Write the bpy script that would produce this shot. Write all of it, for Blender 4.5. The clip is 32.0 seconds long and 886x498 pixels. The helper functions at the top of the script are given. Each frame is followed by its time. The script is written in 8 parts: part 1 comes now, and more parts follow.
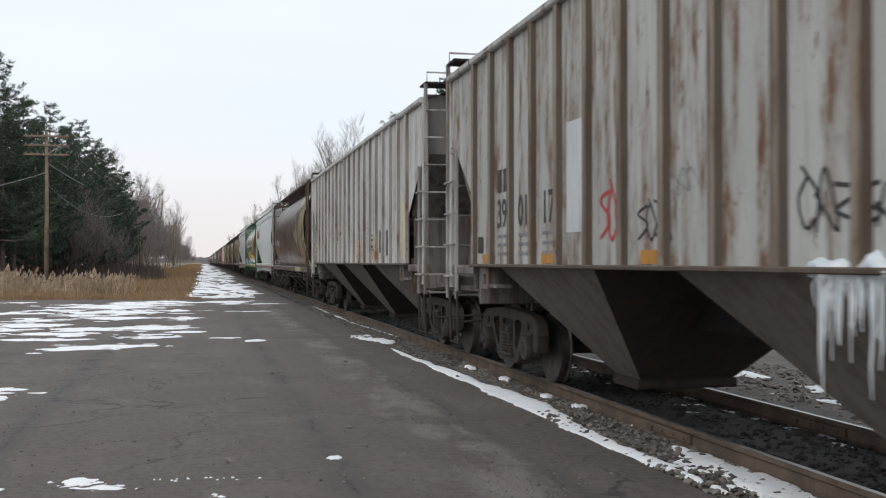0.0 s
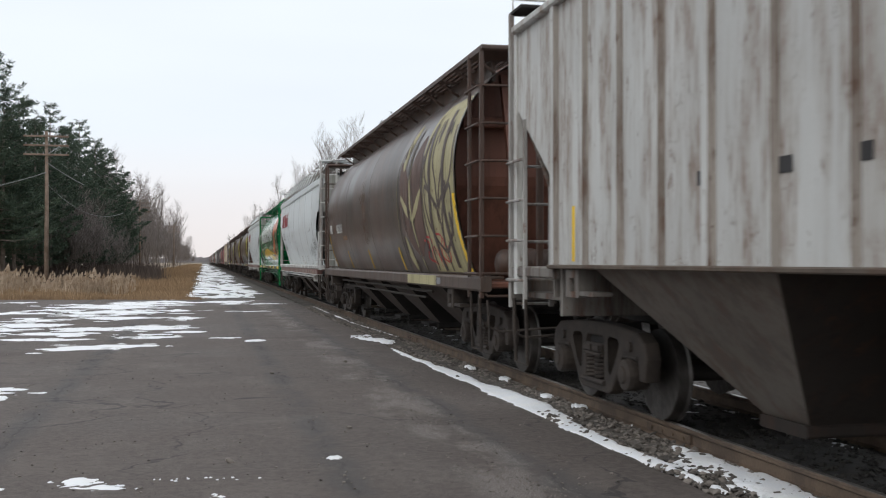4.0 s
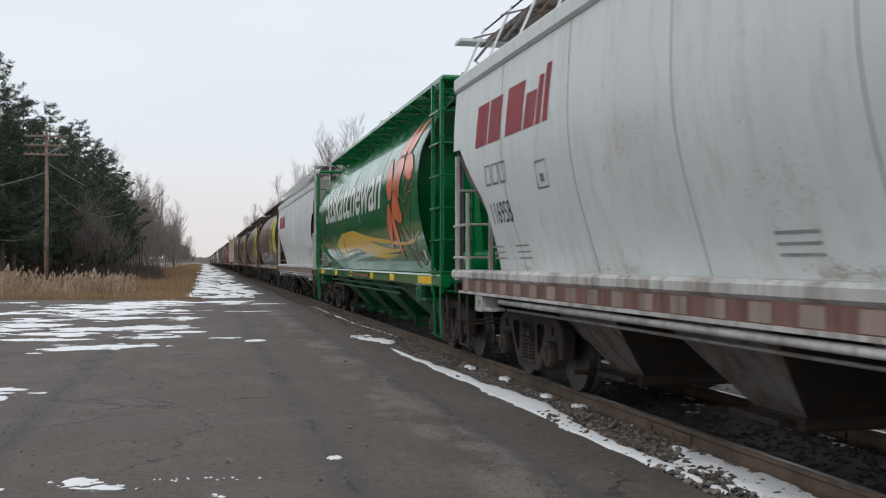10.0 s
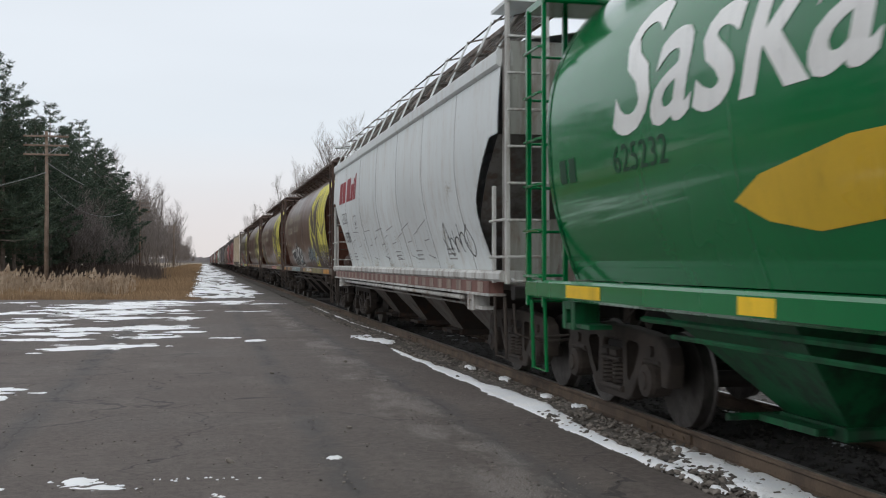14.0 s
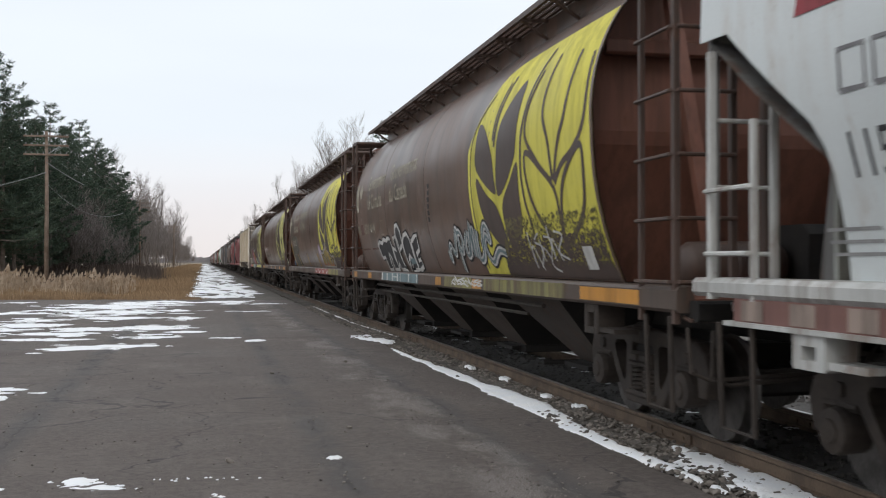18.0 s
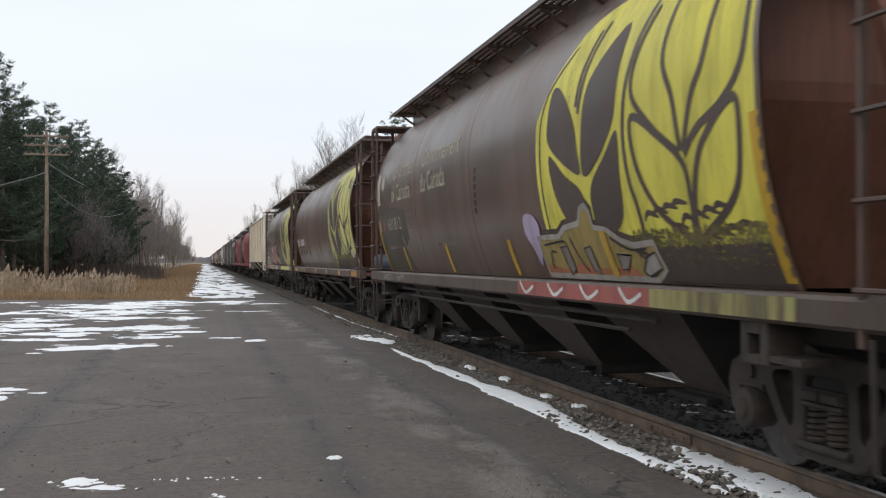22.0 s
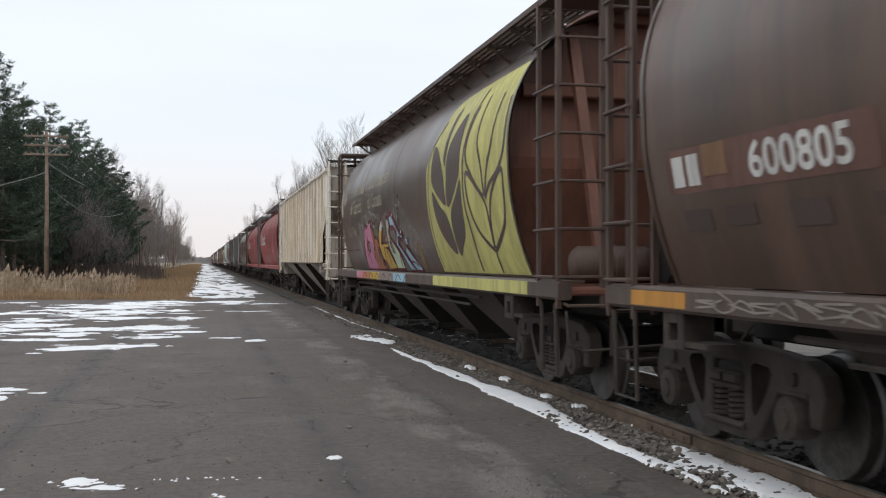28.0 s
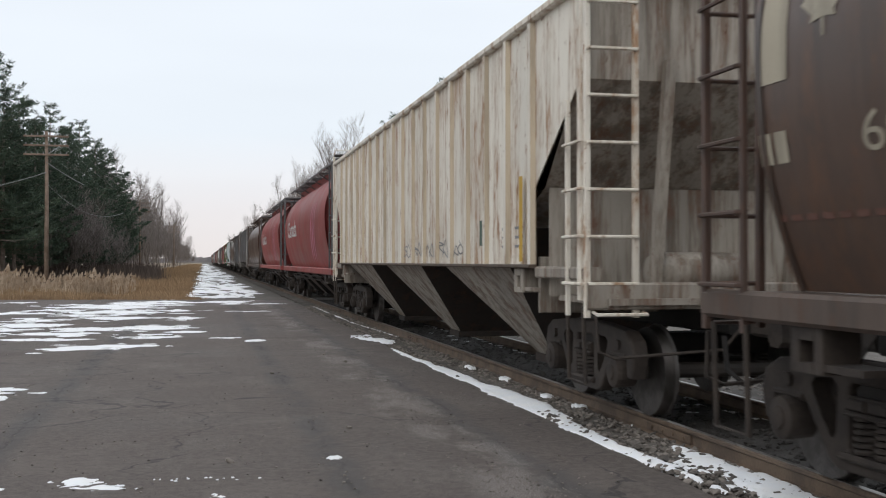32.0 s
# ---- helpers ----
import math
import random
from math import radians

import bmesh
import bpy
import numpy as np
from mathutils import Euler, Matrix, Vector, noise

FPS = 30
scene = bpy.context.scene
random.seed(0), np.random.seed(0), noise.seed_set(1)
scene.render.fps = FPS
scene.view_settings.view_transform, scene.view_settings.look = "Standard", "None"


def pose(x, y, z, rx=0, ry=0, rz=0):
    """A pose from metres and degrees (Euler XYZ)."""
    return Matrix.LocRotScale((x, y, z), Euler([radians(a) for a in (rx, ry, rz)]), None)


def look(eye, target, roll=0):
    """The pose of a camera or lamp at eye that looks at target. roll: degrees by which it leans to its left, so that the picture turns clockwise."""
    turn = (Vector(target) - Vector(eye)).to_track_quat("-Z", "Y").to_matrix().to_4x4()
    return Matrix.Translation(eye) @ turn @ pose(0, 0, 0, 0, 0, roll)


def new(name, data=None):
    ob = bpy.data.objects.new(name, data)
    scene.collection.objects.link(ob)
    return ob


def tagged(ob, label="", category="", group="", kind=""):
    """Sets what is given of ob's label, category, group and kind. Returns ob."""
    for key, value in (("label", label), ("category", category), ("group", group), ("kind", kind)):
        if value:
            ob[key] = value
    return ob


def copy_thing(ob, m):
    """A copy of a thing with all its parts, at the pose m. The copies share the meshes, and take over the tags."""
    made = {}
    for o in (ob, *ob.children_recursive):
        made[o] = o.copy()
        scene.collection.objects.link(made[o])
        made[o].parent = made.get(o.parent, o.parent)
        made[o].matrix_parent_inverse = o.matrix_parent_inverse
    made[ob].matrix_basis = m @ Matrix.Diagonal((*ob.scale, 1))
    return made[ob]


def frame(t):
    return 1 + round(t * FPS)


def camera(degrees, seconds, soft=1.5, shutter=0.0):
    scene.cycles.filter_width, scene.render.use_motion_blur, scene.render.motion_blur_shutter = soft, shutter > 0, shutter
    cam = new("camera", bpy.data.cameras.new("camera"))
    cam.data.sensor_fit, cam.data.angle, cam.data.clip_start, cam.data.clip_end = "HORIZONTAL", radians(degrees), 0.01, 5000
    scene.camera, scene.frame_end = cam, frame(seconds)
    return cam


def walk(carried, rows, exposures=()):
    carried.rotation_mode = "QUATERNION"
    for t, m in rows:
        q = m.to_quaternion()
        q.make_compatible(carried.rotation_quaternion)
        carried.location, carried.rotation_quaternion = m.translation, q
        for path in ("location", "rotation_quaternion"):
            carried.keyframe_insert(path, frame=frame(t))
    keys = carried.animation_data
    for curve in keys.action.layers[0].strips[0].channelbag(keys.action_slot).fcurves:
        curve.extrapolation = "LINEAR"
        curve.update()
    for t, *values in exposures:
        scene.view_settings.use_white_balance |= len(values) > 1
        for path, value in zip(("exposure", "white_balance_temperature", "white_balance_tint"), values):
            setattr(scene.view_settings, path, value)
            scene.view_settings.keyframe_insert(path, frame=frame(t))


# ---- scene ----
cam = camera(45.83, 32.0, soft=1.1, shutter=0.3)
HERE = look((0, 0, 1.6), (math.sin(radians(12.88)), math.cos(radians(12.88)), 1.6 + math.tan(radians(0.68))))
walk(cam, [(0, HERE), (32, HERE)], [(0, 0.06), (7, 0.06), (8, 0.0), (9, -0.10), (10, -0.11), (12, -0.08), (13, -0.10), (14, -0.12), (16, -0.11), (17, -0.09), (18, 0.04), (27, 0.07), (30, 0.06), (32, 0.0)])

# ---- light: an even overcast sky and a weak, very wide sun ----
world = bpy.data.worlds.new("overcast")
scene.world = world
world.use_nodes = True
wn, wl = world.node_tree.nodes, world.node_tree.links
wn.clear()
w_out = wn.new("ShaderNodeOutputWorld")
w_bg = wn.new("ShaderNodeBackground")
w_sky = wn.new("ShaderNodeTexSky")
w_sky.sky_type = "NISHITA"
w_sky.sun_disc = False
w_sky.sun_elevation, w_sky.sun_rotation = radians(28), radians(215)
w_sky.dust_density = 3.0
w_co = wn.new("ShaderNodeTexCoord")
w_sep = wn.new("ShaderNodeSeparateXYZ")
w_ramp = wn.new("ShaderNodeValToRGB")
cr = w_ramp.color_ramp
cr.elements[0].position, cr.elements[0].color = 0.0, (0.80, 0.75, 0.74, 1)
cr.elements[1].position, cr.elements[1].color = 1.0, (0.95, 0.97, 1.0, 1)
for p, c in ((0.05, (0.80, 0.78, 0.80, 1)), (0.12, (0.76, 0.81, 0.87, 1)), (0.3, (0.84, 0.89, 0.95, 1))):
    e = cr.elements.new(p)
    e.color = c
w_map = wn.new("ShaderNodeMapping")
w_map.inputs["Scale"].default_value = (1.0, 1.0, 5.0)
w_noise = wn.new("ShaderNodeTexNoise")
w_noise.inputs["Scale"].default_value = 1.6
w_noise.inputs["Detail"].default_value = 3.0
w_cl = wn.new("ShaderNodeMapRange")
w_cl.inputs["From Min"].default_value, w_cl.inputs["From Max"].default_value = 0.3, 0.7
w_cl.inputs["To Min"].default_value, w_cl.inputs["To Max"].default_value = 0.97, 1.06
w_mul = wn.new("ShaderNodeMix")
w_mul.data_type, w_mul.blend_type = "RGBA", "MULTIPLY"
w_mul.inputs[0].default_value = 1.0
w_scale = wn.new("ShaderNodeMix")
w_scale.data_type, w_scale.blend_type = "RGBA", "MULTIPLY"
w_scale.inputs[0].default_value = 1.0
w_scale.inputs[7].default_value = (0.1, 0.1, 0.1, 1)
w_mix = wn.new("ShaderNodeMix")
w_mix.data_type = "RGBA"
w_mix.inputs[0].default_value = 0.9
wl.new(w_co.outputs["Generated"], w_sep.inputs[0])
wl.new(w_sep.outputs["Z"], w_ramp.inputs[0])
wl.new(w_co.outputs["Generated"], w_map.inputs[0])
wl.new(w_map.outputs[0], w_noise.inputs["Vector"])
wl.new(w_noise.outputs["Fac"], w_cl.inputs["Value"])
wl.new(w_ramp.outputs[0], w_mul.inputs[6])
wl.new(w_cl.outputs[0], w_mul.inputs[7])
wl.new(w_sky.outputs[0], w_scale.inputs[6])
wl.new(w_scale.outputs[2], w_mix.inputs[6])
wl.new(w_mul.outputs[2], w_mix.inputs[7])
wl.new(w_mix.outputs[2], w_bg.inputs["Color"])
w_bg.inputs["Strength"].default_value = 1.12
wl.new(w_bg.outputs[0], w_out.inputs["Surface"])

sun = new("sun", bpy.data.lights.new("sun", "SUN"))
sun.data.energy, sun.data.angle, sun.data.color = 0.6, radians(25), (1.0, 0.96, 0.9)
sun.matrix_world = look((-20, -30, 30), (0, 0, 0))


# ---- mesh building ----
class Mesh:
    """Collects vertices and faces, then becomes one mesh object."""

    def __init__(self):
        self.v, self.f = [], []

    def add(self, verts, faces):
        n = len(self.v)
        self.v.extend(verts)
        self.f.extend(tuple(i + n for i in q) for q in faces)
        return self

    def box(self, x0, x1, y0, y1, z0, z1, c=0.0):
        """A box, with its long edges chamfered by c."""
        if c <= 0:
            v = [(x, y, z) for x in (x0, x1) for y in (y0, y1) for z in (z0, z1)]
            return self.add(v, [(0, 1, 3, 2), (4, 6, 7, 5), (0, 4, 5, 1), (2, 3, 7, 6), (0, 2, 6, 4), (1, 5, 7, 3)])
        dx, dy, dz = x1 - x0, y1 - y0, z1 - z0
        if dy >= dx and dy >= dz:
            prof = [(x0 + c, z0), (x1 - c, z0), (x1, z0 + c), (x1, z1 - c), (x1 - c, z1), (x0 + c, z1), (x0, z1 - c), (x0, z0 + c)]
            return self.prism([(a, y0, b) for a, b in prof], (0, dy, 0))
        if dx >= dz:
            prof = [(y0 + c, z0), (y1 - c, z0), (y1, z0 + c), (y1, z1 - c), (y1 - c, z1), (y0 + c, z1), (y0, z1 - c), (y0, z0 + c)]
            return self.prism([(x0, a, b) for a, b in prof], (dx, 0, 0))
        prof = [(x0 + c, y0), (x1 - c, y0), (x1, y0 + c), (x1, y1 - c), (x1 - c, y1), (x0 + c, y1), (x0, y1 - c), (x0, y0 + c)]
        return self.prism([(a, b, z0) for a, b in prof], (0, 0, dz))

    def prism(self, ring, way):
        """A closed ring of points pushed along a way, with its caps."""
        n = len(ring)
        far = [(p[0] + way[0], p[1] + way[1], p[2] + way[2]) for p in ring]
        faces = [(i, (i + 1) % n, n + (i + 1) % n, n + i) for i in range(n)]
        return self.add(list(ring) + far, faces + [tuple(reversed(range(n))), tuple(range(n, 2 * n))])

    def tube(self, pts, r, n=6, r1=None):
        """A round bar along a line of points."""
        pts = [Vector(p) for p in pts]
        verts, faces = [], []
        for i, p in enumerate(pts):
            d = (pts[min(i + 1, len(pts) - 1)] - pts[max(i - 1, 0)]).normalized()
            a = d.orthogonal().normalized() if i == 0 else (a - d * a.dot(d)).normalized()
            b = d.cross(a)
            rr = r if r1 is None else r + (r1 - r) * i / (len(pts) - 1)
            for k in range(n):
                q = p + (a * math.cos(2 * math.pi * k / n) + b * math.sin(2 * math.pi * k / n)) * rr
                verts.append(q[:])
        for i in range(len(pts) - 1):
            for k in range(n):
                faces.append((i * n + k, i * n + (k + 1) % n, (i + 1) * n + (k + 1) % n, (i + 1) * n + k))
        faces += [tuple(reversed(range(n))), tuple(range(len(verts) - n, len(verts)))]
        return self.add(verts, faces)

    def lathe_x(self, prof, cx, cy, cz, n=28):
        """A profile of (x, radius) turned about an axis along x."""
        verts = [(cx + x, cy + r * math.cos(2 * math.pi * k / n), cz + r * math.sin(2 * math.pi * k / n)) for x, r in prof for k in range(n)]
        faces = [(i * n + k, i * n + (k + 1) % n, (i + 1) * n + (k + 1) % n, (i + 1) * n + k) for i in range(len(prof) - 1) for k in range(n)]
        faces += [tuple(reversed(range(n))), tuple(range(len(verts) - n, len(verts)))]
        return self.add(verts, faces)

    def grid(self, rows):
        """A sheet through rows of points, all rows of one length."""
        n = len(rows[0])
        faces = [(i * n + k, i * n + k + 1, (i + 1) * n + k + 1, (i + 1) * n + k) for i in range(len(rows) - 1) for k in range(n - 1)]
        return self.add([p for r in rows for p in r], faces)

    def mesh(self, name, mat, smooth=False):
        me = bpy.data.meshes.new(name)
        me.from_pydata(self.v, [], self.f)
        me.materials.append(mat)
        if smooth:
            me.shade_smooth()
        me.update()
        return me


def part(name, m, mat, parent, label="", smooth=False, sharp=None, at=None):
    """Links a Mesh as one object under a thing or under a part."""
    ob = new(name, m.mesh(name, mat, smooth) if isinstance(m, Mesh) else m)
    if sharp is not None:
        ob.data.set_sharp_from_angle(angle=radians(sharp))
    ob.parent = parent
    if at is not None:
        ob.location = at
    if label:
        tagged(ob, label)
    return ob


def thing(name, at, label, category, group="", kind=""):
    ob = new(name)
    ob.location = at
    ob.empty_display_size = 0.3
    return tagged(ob, label, category, group, kind)


def single(name, m, mat, label, category="", group="", kind="", smooth=False, sharp=None):
    return tagged(part(name, m, mat, None, "", smooth, sharp), label, category, group, kind)


# ---- materials ----
class Nodes:
    """Shorthand for wiring one node material."""

    def __init__(self, name):
        self.mat = bpy.data.materials.new(name)
        self.mat.use_nodes = True
        self.n, self.l = self.mat.node_tree.nodes, self.mat.node_tree.links
        self.bsdf = self.n["Principled BSDF"]
        self.coord = self.n.new("ShaderNodeTexCoord")
        self.info = None

    def put(self, socket, value):
        if isinstance(value, (int, float)):
            socket.default_value = value
        elif isinstance(value, tuple):
            socket.default_value = value if len(value) == 4 else (*value, 1)
        else:
            self.l.new(value, socket)

    def noise(self, scale, detail=4.0, stretch=(1, 1, 1), rough=0.6, jitter=True, warp=0.0):
        m = self.n.new("ShaderNodeMapping")
        m.inputs["Scale"].default_value = stretch
        self.l.new(self.coord.outputs["Object"], m.inputs["Vector"])
        if jitter:
            if self.info is None:
                info = self.n.new("ShaderNodeObjectInfo")
                k = self.n.new("ShaderNodeMath")
                k.operation = "MULTIPLY"
                k.inputs[1].default_value = 37.0
                self.l.new(info.outputs["Random"], k.inputs[0])
                self.info = k.outputs[0]
            self.l.new(self.info, m.inputs["Location"])
        t = self.n.new("ShaderNodeTexNoise")
        t.inputs["Scale"].default_value = scale
        t.inputs["Detail"].default_value = detail
        t.inputs["Roughness"].default_value = rough
        t.inputs["Distortion"].default_value = warp
        self.l.new(m.outputs[0], t.inputs["Vector"])
        return t.outputs["Fac"]

    def ramp(self, fac, lo, hi, a=0.0, b=1.0):
        r = self.n.new("ShaderNodeMapRange")
        r.interpolation_type = "SMOOTHSTEP"
        for key, value in (("From Min", lo), ("From Max", hi), ("To Min", a), ("To Max", b)):
            r.inputs[key].default_value = value
        self.l.new(fac, r.inputs["Value"])
        return r.outputs[0]

    def mul(self, a, b, op="MULTIPLY"):
        k = self.n.new("ShaderNodeMath")
        k.operation = op
        self.put(k.inputs[0], a)
        self.put(k.inputs[1], b)
        return k.outputs[0]

    def mix(self, fac, a, b, blend="MIX"):
        k = self.n.new("ShaderNodeMix")
        k.data_type, k.blend_type = "RGBA", blend
        self.put(k.inputs[0], fac)
        self.put(k.inputs[6], a)
        self.put(k.inputs[7], b)
        return k.outputs[2]

    def height(self, fac, strength, distance=0.01):
        b = self.n.new("ShaderNodeBump")
        b.inputs["Strength"].default_value = strength
        b.inputs["Distance"].default_value = distance
        self.l.new(fac, b.inputs["Height"])
        self.l.new(b.outputs[0], self.bsdf.inputs["Normal"])

    def done(self, colour, rough=0.7, metal=0.0):
        self.put(self.bsdf.inputs["Base Color"], colour)
        self.put(self.bsdf.inputs["Roughness"], rough)
        self.put(self.bsdf.inputs["Metallic"], metal)
        return self.mat


def paint(name, colour, dirt=(0.09, 0.075, 0.065), rust=(0.16, 0.065, 0.03), dirty=0.5, rusty=0.3, rough=0.55, relief=0.25, fade=0.15, bands=0.0, streak=0.10):
    """Weathered paint on steel: blotches, grime that has run down, rust, fine grain."""
    k = Nodes(name)
    big = k.noise(0.55, 3)
    run = k.noise(4.2, 8, (1, 1, streak), 0.72)
    thin = k.noise(20.0, 5, (1, 1, 0.05), 0.65)
    spot = k.noise(6.0, 7, (1, 1, 0.4), 0.72)
    grain = k.noise(60, 3)
    fleck = k.noise(26, 5, (1, 1, 0.5), 0.7)
    pale = tuple(min(1.0, c * (1 + fade) + 0.02 * fade) for c in colour)
    dark = tuple(c * (1 - fade) for c in colour)
    c = k.mix(k.ramp(big, 0.35, 0.65), dark, pale)
    c = k.mix(k.ramp(grain, 0.3, 0.7, 0.0, 0.12), c, tuple(x * 0.6 for x in colour))
    c = k.mix(k.mul(k.ramp(run, 0.44, 0.62), dirty), c, dirt)
    c = k.mix(k.mul(k.ramp(thin, 0.48, 0.72), dirty * 0.6), c, dirt)
    if bands:
        ring = k.noise(1.5, 3, (0.03, 1, 0.03), 0.55)
        c = k.mix(k.mul(k.ramp(ring, 0.46, 0.66), bands), c, dirt)
        hoop = k.noise(3.6, 2, (0.02, 1, 0.02), 0.5)
        c = k.mix(k.mul(k.ramp(hoop, 0.50, 0.60), bands * 0.55), c, dirt)
        c = k.mix(k.mul(k.ramp(hoop, 0.36, 0.46, 1.0, 0.0), bands * 0.25), c, pale)
    c = k.mix(k.mul(k.mul(k.ramp(run, 0.44, 0.62), k.ramp(spot, 0.42, 0.60)), rusty), c, rust)
    c = k.mix(k.mul(k.ramp(spot, 0.60, 0.66), min(1, rusty * 1.1)), c, tuple(x * 0.8 for x in rust))
    c = k.mix(k.mul(k.mul(k.ramp(fleck, 0.60, 0.66), k.ramp(spot, 0.48, 0.58)), min(1, rusty * 1.3)), c, tuple(x * 0.6 for x in rust))
    k.height(spot, relief, 0.004)
    return k.done(c, k.ramp(big, 0.3, 0.7, rough - 0.08, rough + 0.12))


def rough_stuff(name, a, b, scale, rough=0.9, relief=0.4, depth=0.02, fine=40.0, tone=0.35, random_tone=0.0):
    """Two colours in blotches, with a finer grain over them."""
    k = Nodes(name)
    c = k.mix(k.ramp(k.noise(scale, 5), 0.35, 0.65), a, b)
    g = k.noise(fine, 4)
    c = k.mix(k.ramp(g, 0.3, 0.75, 0.0, tone), c, tuple(x * 0.45 for x in a))
    if random_tone:
        g2 = k.n.new("ShaderNodeNewGeometry")
        c = k.mix(k.ramp(g2.outputs["Random Per Island"], 0.0, 1.0, 0.0, random_tone), c, tuple(min(1, x * 2.2) for x in b))
    k.height(g, relief, depth)
    return k.done(c, rough)


def asphalt():
    k = Nodes("asphalt")
    big = k.noise(0.22, 5, jitter=False, rough=0.6, warp=0.6)
    mid = k.noise(1.1, 7, jitter=False, rough=0.7, warp=0.8)
    lane = k.noise(0.6, 5, (1.0, 0.15, 1), jitter=False, rough=0.65)
    damp = k.noise(0.35, 4, (0.3, 1.0, 1), jitter=False)
    fine = k.noise(55, 5, jitter=False, rough=0.8)
    stone = k.noise(95, 2, jitter=False)
    c = k.mix(k.ramp(big, 0.38, 0.62), (0.083, 0.067, 0.059), (0.106, 0.087, 0.078))
    c = k.mix(k.ramp(mid, 0.50, 0.62, 0.0, 0.6), c, (0.135, 0.113, 0.101))
    c = k.mix(k.ramp(lane, 0.52, 0.66, 0.0, 0.35), c, (0.063, 0.052, 0.048))
    c = k.mix(k.ramp(damp, 0.58, 0.68, 0.0, 0.5), c, (0.058, 0.042, 0.035))
    c = k.mix(k.ramp(fine, 0.38, 0.56, 0.60, 0.0), c, (0.045, 0.037, 0.034))
    coarse = k.noise(13, 5, jitter=False, rough=0.75)
    c = k.mix(k.ramp(coarse, 0.46, 0.60, 0.0, 0.5), c, (0.135, 0.115, 0.103))
    c = k.mix(k.ramp(coarse, 0.36, 0.44, 0.5, 0.0), c, (0.050, 0.041, 0.038))
    worn = k.noise(0.9, 6, (1, 0.45, 1), jitter=False, rough=0.7)
    c = k.mix(k.mul(k.ramp(stone, 0.56, 0.68), k.ramp(worn, 0.50, 0.62, 0.05, 0.8)), c, (0.30, 0.275, 0.255))
    # joints between the paved strips, with a darker smear beside them
    sep = k.n.new("ShaderNodeSeparateXYZ")
    k.l.new(k.coord.outputs["Object"], sep.inputs[0])
    wave = k.ramp(k.noise(1.3, 5, jitter=False), 0.2, 0.8, -0.09, 0.09)
    for place in (1.03, 2.52, -1.70, -4.4):
        off = k.mul(k.mul(k.mul(sep.outputs["X"], wave, "ADD"), place, "SUBTRACT"), 0.0, "ADD")
        away = k.n.new("ShaderNodeMath")
        away.operation = "ABSOLUTE"
        k.l.new(off, away.inputs[0])
        c = k.mix(k.mul(k.ramp(away.outputs[0], 0.03, 0.26, 0.8, 0.0), k.ramp(mid, 0.36, 0.56, 0.15, 1.0)), c, (0.062, 0.057, 0.056))
        c = k.mix(k.mul(k.ramp(away.outputs[0], 0.006, 0.026, 0.6, 0.0), k.ramp(mid, 0.44, 0.56)), c, (0.022, 0.020, 0.019))
    # cracks: thin dark lines between large irregular plates
    wob = k.n.new("ShaderNodeTexNoise")
    wob.inputs["Scale"].default_value = 0.8
    wob.inputs["Detail"].default_value = 6
    k.l.new(k.coord.outputs["Object"], wob.inputs["Vector"])
    mixv = k.n.new("ShaderNodeMix")
    mixv.data_type, mixv.blend_type = "RGBA", "LINEAR_LIGHT"
    mixv.inputs[0].default_value = 0.9
    k.l.new(k.coord.outputs["Object"], mixv.inputs[6])
    k.l.new(wob.outputs["Color"], mixv.inputs[7])
    vor = k.n.new("ShaderNodeTexVoronoi")
    vor.feature = "DISTANCE_TO_EDGE"
    vor.inputs["Scale"].default_value = 0.26
    k.l.new(mixv.outputs[2], vor.inputs["Vector"])
    crack = k.mul(k.ramp(vor.outputs["Distance"], 0.002, 0.007, 0.75, 0.0), k.ramp(mid, 0.40, 0.54))
    c = k.mix(crack, c, (0.018, 0.017, 0.017))
    # bare aggregate, pale and pebbly, beside one joint
    strip = k.mul(k.ramp(k.mul(sep.outputs["X"], wave, "ADD"), 1.75, 2.05), k.ramp(sep.outputs["X"], 2.42, 2.60, 1.0, 0.0))
    bald = k.mul(strip, k.ramp(k.noise(1.6, 6, (1, 0.4, 1), jitter=False, rough=0.7), 0.45, 0.60))
    c = k.mix(k.mul(bald, 0.20), c, (0.175, 0.157, 0.145))
    c = k.mix(k.mul(bald, k.ramp(stone, 0.50, 0.62)), c, (0.33, 0.305, 0.285))
    k.height(fine, 0.7, 0.009)
    return k.done(c, k.ramp(big, 0.3, 0.7, 0.72, 0.92))


def snow():
    k = Nodes("snow")
    a = k.noise(3.0, 5, jitter=False)
    b = k.noise(45, 4, jitter=False)
    c = k.mix(k.ramp(a, 0.3, 0.7), (0.80, 0.83, 0.87), (0.86, 0.87, 0.88))
    c = k.mix(k.ramp(b, 0.62, 0.78, 0.0, 0.35), c, (0.42, 0.38, 0.34))
    k.height(b, 0.5, 0.02)
    return k.done(c, 0.85)


def leafy(name, a, b, rough=0.8):
    k = Nodes(name)
    g = k.n.new("ShaderNodeNewGeometry")
    c = k.mix(g.outputs["Random Per Island"], a, b)
    c = k.mix(k.ramp(k.noise(0.5, 3), 0.3, 0.7, 0.0, 0.5), c, tuple(x * 0.5 for x in a))
    return k.done(c, rough)


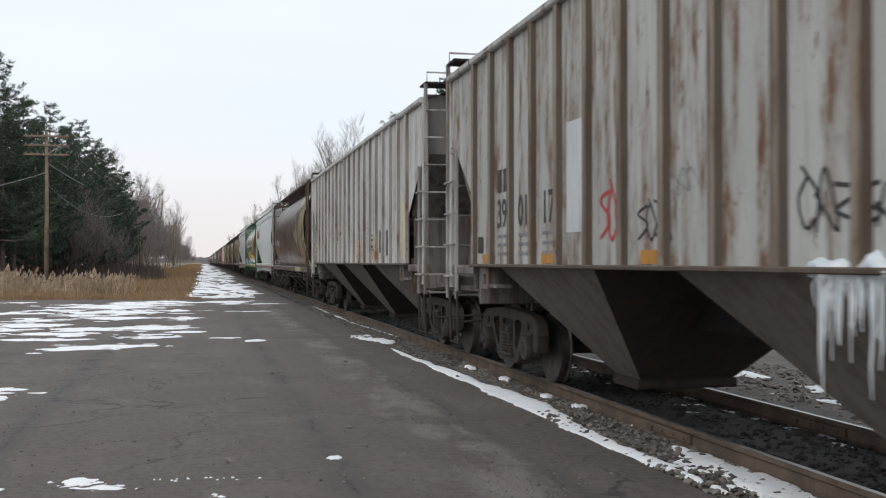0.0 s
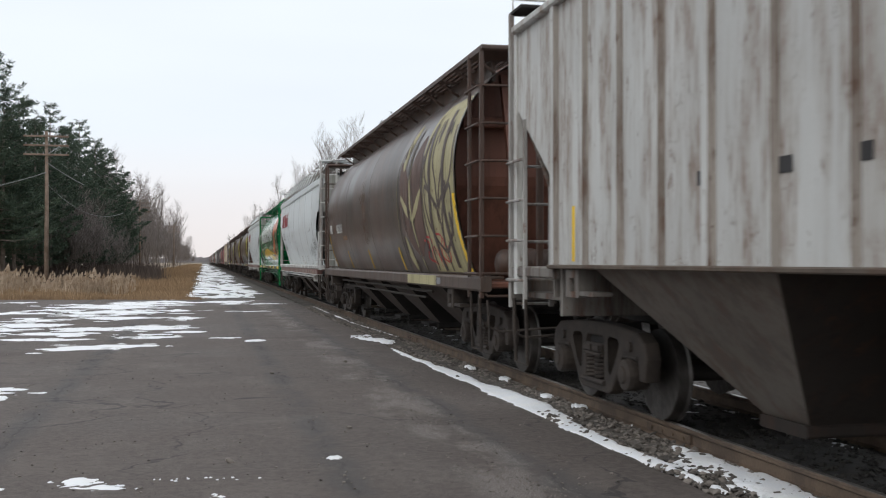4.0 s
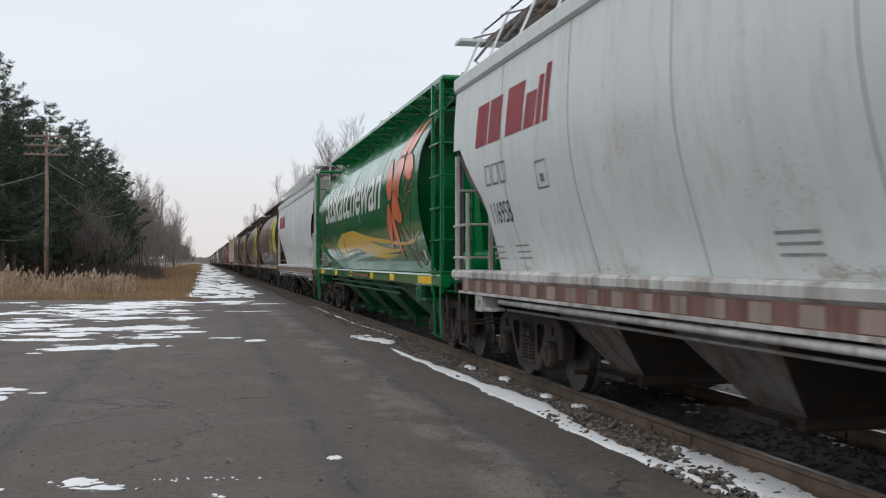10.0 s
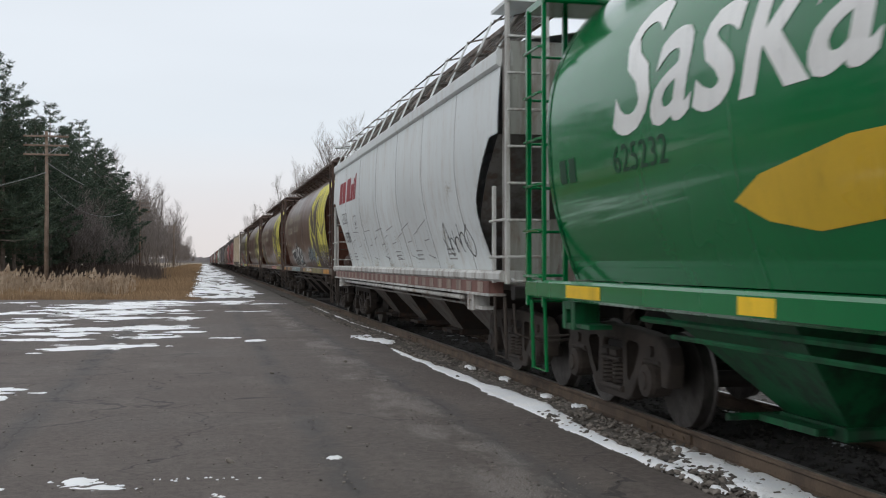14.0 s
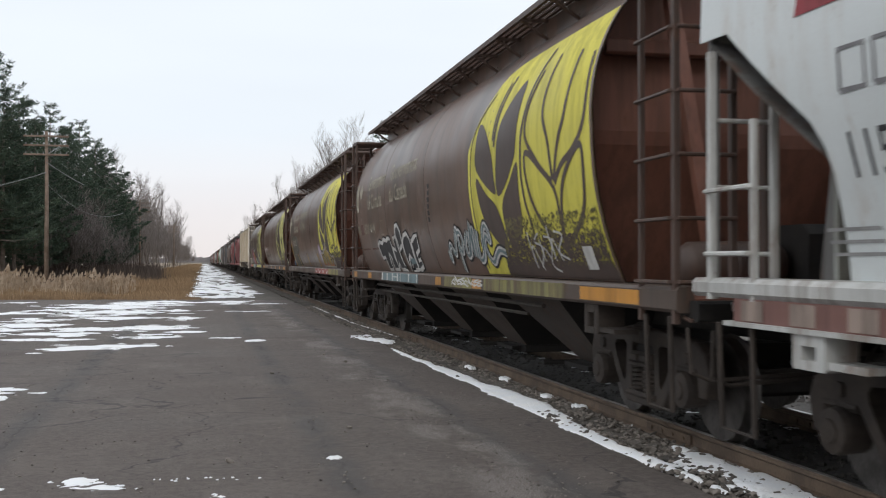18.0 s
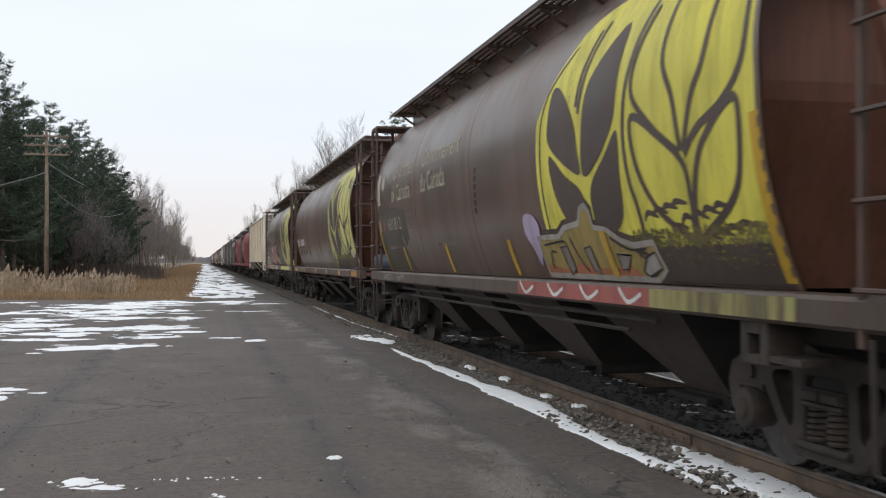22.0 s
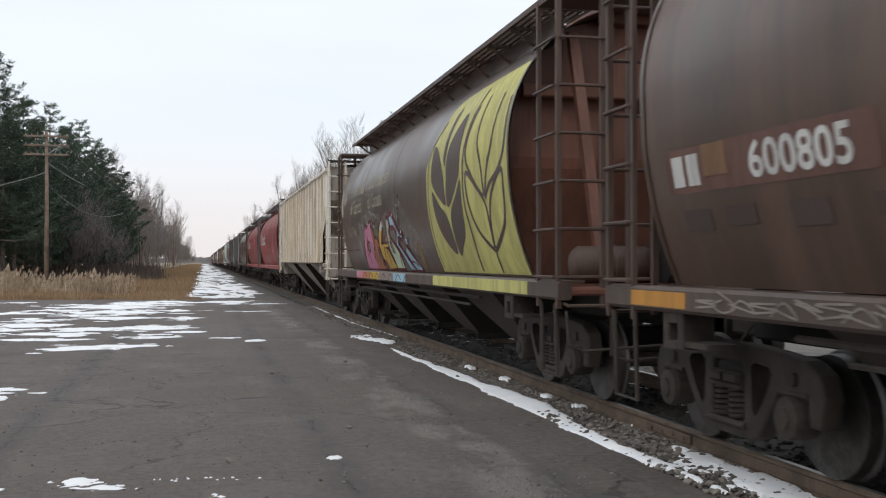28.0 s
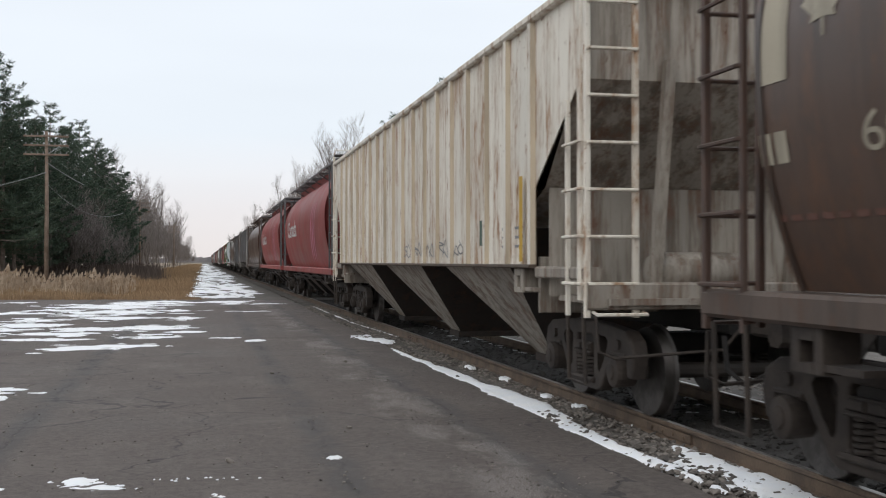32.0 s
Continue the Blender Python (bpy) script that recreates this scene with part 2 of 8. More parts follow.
M_ASPHALT = asphalt()
M_SNOW = snow()
M_EARTH = rough_stuff("earth", (0.17, 0.13, 0.09), (0.26, 0.20, 0.13), 0.5, fine=9, depth=0.05)
M_GRAVEL = rough_stuff("gravel", (0.085, 0.076, 0.067), (0.15, 0.135, 0.12), 1.2, fine=26, depth=0.05, tone=0.6)
M_STONE = rough_stuff("ballast_stone", (0.060, 0.053, 0.047), (0.125, 0.112, 0.100), 5.0, fine=60, depth=0.004, random_tone=0.75)
M_TIE = rough_stuff("weathered_tie", (0.055, 0.045, 0.038), (0.10, 0.085, 0.07), 3.0, fine=30, depth=0.01)
M_RAIL = rough_stuff("rail_rust", (0.085, 0.060, 0.044), (0.15, 0.105, 0.072), 4.0, rough=0.75, fine=50, depth=0.003)
M_SHINE = rough_stuff("rail_head", (0.32, 0.30, 0.28), (0.42, 0.40, 0.38), 6.0, rough=0.35, relief=0.1, depth=0.001)
M_SHINE.node_tree.nodes["Principled BSDF"].inputs["Metallic"].default_value = 0.8
M_TRUCK = rough_stuff("truck_iron", (0.027, 0.021, 0.018), (0.050, 0.039, 0.032), 4.0, rough=0.8, fine=25, depth=0.006)
M_WHEEL = rough_stuff("wheel_steel", (0.026, 0.022, 0.020), (0.045, 0.038, 0.033), 3.0, rough=0.6, fine=30, depth=0.003)
M_TREAD = rough_stuff("wheel_tread", (0.085, 0.08, 0.075), (0.15, 0.14, 0.135), 6.0, rough=0.5, relief=0.1, depth=0.001)
M_TREAD.node_tree.nodes["Principled BSDF"].inputs["Metallic"].default_value = 0.9
# near-black: grime, with the shade under the cars put into the colour
M_UNDER = rough_stuff("underframe_grime_shade", (0.009, 0.008, 0.0075), (0.020, 0.017, 0.015), 2.0, rough=0.85, fine=18, depth=0.006)
M_BROWN = paint("brown_paint", (0.116, 0.066, 0.045), dirt=(0.045, 0.031, 0.022), rust=(0.17, 0.07, 0.035), dirty=0.35, rusty=0.22, rough=0.42, fade=0.16, bands=0.65)
M_BROWN_DARK = paint("dark_brown_paint", (0.078, 0.047, 0.034), dirt=(0.030, 0.023, 0.018), rust=(0.20, 0.085, 0.035), dirty=0.4, rusty=0.3, rough=0.40, fade=0.2, bands=0.75)
for mat_ in (M_BROWN, M_BROWN_DARK):
    for socket, value in (("Coat Weight", 0.28), ("Coat Roughness", 0.28)):
        mat_.node_tree.nodes["Principled BSDF"].inputs[socket].default_value = value
M_BROWN_END = paint("brown_end_paint", (0.185, 0.076, 0.051), dirt=(0.05, 0.03, 0.025), dirty=0.4, rusty=0.3)
M_RED = paint("red_paint", (0.26, 0.045, 0.04), dirt=(0.10, 0.04, 0.035), dirty=0.4, rusty=0.1)
M_BAYSIDE = paint("dark_brown_bay", (0.060, 0.046, 0.039), dirt=(0.025, 0.021, 0.019), dirty=0.5, rusty=0.2, rough=0.8)
M_GREENBAY = paint("dark_green_bay", (0.001, 0.11, 0.036), dirt=(0.006, 0.022, 0.012), dirty=0.8, rusty=0.0, rough=0.5)
M_GREEN = paint("green_paint", (0.0004, 0.158, 0.045), dirt=(0.006, 0.08, 0.035), dirty=0.12, rusty=0.0, rough=0.17, relief=0.02, fade=0.03)
for socket, value in (("Coat Weight", 0.45), ("Coat Roughness", 0.05), ("Specular IOR Level", 0.35)):
    M_GREEN.node_tree.nodes["Principled BSDF"].inputs[socket].default_value = value
M_GREYWHITE = paint("grey_white_paint", (0.64, 0.685, 0.695), dirt=(0.50, 0.485, 0.46), rust=(0.38, 0.27, 0.19), dirty=0.12, rusty=0.2, rough=0.45, relief=0.02, fade=0.04)
M_RUSTWHITE = paint("rust_streaked_white", (0.43, 0.44, 0.42), dirt=(0.20, 0.16, 0.125), rust=(0.15, 0.070, 0.032), dirty=0.45, rusty=1.0, rough=0.65, fade=0.10)
M_PALEGREY = paint("pale_grey_paint", (0.53, 0.54, 0.53), dirt=(0.30, 0.27, 0.235), rust=(0.18, 0.105, 0.065), dirty=0.45, rusty=0.6, rough=0.65, fade=0.08)
M_CREAM = paint("cream_paint", (0.72, 0.685, 0.61), dirt=(0.38, 0.30, 0.215), rust=(0.30, 0.15, 0.06), dirty=0.4, rusty=0.9, rough=0.65, fade=0.08)
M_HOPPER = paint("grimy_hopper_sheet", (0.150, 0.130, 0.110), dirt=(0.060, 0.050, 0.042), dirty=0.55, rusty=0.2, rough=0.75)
# slope sheets face downward: their shade is put into this darker grimy colour
M_SLOPE = paint("shaded_grimy_slope_sheet", (0.030, 0.023, 0.019), dirt=(0.014, 0.011, 0.010), dirty=0.5, rusty=0.2, rough=0.85)
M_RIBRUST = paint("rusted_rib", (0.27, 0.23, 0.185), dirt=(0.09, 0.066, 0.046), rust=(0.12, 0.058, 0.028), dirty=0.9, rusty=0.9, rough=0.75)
# rib flanks: rust, and the shade beside each rib put into the colour
M_DARKFLANK = paint("shaded_rusty_flank", (0.10, 0.078, 0.060), dirt=(0.045, 0.034, 0.026), rust=(0.10, 0.05, 0.03), dirty=0.6, rusty=0.6, rough=0.8)
M_FLANK = paint("shaded_rusty_rib_flank", (0.29, 0.265, 0.24), dirt=(0.10, 0.076, 0.060), rust=(0.10, 0.05, 0.03), dirty=0.7, rusty=0.7, rough=0.8)
M_GEAR = paint("dark_brown_gear_paint", (0.075, 0.047, 0.037), dirt=(0.035, 0.026, 0.022), dirty=0.5, rusty=0.3)
M_SILL = paint("grimy_brown_sill", (0.085, 0.062, 0.050), dirt=(0.038, 0.031, 0.027), rust=(0.12, 0.055, 0.03), dirty=0.6, rusty=0.4)
M_ENDGREY = paint("grimy_end_grey", (0.175, 0.163, 0.15), dirt=(0.05, 0.042, 0.037), dirty=0.85, rusty=0.5, rough=0.75)
M_ENDPALE = paint("grimy_pale_ladder_paint", (0.34, 0.335, 0.325), dirt=(0.12, 0.10, 0.085), dirty=0.7, rusty=0.5, rough=0.7)
M_ENDCREAM = paint("grimy_end_cream", (0.33, 0.30, 0.26), dirt=(0.11, 0.09, 0.07), dirty=0.8, rusty=0.5, rough=0.75)
M_TAN = paint("tan_paint", (0.22, 0.165, 0.11), dirt=(0.08, 0.06, 0.045), dirty=0.5, rusty=0.3)
M_DARKGREY = paint("dark_grey_paint", (0.10, 0.10, 0.105), dirt=(0.04, 0.036, 0.034), dirty=0.5, rusty=0.3)
M_BARK = rough_stuff("bark", (0.13, 0.105, 0.09), (0.20, 0.17, 0.15), 3.0, fine=18, depth=0.02)
# twigs and needles are lightened: distance haze is in these colours
M_TWIG = leafy("bare_twig", (0.155, 0.130, 0.120), (0.265, 0.235, 0.22))
M_NEEDLE = leafy("pine_needles", (0.030, 0.058, 0.041), (0.095, 0.135, 0.082))
M_GRASS = leafy("dry_grass", (0.23, 0.145, 0.080), (0.39, 0.27, 0.155))
M_POLE = rough_stuff("pole_wood", (0.16, 0.115, 0.085), (0.25, 0.19, 0.15), 2.0, fine=20, depth=0.01)
M_WIRE = rough_stuff("wire", (0.16, 0.17, 0.17), (0.22, 0.23, 0.23), 3.0, rough=0.5, relief=0.0)

# ---- the ground ----
TRACK = 4.88          # the middle of the track
TOP = 0.15            # the top of the rails
EDGE = 3.40           # the asphalt's edge beside the ballast


def flat(name, x0, x1, y0, y1, z, mat, label, step=0.0, bump=0.0):
    m = Mesh()
    nx = max(1, int((x1 - x0) / step)) if step else 1
    ny = max(1, int((y1 - y0) / step)) if step else 1
    rows = []
    for j in range(ny + 1):
        y = y0 + (y1 - y0) * j / ny
        rows.append([(x0 + (x1 - x0) * i / nx, y, z + bump * noise.noise((i * 1.7, j * 1.3, 3.1))) for i in range(nx + 1)])
    m.grid(rows)
    return single(name, m, mat, label, kind="structure")


flat("ground", -1500, 1500, -600, 2600, -0.22, M_EARTH, "brown winter earth with dead grass, reaching the horizon")

# ---- asphalt: an uneven edge along the ballast and at the far end ----
m = Mesh()
rows = []
for j in range(0, 241):
    k = j / 240
    row = []
    for x in (-70, -30, -12, -4, 0.5, None, 0, 1):
        if x is None:
            y = -12 + 57 * k
            e = EDGE + 0.07 * noise.noise((y * 0.5, 1, 0)) + 0.035 * noise.noise((y * 2.3, 5, 0))
            row.append((e, y, 0))
            row.append((e + 0.05, y, -0.06))
            row.append((e + 0.06, y, -0.2))
            break
        far = (44.3 + 0.35 * noise.noise((x * 0.7, 3, 0)) - x * 0.2229) / 0.9748
        row.append((x, -12 + (far + 12) * k, 0))
    rows.append(row)
m.grid(rows)
single("pavement", m, M_ASPHALT, "worn dark asphalt lot with cracks and pale wear", kind="structure")
m = Mesh()
rows = []
for y in [5 * i - 215 for i in range(100)] + [300 + 40 * i for i in range(40)]:
    rows.append([(EDGE - 0.15, y, -0.10), (EDGE + 0.3, y, -0.035), (TRACK - 1.25, y, 0.0), (TRACK, y, -0.01), (TRACK + 1.25, y, 0.0), (TRACK + 2.6, y, -0.09), (TRACK + 6.0, y, -0.10), (TRACK + 9, y, -0.23)])
m.grid(rows)
single("ballast_bed", m, M_GRAVEL, "grey crushed-stone ballast bed under the rails", kind="structure")


M_OILY = rough_stuff("oily_ballast", (0.030, 0.027, 0.025), (0.062, 0.056, 0.050), 1.5, fine=30, depth=0.04, tone=0.6)
m = Mesh()
m.grid([[(TRACK - 0.66, y, 0.0), (TRACK - 0.3, y, -0.004), (TRACK + 0.3, y, -0.004), (TRACK + 0.66, y, 0.0)] for y in range(-10, 120, 5)])
single("track_middle", m, M_OILY, "dark oily gravel between the rails", kind="structure")


def rail(x):
    prof = [(-0.07, 0), (0.07, 0), (0.07, 0.012), (0.012, 0.035), (0.009, 0.115), (0.034, 0.13), (0.036, 0.155), (0.026, 0.165), (-0.026, 0.165), (-0.036, 0.155), (-0.034, 0.13), (-0.009, 0.115), (-0.012, 0.035), (-0.07, 0.012)]
    r = thing("rail", (x, 0, TOP - 0.168), "rusty steel rail with a worn bright head", "rail", "rails of the track", "structure")
    m = Mesh()
    for y0, y1 in [(-15 + 11.9 * i, -15 + 11.9 * (i + 1) - 0.008) for i in range(-15, 12)] + [(128, 1600)]:
        m.prism([(a, y0, b) for a, b in prof], (0, y1 - y0, 0))
    part("rail_bar", m, M_RAIL, r)
    part("rail_head", Mesh().box(-0.024, 0.024, -190, 1600, 0.1655, 0.168), M_SHINE, r, "bright worn running surface")
    for i in range(1, 8):
        y = -15 + 11.9 * i
        b = Mesh()
        for s in (-1, 1):
            b.box(s * 0.022 - 0.012, s * 0.022 + 0.012, y - 0.45, y + 0.45, 0.035, 0.115, 0.006)
            for k in range(4):
                b.lathe_x([(-0.008, 0.018), (0.008, 0.018)], s * 0.040, y - 0.33 + 0.22 * k, 0.075, 6)
        part("joint_bar", b, M_RAIL, r, "bolted joint bar")
    return r


rail(TRACK - 0.753)
rail(TRACK + 0.753)

SIDE = radians(12.88)


def lot(right, ahead):
    """A place on the lot by its distance to the right of the tripod and ahead of it."""
    ahead *= 0.951
    return right * math.cos(SIDE) + ahead * math.sin(SIDE), ahead * math.cos(SIDE) - right * math.sin(SIDE)


# ---- ties, tie plates and ballast stones ----
def stone_mesh(places, rnd, mesh=None):
    """Angular stones: jittered blocks at (x, y, z, size)."""
    m = mesh or Mesh()
    for x, y, z, r in places:
        a = rnd.random() * 6.28
        lean, flat_ = rnd.uniform(-0.4, 0.4), rnd.uniform(0.45, 0.8)
        v = [(x + lean * r * 0.3, y, z + r * flat_ * rnd.uniform(0.7, 1.1)), (x, y, z - r * flat_)]
        for lift, turn in ((0.35, 0.0), (-0.35, 0.6)):
            for q in range(5):
                b = a + turn + 1.2566 * (q + rnd.uniform(-0.3, 0.3))
                k = r * rnd.uniform(0.7, 1.15)
                v.append((x + k * math.cos(b), y + k * math.sin(b) * 0.8, z + r * flat_ * (lift + rnd.uniform(-0.3, 0.3)) + lean * k * math.cos(b)))
        f = []
        for q in range(5):
            n = (q + 1) % 5
            f += [(0, 2 + q, 2 + n), (2 + q, 7 + q, 2 + n), (2 + n, 7 + q, 7 + n), (1, 7 + n, 7 + q)]
        m.add(v, f)
    return m


rnd = random.Random(7)
track_bed = thing("track_ties", (TRACK, 0, 0), "dark weathered timber ties half sunk in ballast", "track", kind="structure")
tie = Mesh().box(-1.28, 1.28, -0.115, 0.115, -0.16, 0.0, 0.012).mesh("tie", M_TIE)
plate = Mesh().box(-0.17, 0.17, -0.09, 0.09, 0.0, 0.012).mesh("tie_plate", M_RAIL)
for i in range(95):
    y = 4.2 + 0.53 * i
    t = part("tie", tie, M_TIE, track_bed, at=(rnd.uniform(-0.05, 0.05), y, TOP - 0.165 - rnd.uniform(0.012, 0.03)))
    t.rotation_euler[2] = rnd.uniform(-0.02, 0.02)
    if i < 40:
        for s in (-1, 1):
            part("tie_plate", plate, M_RAIL, track_bed, at=(s * 0.753, y, TOP - 0.178))

places = []
for _ in range(12500):
    y = 6.2 + 32 * rnd.random() ** 1.7
    x = rnd.uniform(EDGE + 0.08, TRACK - 0.84)
    k = (x - EDGE) / 0.7
    places.append((x, y, -0.055 + 0.045 * k + rnd.uniform(-0.01, 0.03), rnd.choice((0.014, 0.018, 0.024, 0.030, 0.036)) * rnd.uniform(0.7, 1.2)))
middle = []
for _ in range(3600):
    y = 6.2 + 30 * rnd.random() ** 1.6
    middle.append((rnd.uniform(TRACK - 0.66, TRACK + 0.66), y, -0.01 + rnd.uniform(-0.01, 0.02), rnd.choice((0.02, 0.028, 0.035))))
single("oily_stones", stone_mesh(middle, rnd), M_OILY, "dark oily stones between the rails", "gravel", kind="stuff")
for _ in range(6500):
    y = 7.0 + 40 * rnd.random() ** 1.5
    x = rnd.uniform(TRACK + 0.84, TRACK + 4.2)
    places.append((x, y, -0.03 - 0.035 * min(2.0, x - TRACK - 0.84) + rnd.uniform(-0.01, 0.03), rnd.choice((0.025, 0.035, 0.045, 0.06))))
for _ in range(380):
    y = 5.6 + 5.0 * rnd.random()
    places.append((rnd.uniform(EDGE + 0.02, TRACK - 0.9), y, 0.0 + rnd.uniform(-0.01, 0.025), rnd.choice((0.014, 0.02, 0.028, 0.04))))
single("ballast_stones", stone_mesh(places, rnd), M_STONE, "loose angular grey and brown ballast stones beside the rails", "gravel", kind="stuff")
places = []
for _ in range(1100):
    d = 5.5 + 22 * rnd.random() ** 1.6
    x, y = lot(rnd.uniform(-0.42, 0.16) * d, d)
    if x < EDGE - 0.05:
        places.append((x, y, 0.004, rnd.choice((0.006, 0.008, 0.011, 0.014))))
for _ in range(1300):
    x, y = rnd.gauss(2.25, 0.22), 6.2 + 9 * rnd.random() ** 1.5
    if noise.noise((x * 2.2, y * 0.9, 4.0)) > -0.05:
        places.append((x, y, 0.003, rnd.choice((0.005, 0.006, 0.008, 0.011))))
for r, d in ((-2.04, 18.9), (-2.43, 15.7), (-1.55, 17.5), (0.21, 15.2), (-0.9, 10.6), (-1.7, 8.8)):
    x, y = lot(r, d)
    places.append((x, y, 0.012, 0.035))
single("scattered_pebbles", stone_mesh(places, rnd), M_STONE, "small pebbles strewn over the asphalt", "gravel", kind="stuff")


# ---- snow ----
def snow_patch(m, cx, cy, a, b, seed, turn=0.0, thick=0.02, z=0.0, ragged=0.55, n=64):
    """A thin patch of old snow with a ragged outline, a low dome in its middle."""
    rings = []
    ct, st = math.cos(turn), math.sin(turn)
    for ring, h in ((1.0, 0.0), (0.93, 0.55), (0.7, 0.9), (0.35, 1.0)):
        row = []
        for k in range(n):
            t = 2 * math.pi * k / n
            q = (math.cos(t), math.sin(t))
            rr = 1 + ragged * noise.noise((q[0] * 1.6 + seed, q[1] * 1.6, seed * 0.7)) + 0.5 * ragged * noise.noise((q[0] * 5 + seed, q[1] * 5, 3.3)) + 0.3 * ragged * noise.noise((q[0] * 13, q[1] * 13 + seed, 8.3))
            u, v = q[0] * a * rr * ring, q[1] * b * rr * ring
            row.append((cx + u * ct - v * st, cy + u * st + v * ct, z + thick * h * (0.75 + 0.5 * noise.noise((u * 9, v * 9, seed))) + 0.0015))
        rings.append(row)
    verts = [p for r in rings for p in r] + [(cx, cy, z + thick)]
    faces = [(i * n + k, i * n + (k + 1) % n, (i + 1) * n + (k + 1) % n, (i + 1) * n + k) for i in range(3) for k in range(n)]
    faces += [(3 * n + k, 3 * n + (k + 1) % n, 4 * n) for k in range(n)]
    m.add(verts, faces)


def snow_thing(m, label):
    if isinstance(m, list):
        for piece in m:
            snow_thing(piece, label)
        return None
    return single("snow_patch", m, M_SNOW, label, "snow", "snow left on the ground", smooth=True)


def snow_field(cx, cy, a, b, seed, z=0.0, tall=0.02, rag=1.0, turn=SIDE):
    """A melting patch: a low drift whose uneven edge dips under the surface that it lies on."""
    nx, ny = max(16, min(56, int(a / 0.03))), max(16, min(64, int(b / 0.03)))
    ct, st = math.cos(-turn), math.sin(-turn)
    rows, keep = [], []
    for j in range(ny + 1):
        row = []
        for i in range(nx + 1):
            u, v = (2 * i / nx - 1) * 1.45, (2 * j / ny - 1) * 1.45
            x, y = cx + u * a * ct - v * b * st, cy + u * a * st + v * b * ct
            n = 0.55 * noise.noise((x * 0.7, y * 0.9, seed)) + 0.75 * noise.noise((x * 1.5, y * 3.4, seed + 3)) + 0.40 * noise.noise((x * 5.0, y * 9.0, seed + 7)) + 0.16 * noise.noise((x * 16, y * 22, seed))
            q = min(1.0, 0.35 / max(a, b))
            n += q * (0.7 * noise.noise((u * 2.2 + seed, v * 2.2, 3.0)) + 0.5 * noise.noise((u * 6 + seed, v * 6, 9.0)))
            f = 0.50 - 0.8 * (u * u + v * v) + 1.35 * rag * n
            if abs(u) > 1.4 or abs(v) > 1.4:
                f = -1.0
            row.append((x, y, z + (tall * min(1.0, f * 1.6) + 0.002 if f > 0 else max(-0.02, f * 0.05)), f))
        rows.append(row)
    cells = {(i, j) for j in range(ny) for i in range(nx) if max(rows[j + b][i + a][3] for a in (0, 1) for b in (0, 1)) > 0}
    pieces = []
    while cells:
        todo, found = [cells.pop()], []
        while todo:
            i, j = todo.pop()
            found.append((i, j))
            for c in [(i + a, j + b) for a in (-1, 0, 1) for b in (-1, 0, 1)]:
                if c in cells:
                    cells.remove(c)
                    todo.append(c)
        pieces.append(found)
    pieces.sort(key=len, reverse=True)
    out = []
    for found in pieces[:4]:
        if out and len(found) < 12:
            break
        m, index = Mesh(), {}
        for i, j in found:
            ids = []
            for a, b in ((0, 0), (1, 0), (1, 1), (0, 1)):
                key = (i + a, j + b)
                if key not in index:
                    index[key] = len(m.v)
                    m.v.append(rows[key[1]][key[0]][:3])
                ids.append(index[key])
            m.f.append(tuple(ids))
        out.append(m)
    return out


# distance to the right and ahead, half the width, half the depth
LOT_SNOW = [
    (-16.2, 40.4, 0.65, 0.82), (-11.2, 40.6, 1.59, 2.48), (-11.5, 36.6, 1.92, 2.02), (-10.4, 33.2, 1.70, 1.30), (-12.4, 34.3, 1.20, 0.60), (-13.4, 32.2, 0.35, 1.56), (-12.5, 32.1, 0.61, 0.52), (-10.4, 31.1, 1.09, 0.81),
    (-11.0, 28.6, 1.08, 1.10), (-9.1, 29.4, 1.11, 0.87), (-7.3, 29.3, 0.58, 0.72), (-11.3, 23.9, 1.68, 3.31), (-10.3, 26.1, 0.77, 0.91), (-8.5, 24.6, 0.78, 0.81), (-7.2, 25.1, 1.25, 0.95), (-5.85, 23.8, 0.35, 0.38),
]
LOT_SNOW += [
    (-8.4, 23.2, 0.88, 0.54), (-7.9, 22.4, 0.24, 0.25), (-6.3, 23.0, 0.37, 0.36), (-6.25, 22.1, 0.55, 0.41), (-8.0, 21.4, 1.30, 0.31), (-6.82, 19.3, 0.82, 0.70), (-5.92, 19.8, 0.53, 0.40), (-5.16, 19.8, 0.12, 0.13),
    (-4.56, 21.9, 0.40, 0.24), (-3.8, 21.15, 0.16, 0.23), (-8.0, 39.6, 0.37, 1.06), (-6.7, 39.6, 0.64, 0.53), (-5.8, 13.2, 0.75, 0.52), (-5.3, 12.2, 0.26, 0.30), (-2.64, 7.62, 0.19, 0.15), (-2.41, 7.42, 0.23, 0.11),
    (-3.14, 7.37, 0.14, 0.09), (-0.88, 8.54, 0.06, 0.07), (-1.53, 7.12, 0.10, 0.12), (-9.0, 41.2, 1.2, 1.2), (-13.6, 38.5, 0.9, 0.5), (-8.6, 34.0, 0.8, 0.45), (-6.4, 33.6, 0.5, 0.25),
]
for i, (r, d, a, b) in enumerate(LOT_SNOW):
    x, y = lot(r, d / 0.951)
    snow_thing(snow_field(x, y, a * 1.02, b * 0.95, i * 3.7, 0.0, 0.010 + 0.003 * min(3, a), 1.0), "thin ragged patch of old snow on asphalt" if a > 0.3 else "small scrap of old snow on asphalt")
    for _ in range(3 if a > 0.4 else 0):
        q, k = rnd.random() * 6.28, rnd.uniform(1.1, 1.7)
        x2, y2 = lot(r + a * k * math.cos(q), (d + b * k * math.sin(q)) / 0.951)
        snow_thing(snow_field(x2, y2, a * rnd.uniform(0.1, 0.3), b * rnd.uniform(0.06, 0.16), i * 1.3 + k * 40, 0.0, 0.008, 0.8), "small scrap of old snow on asphalt")
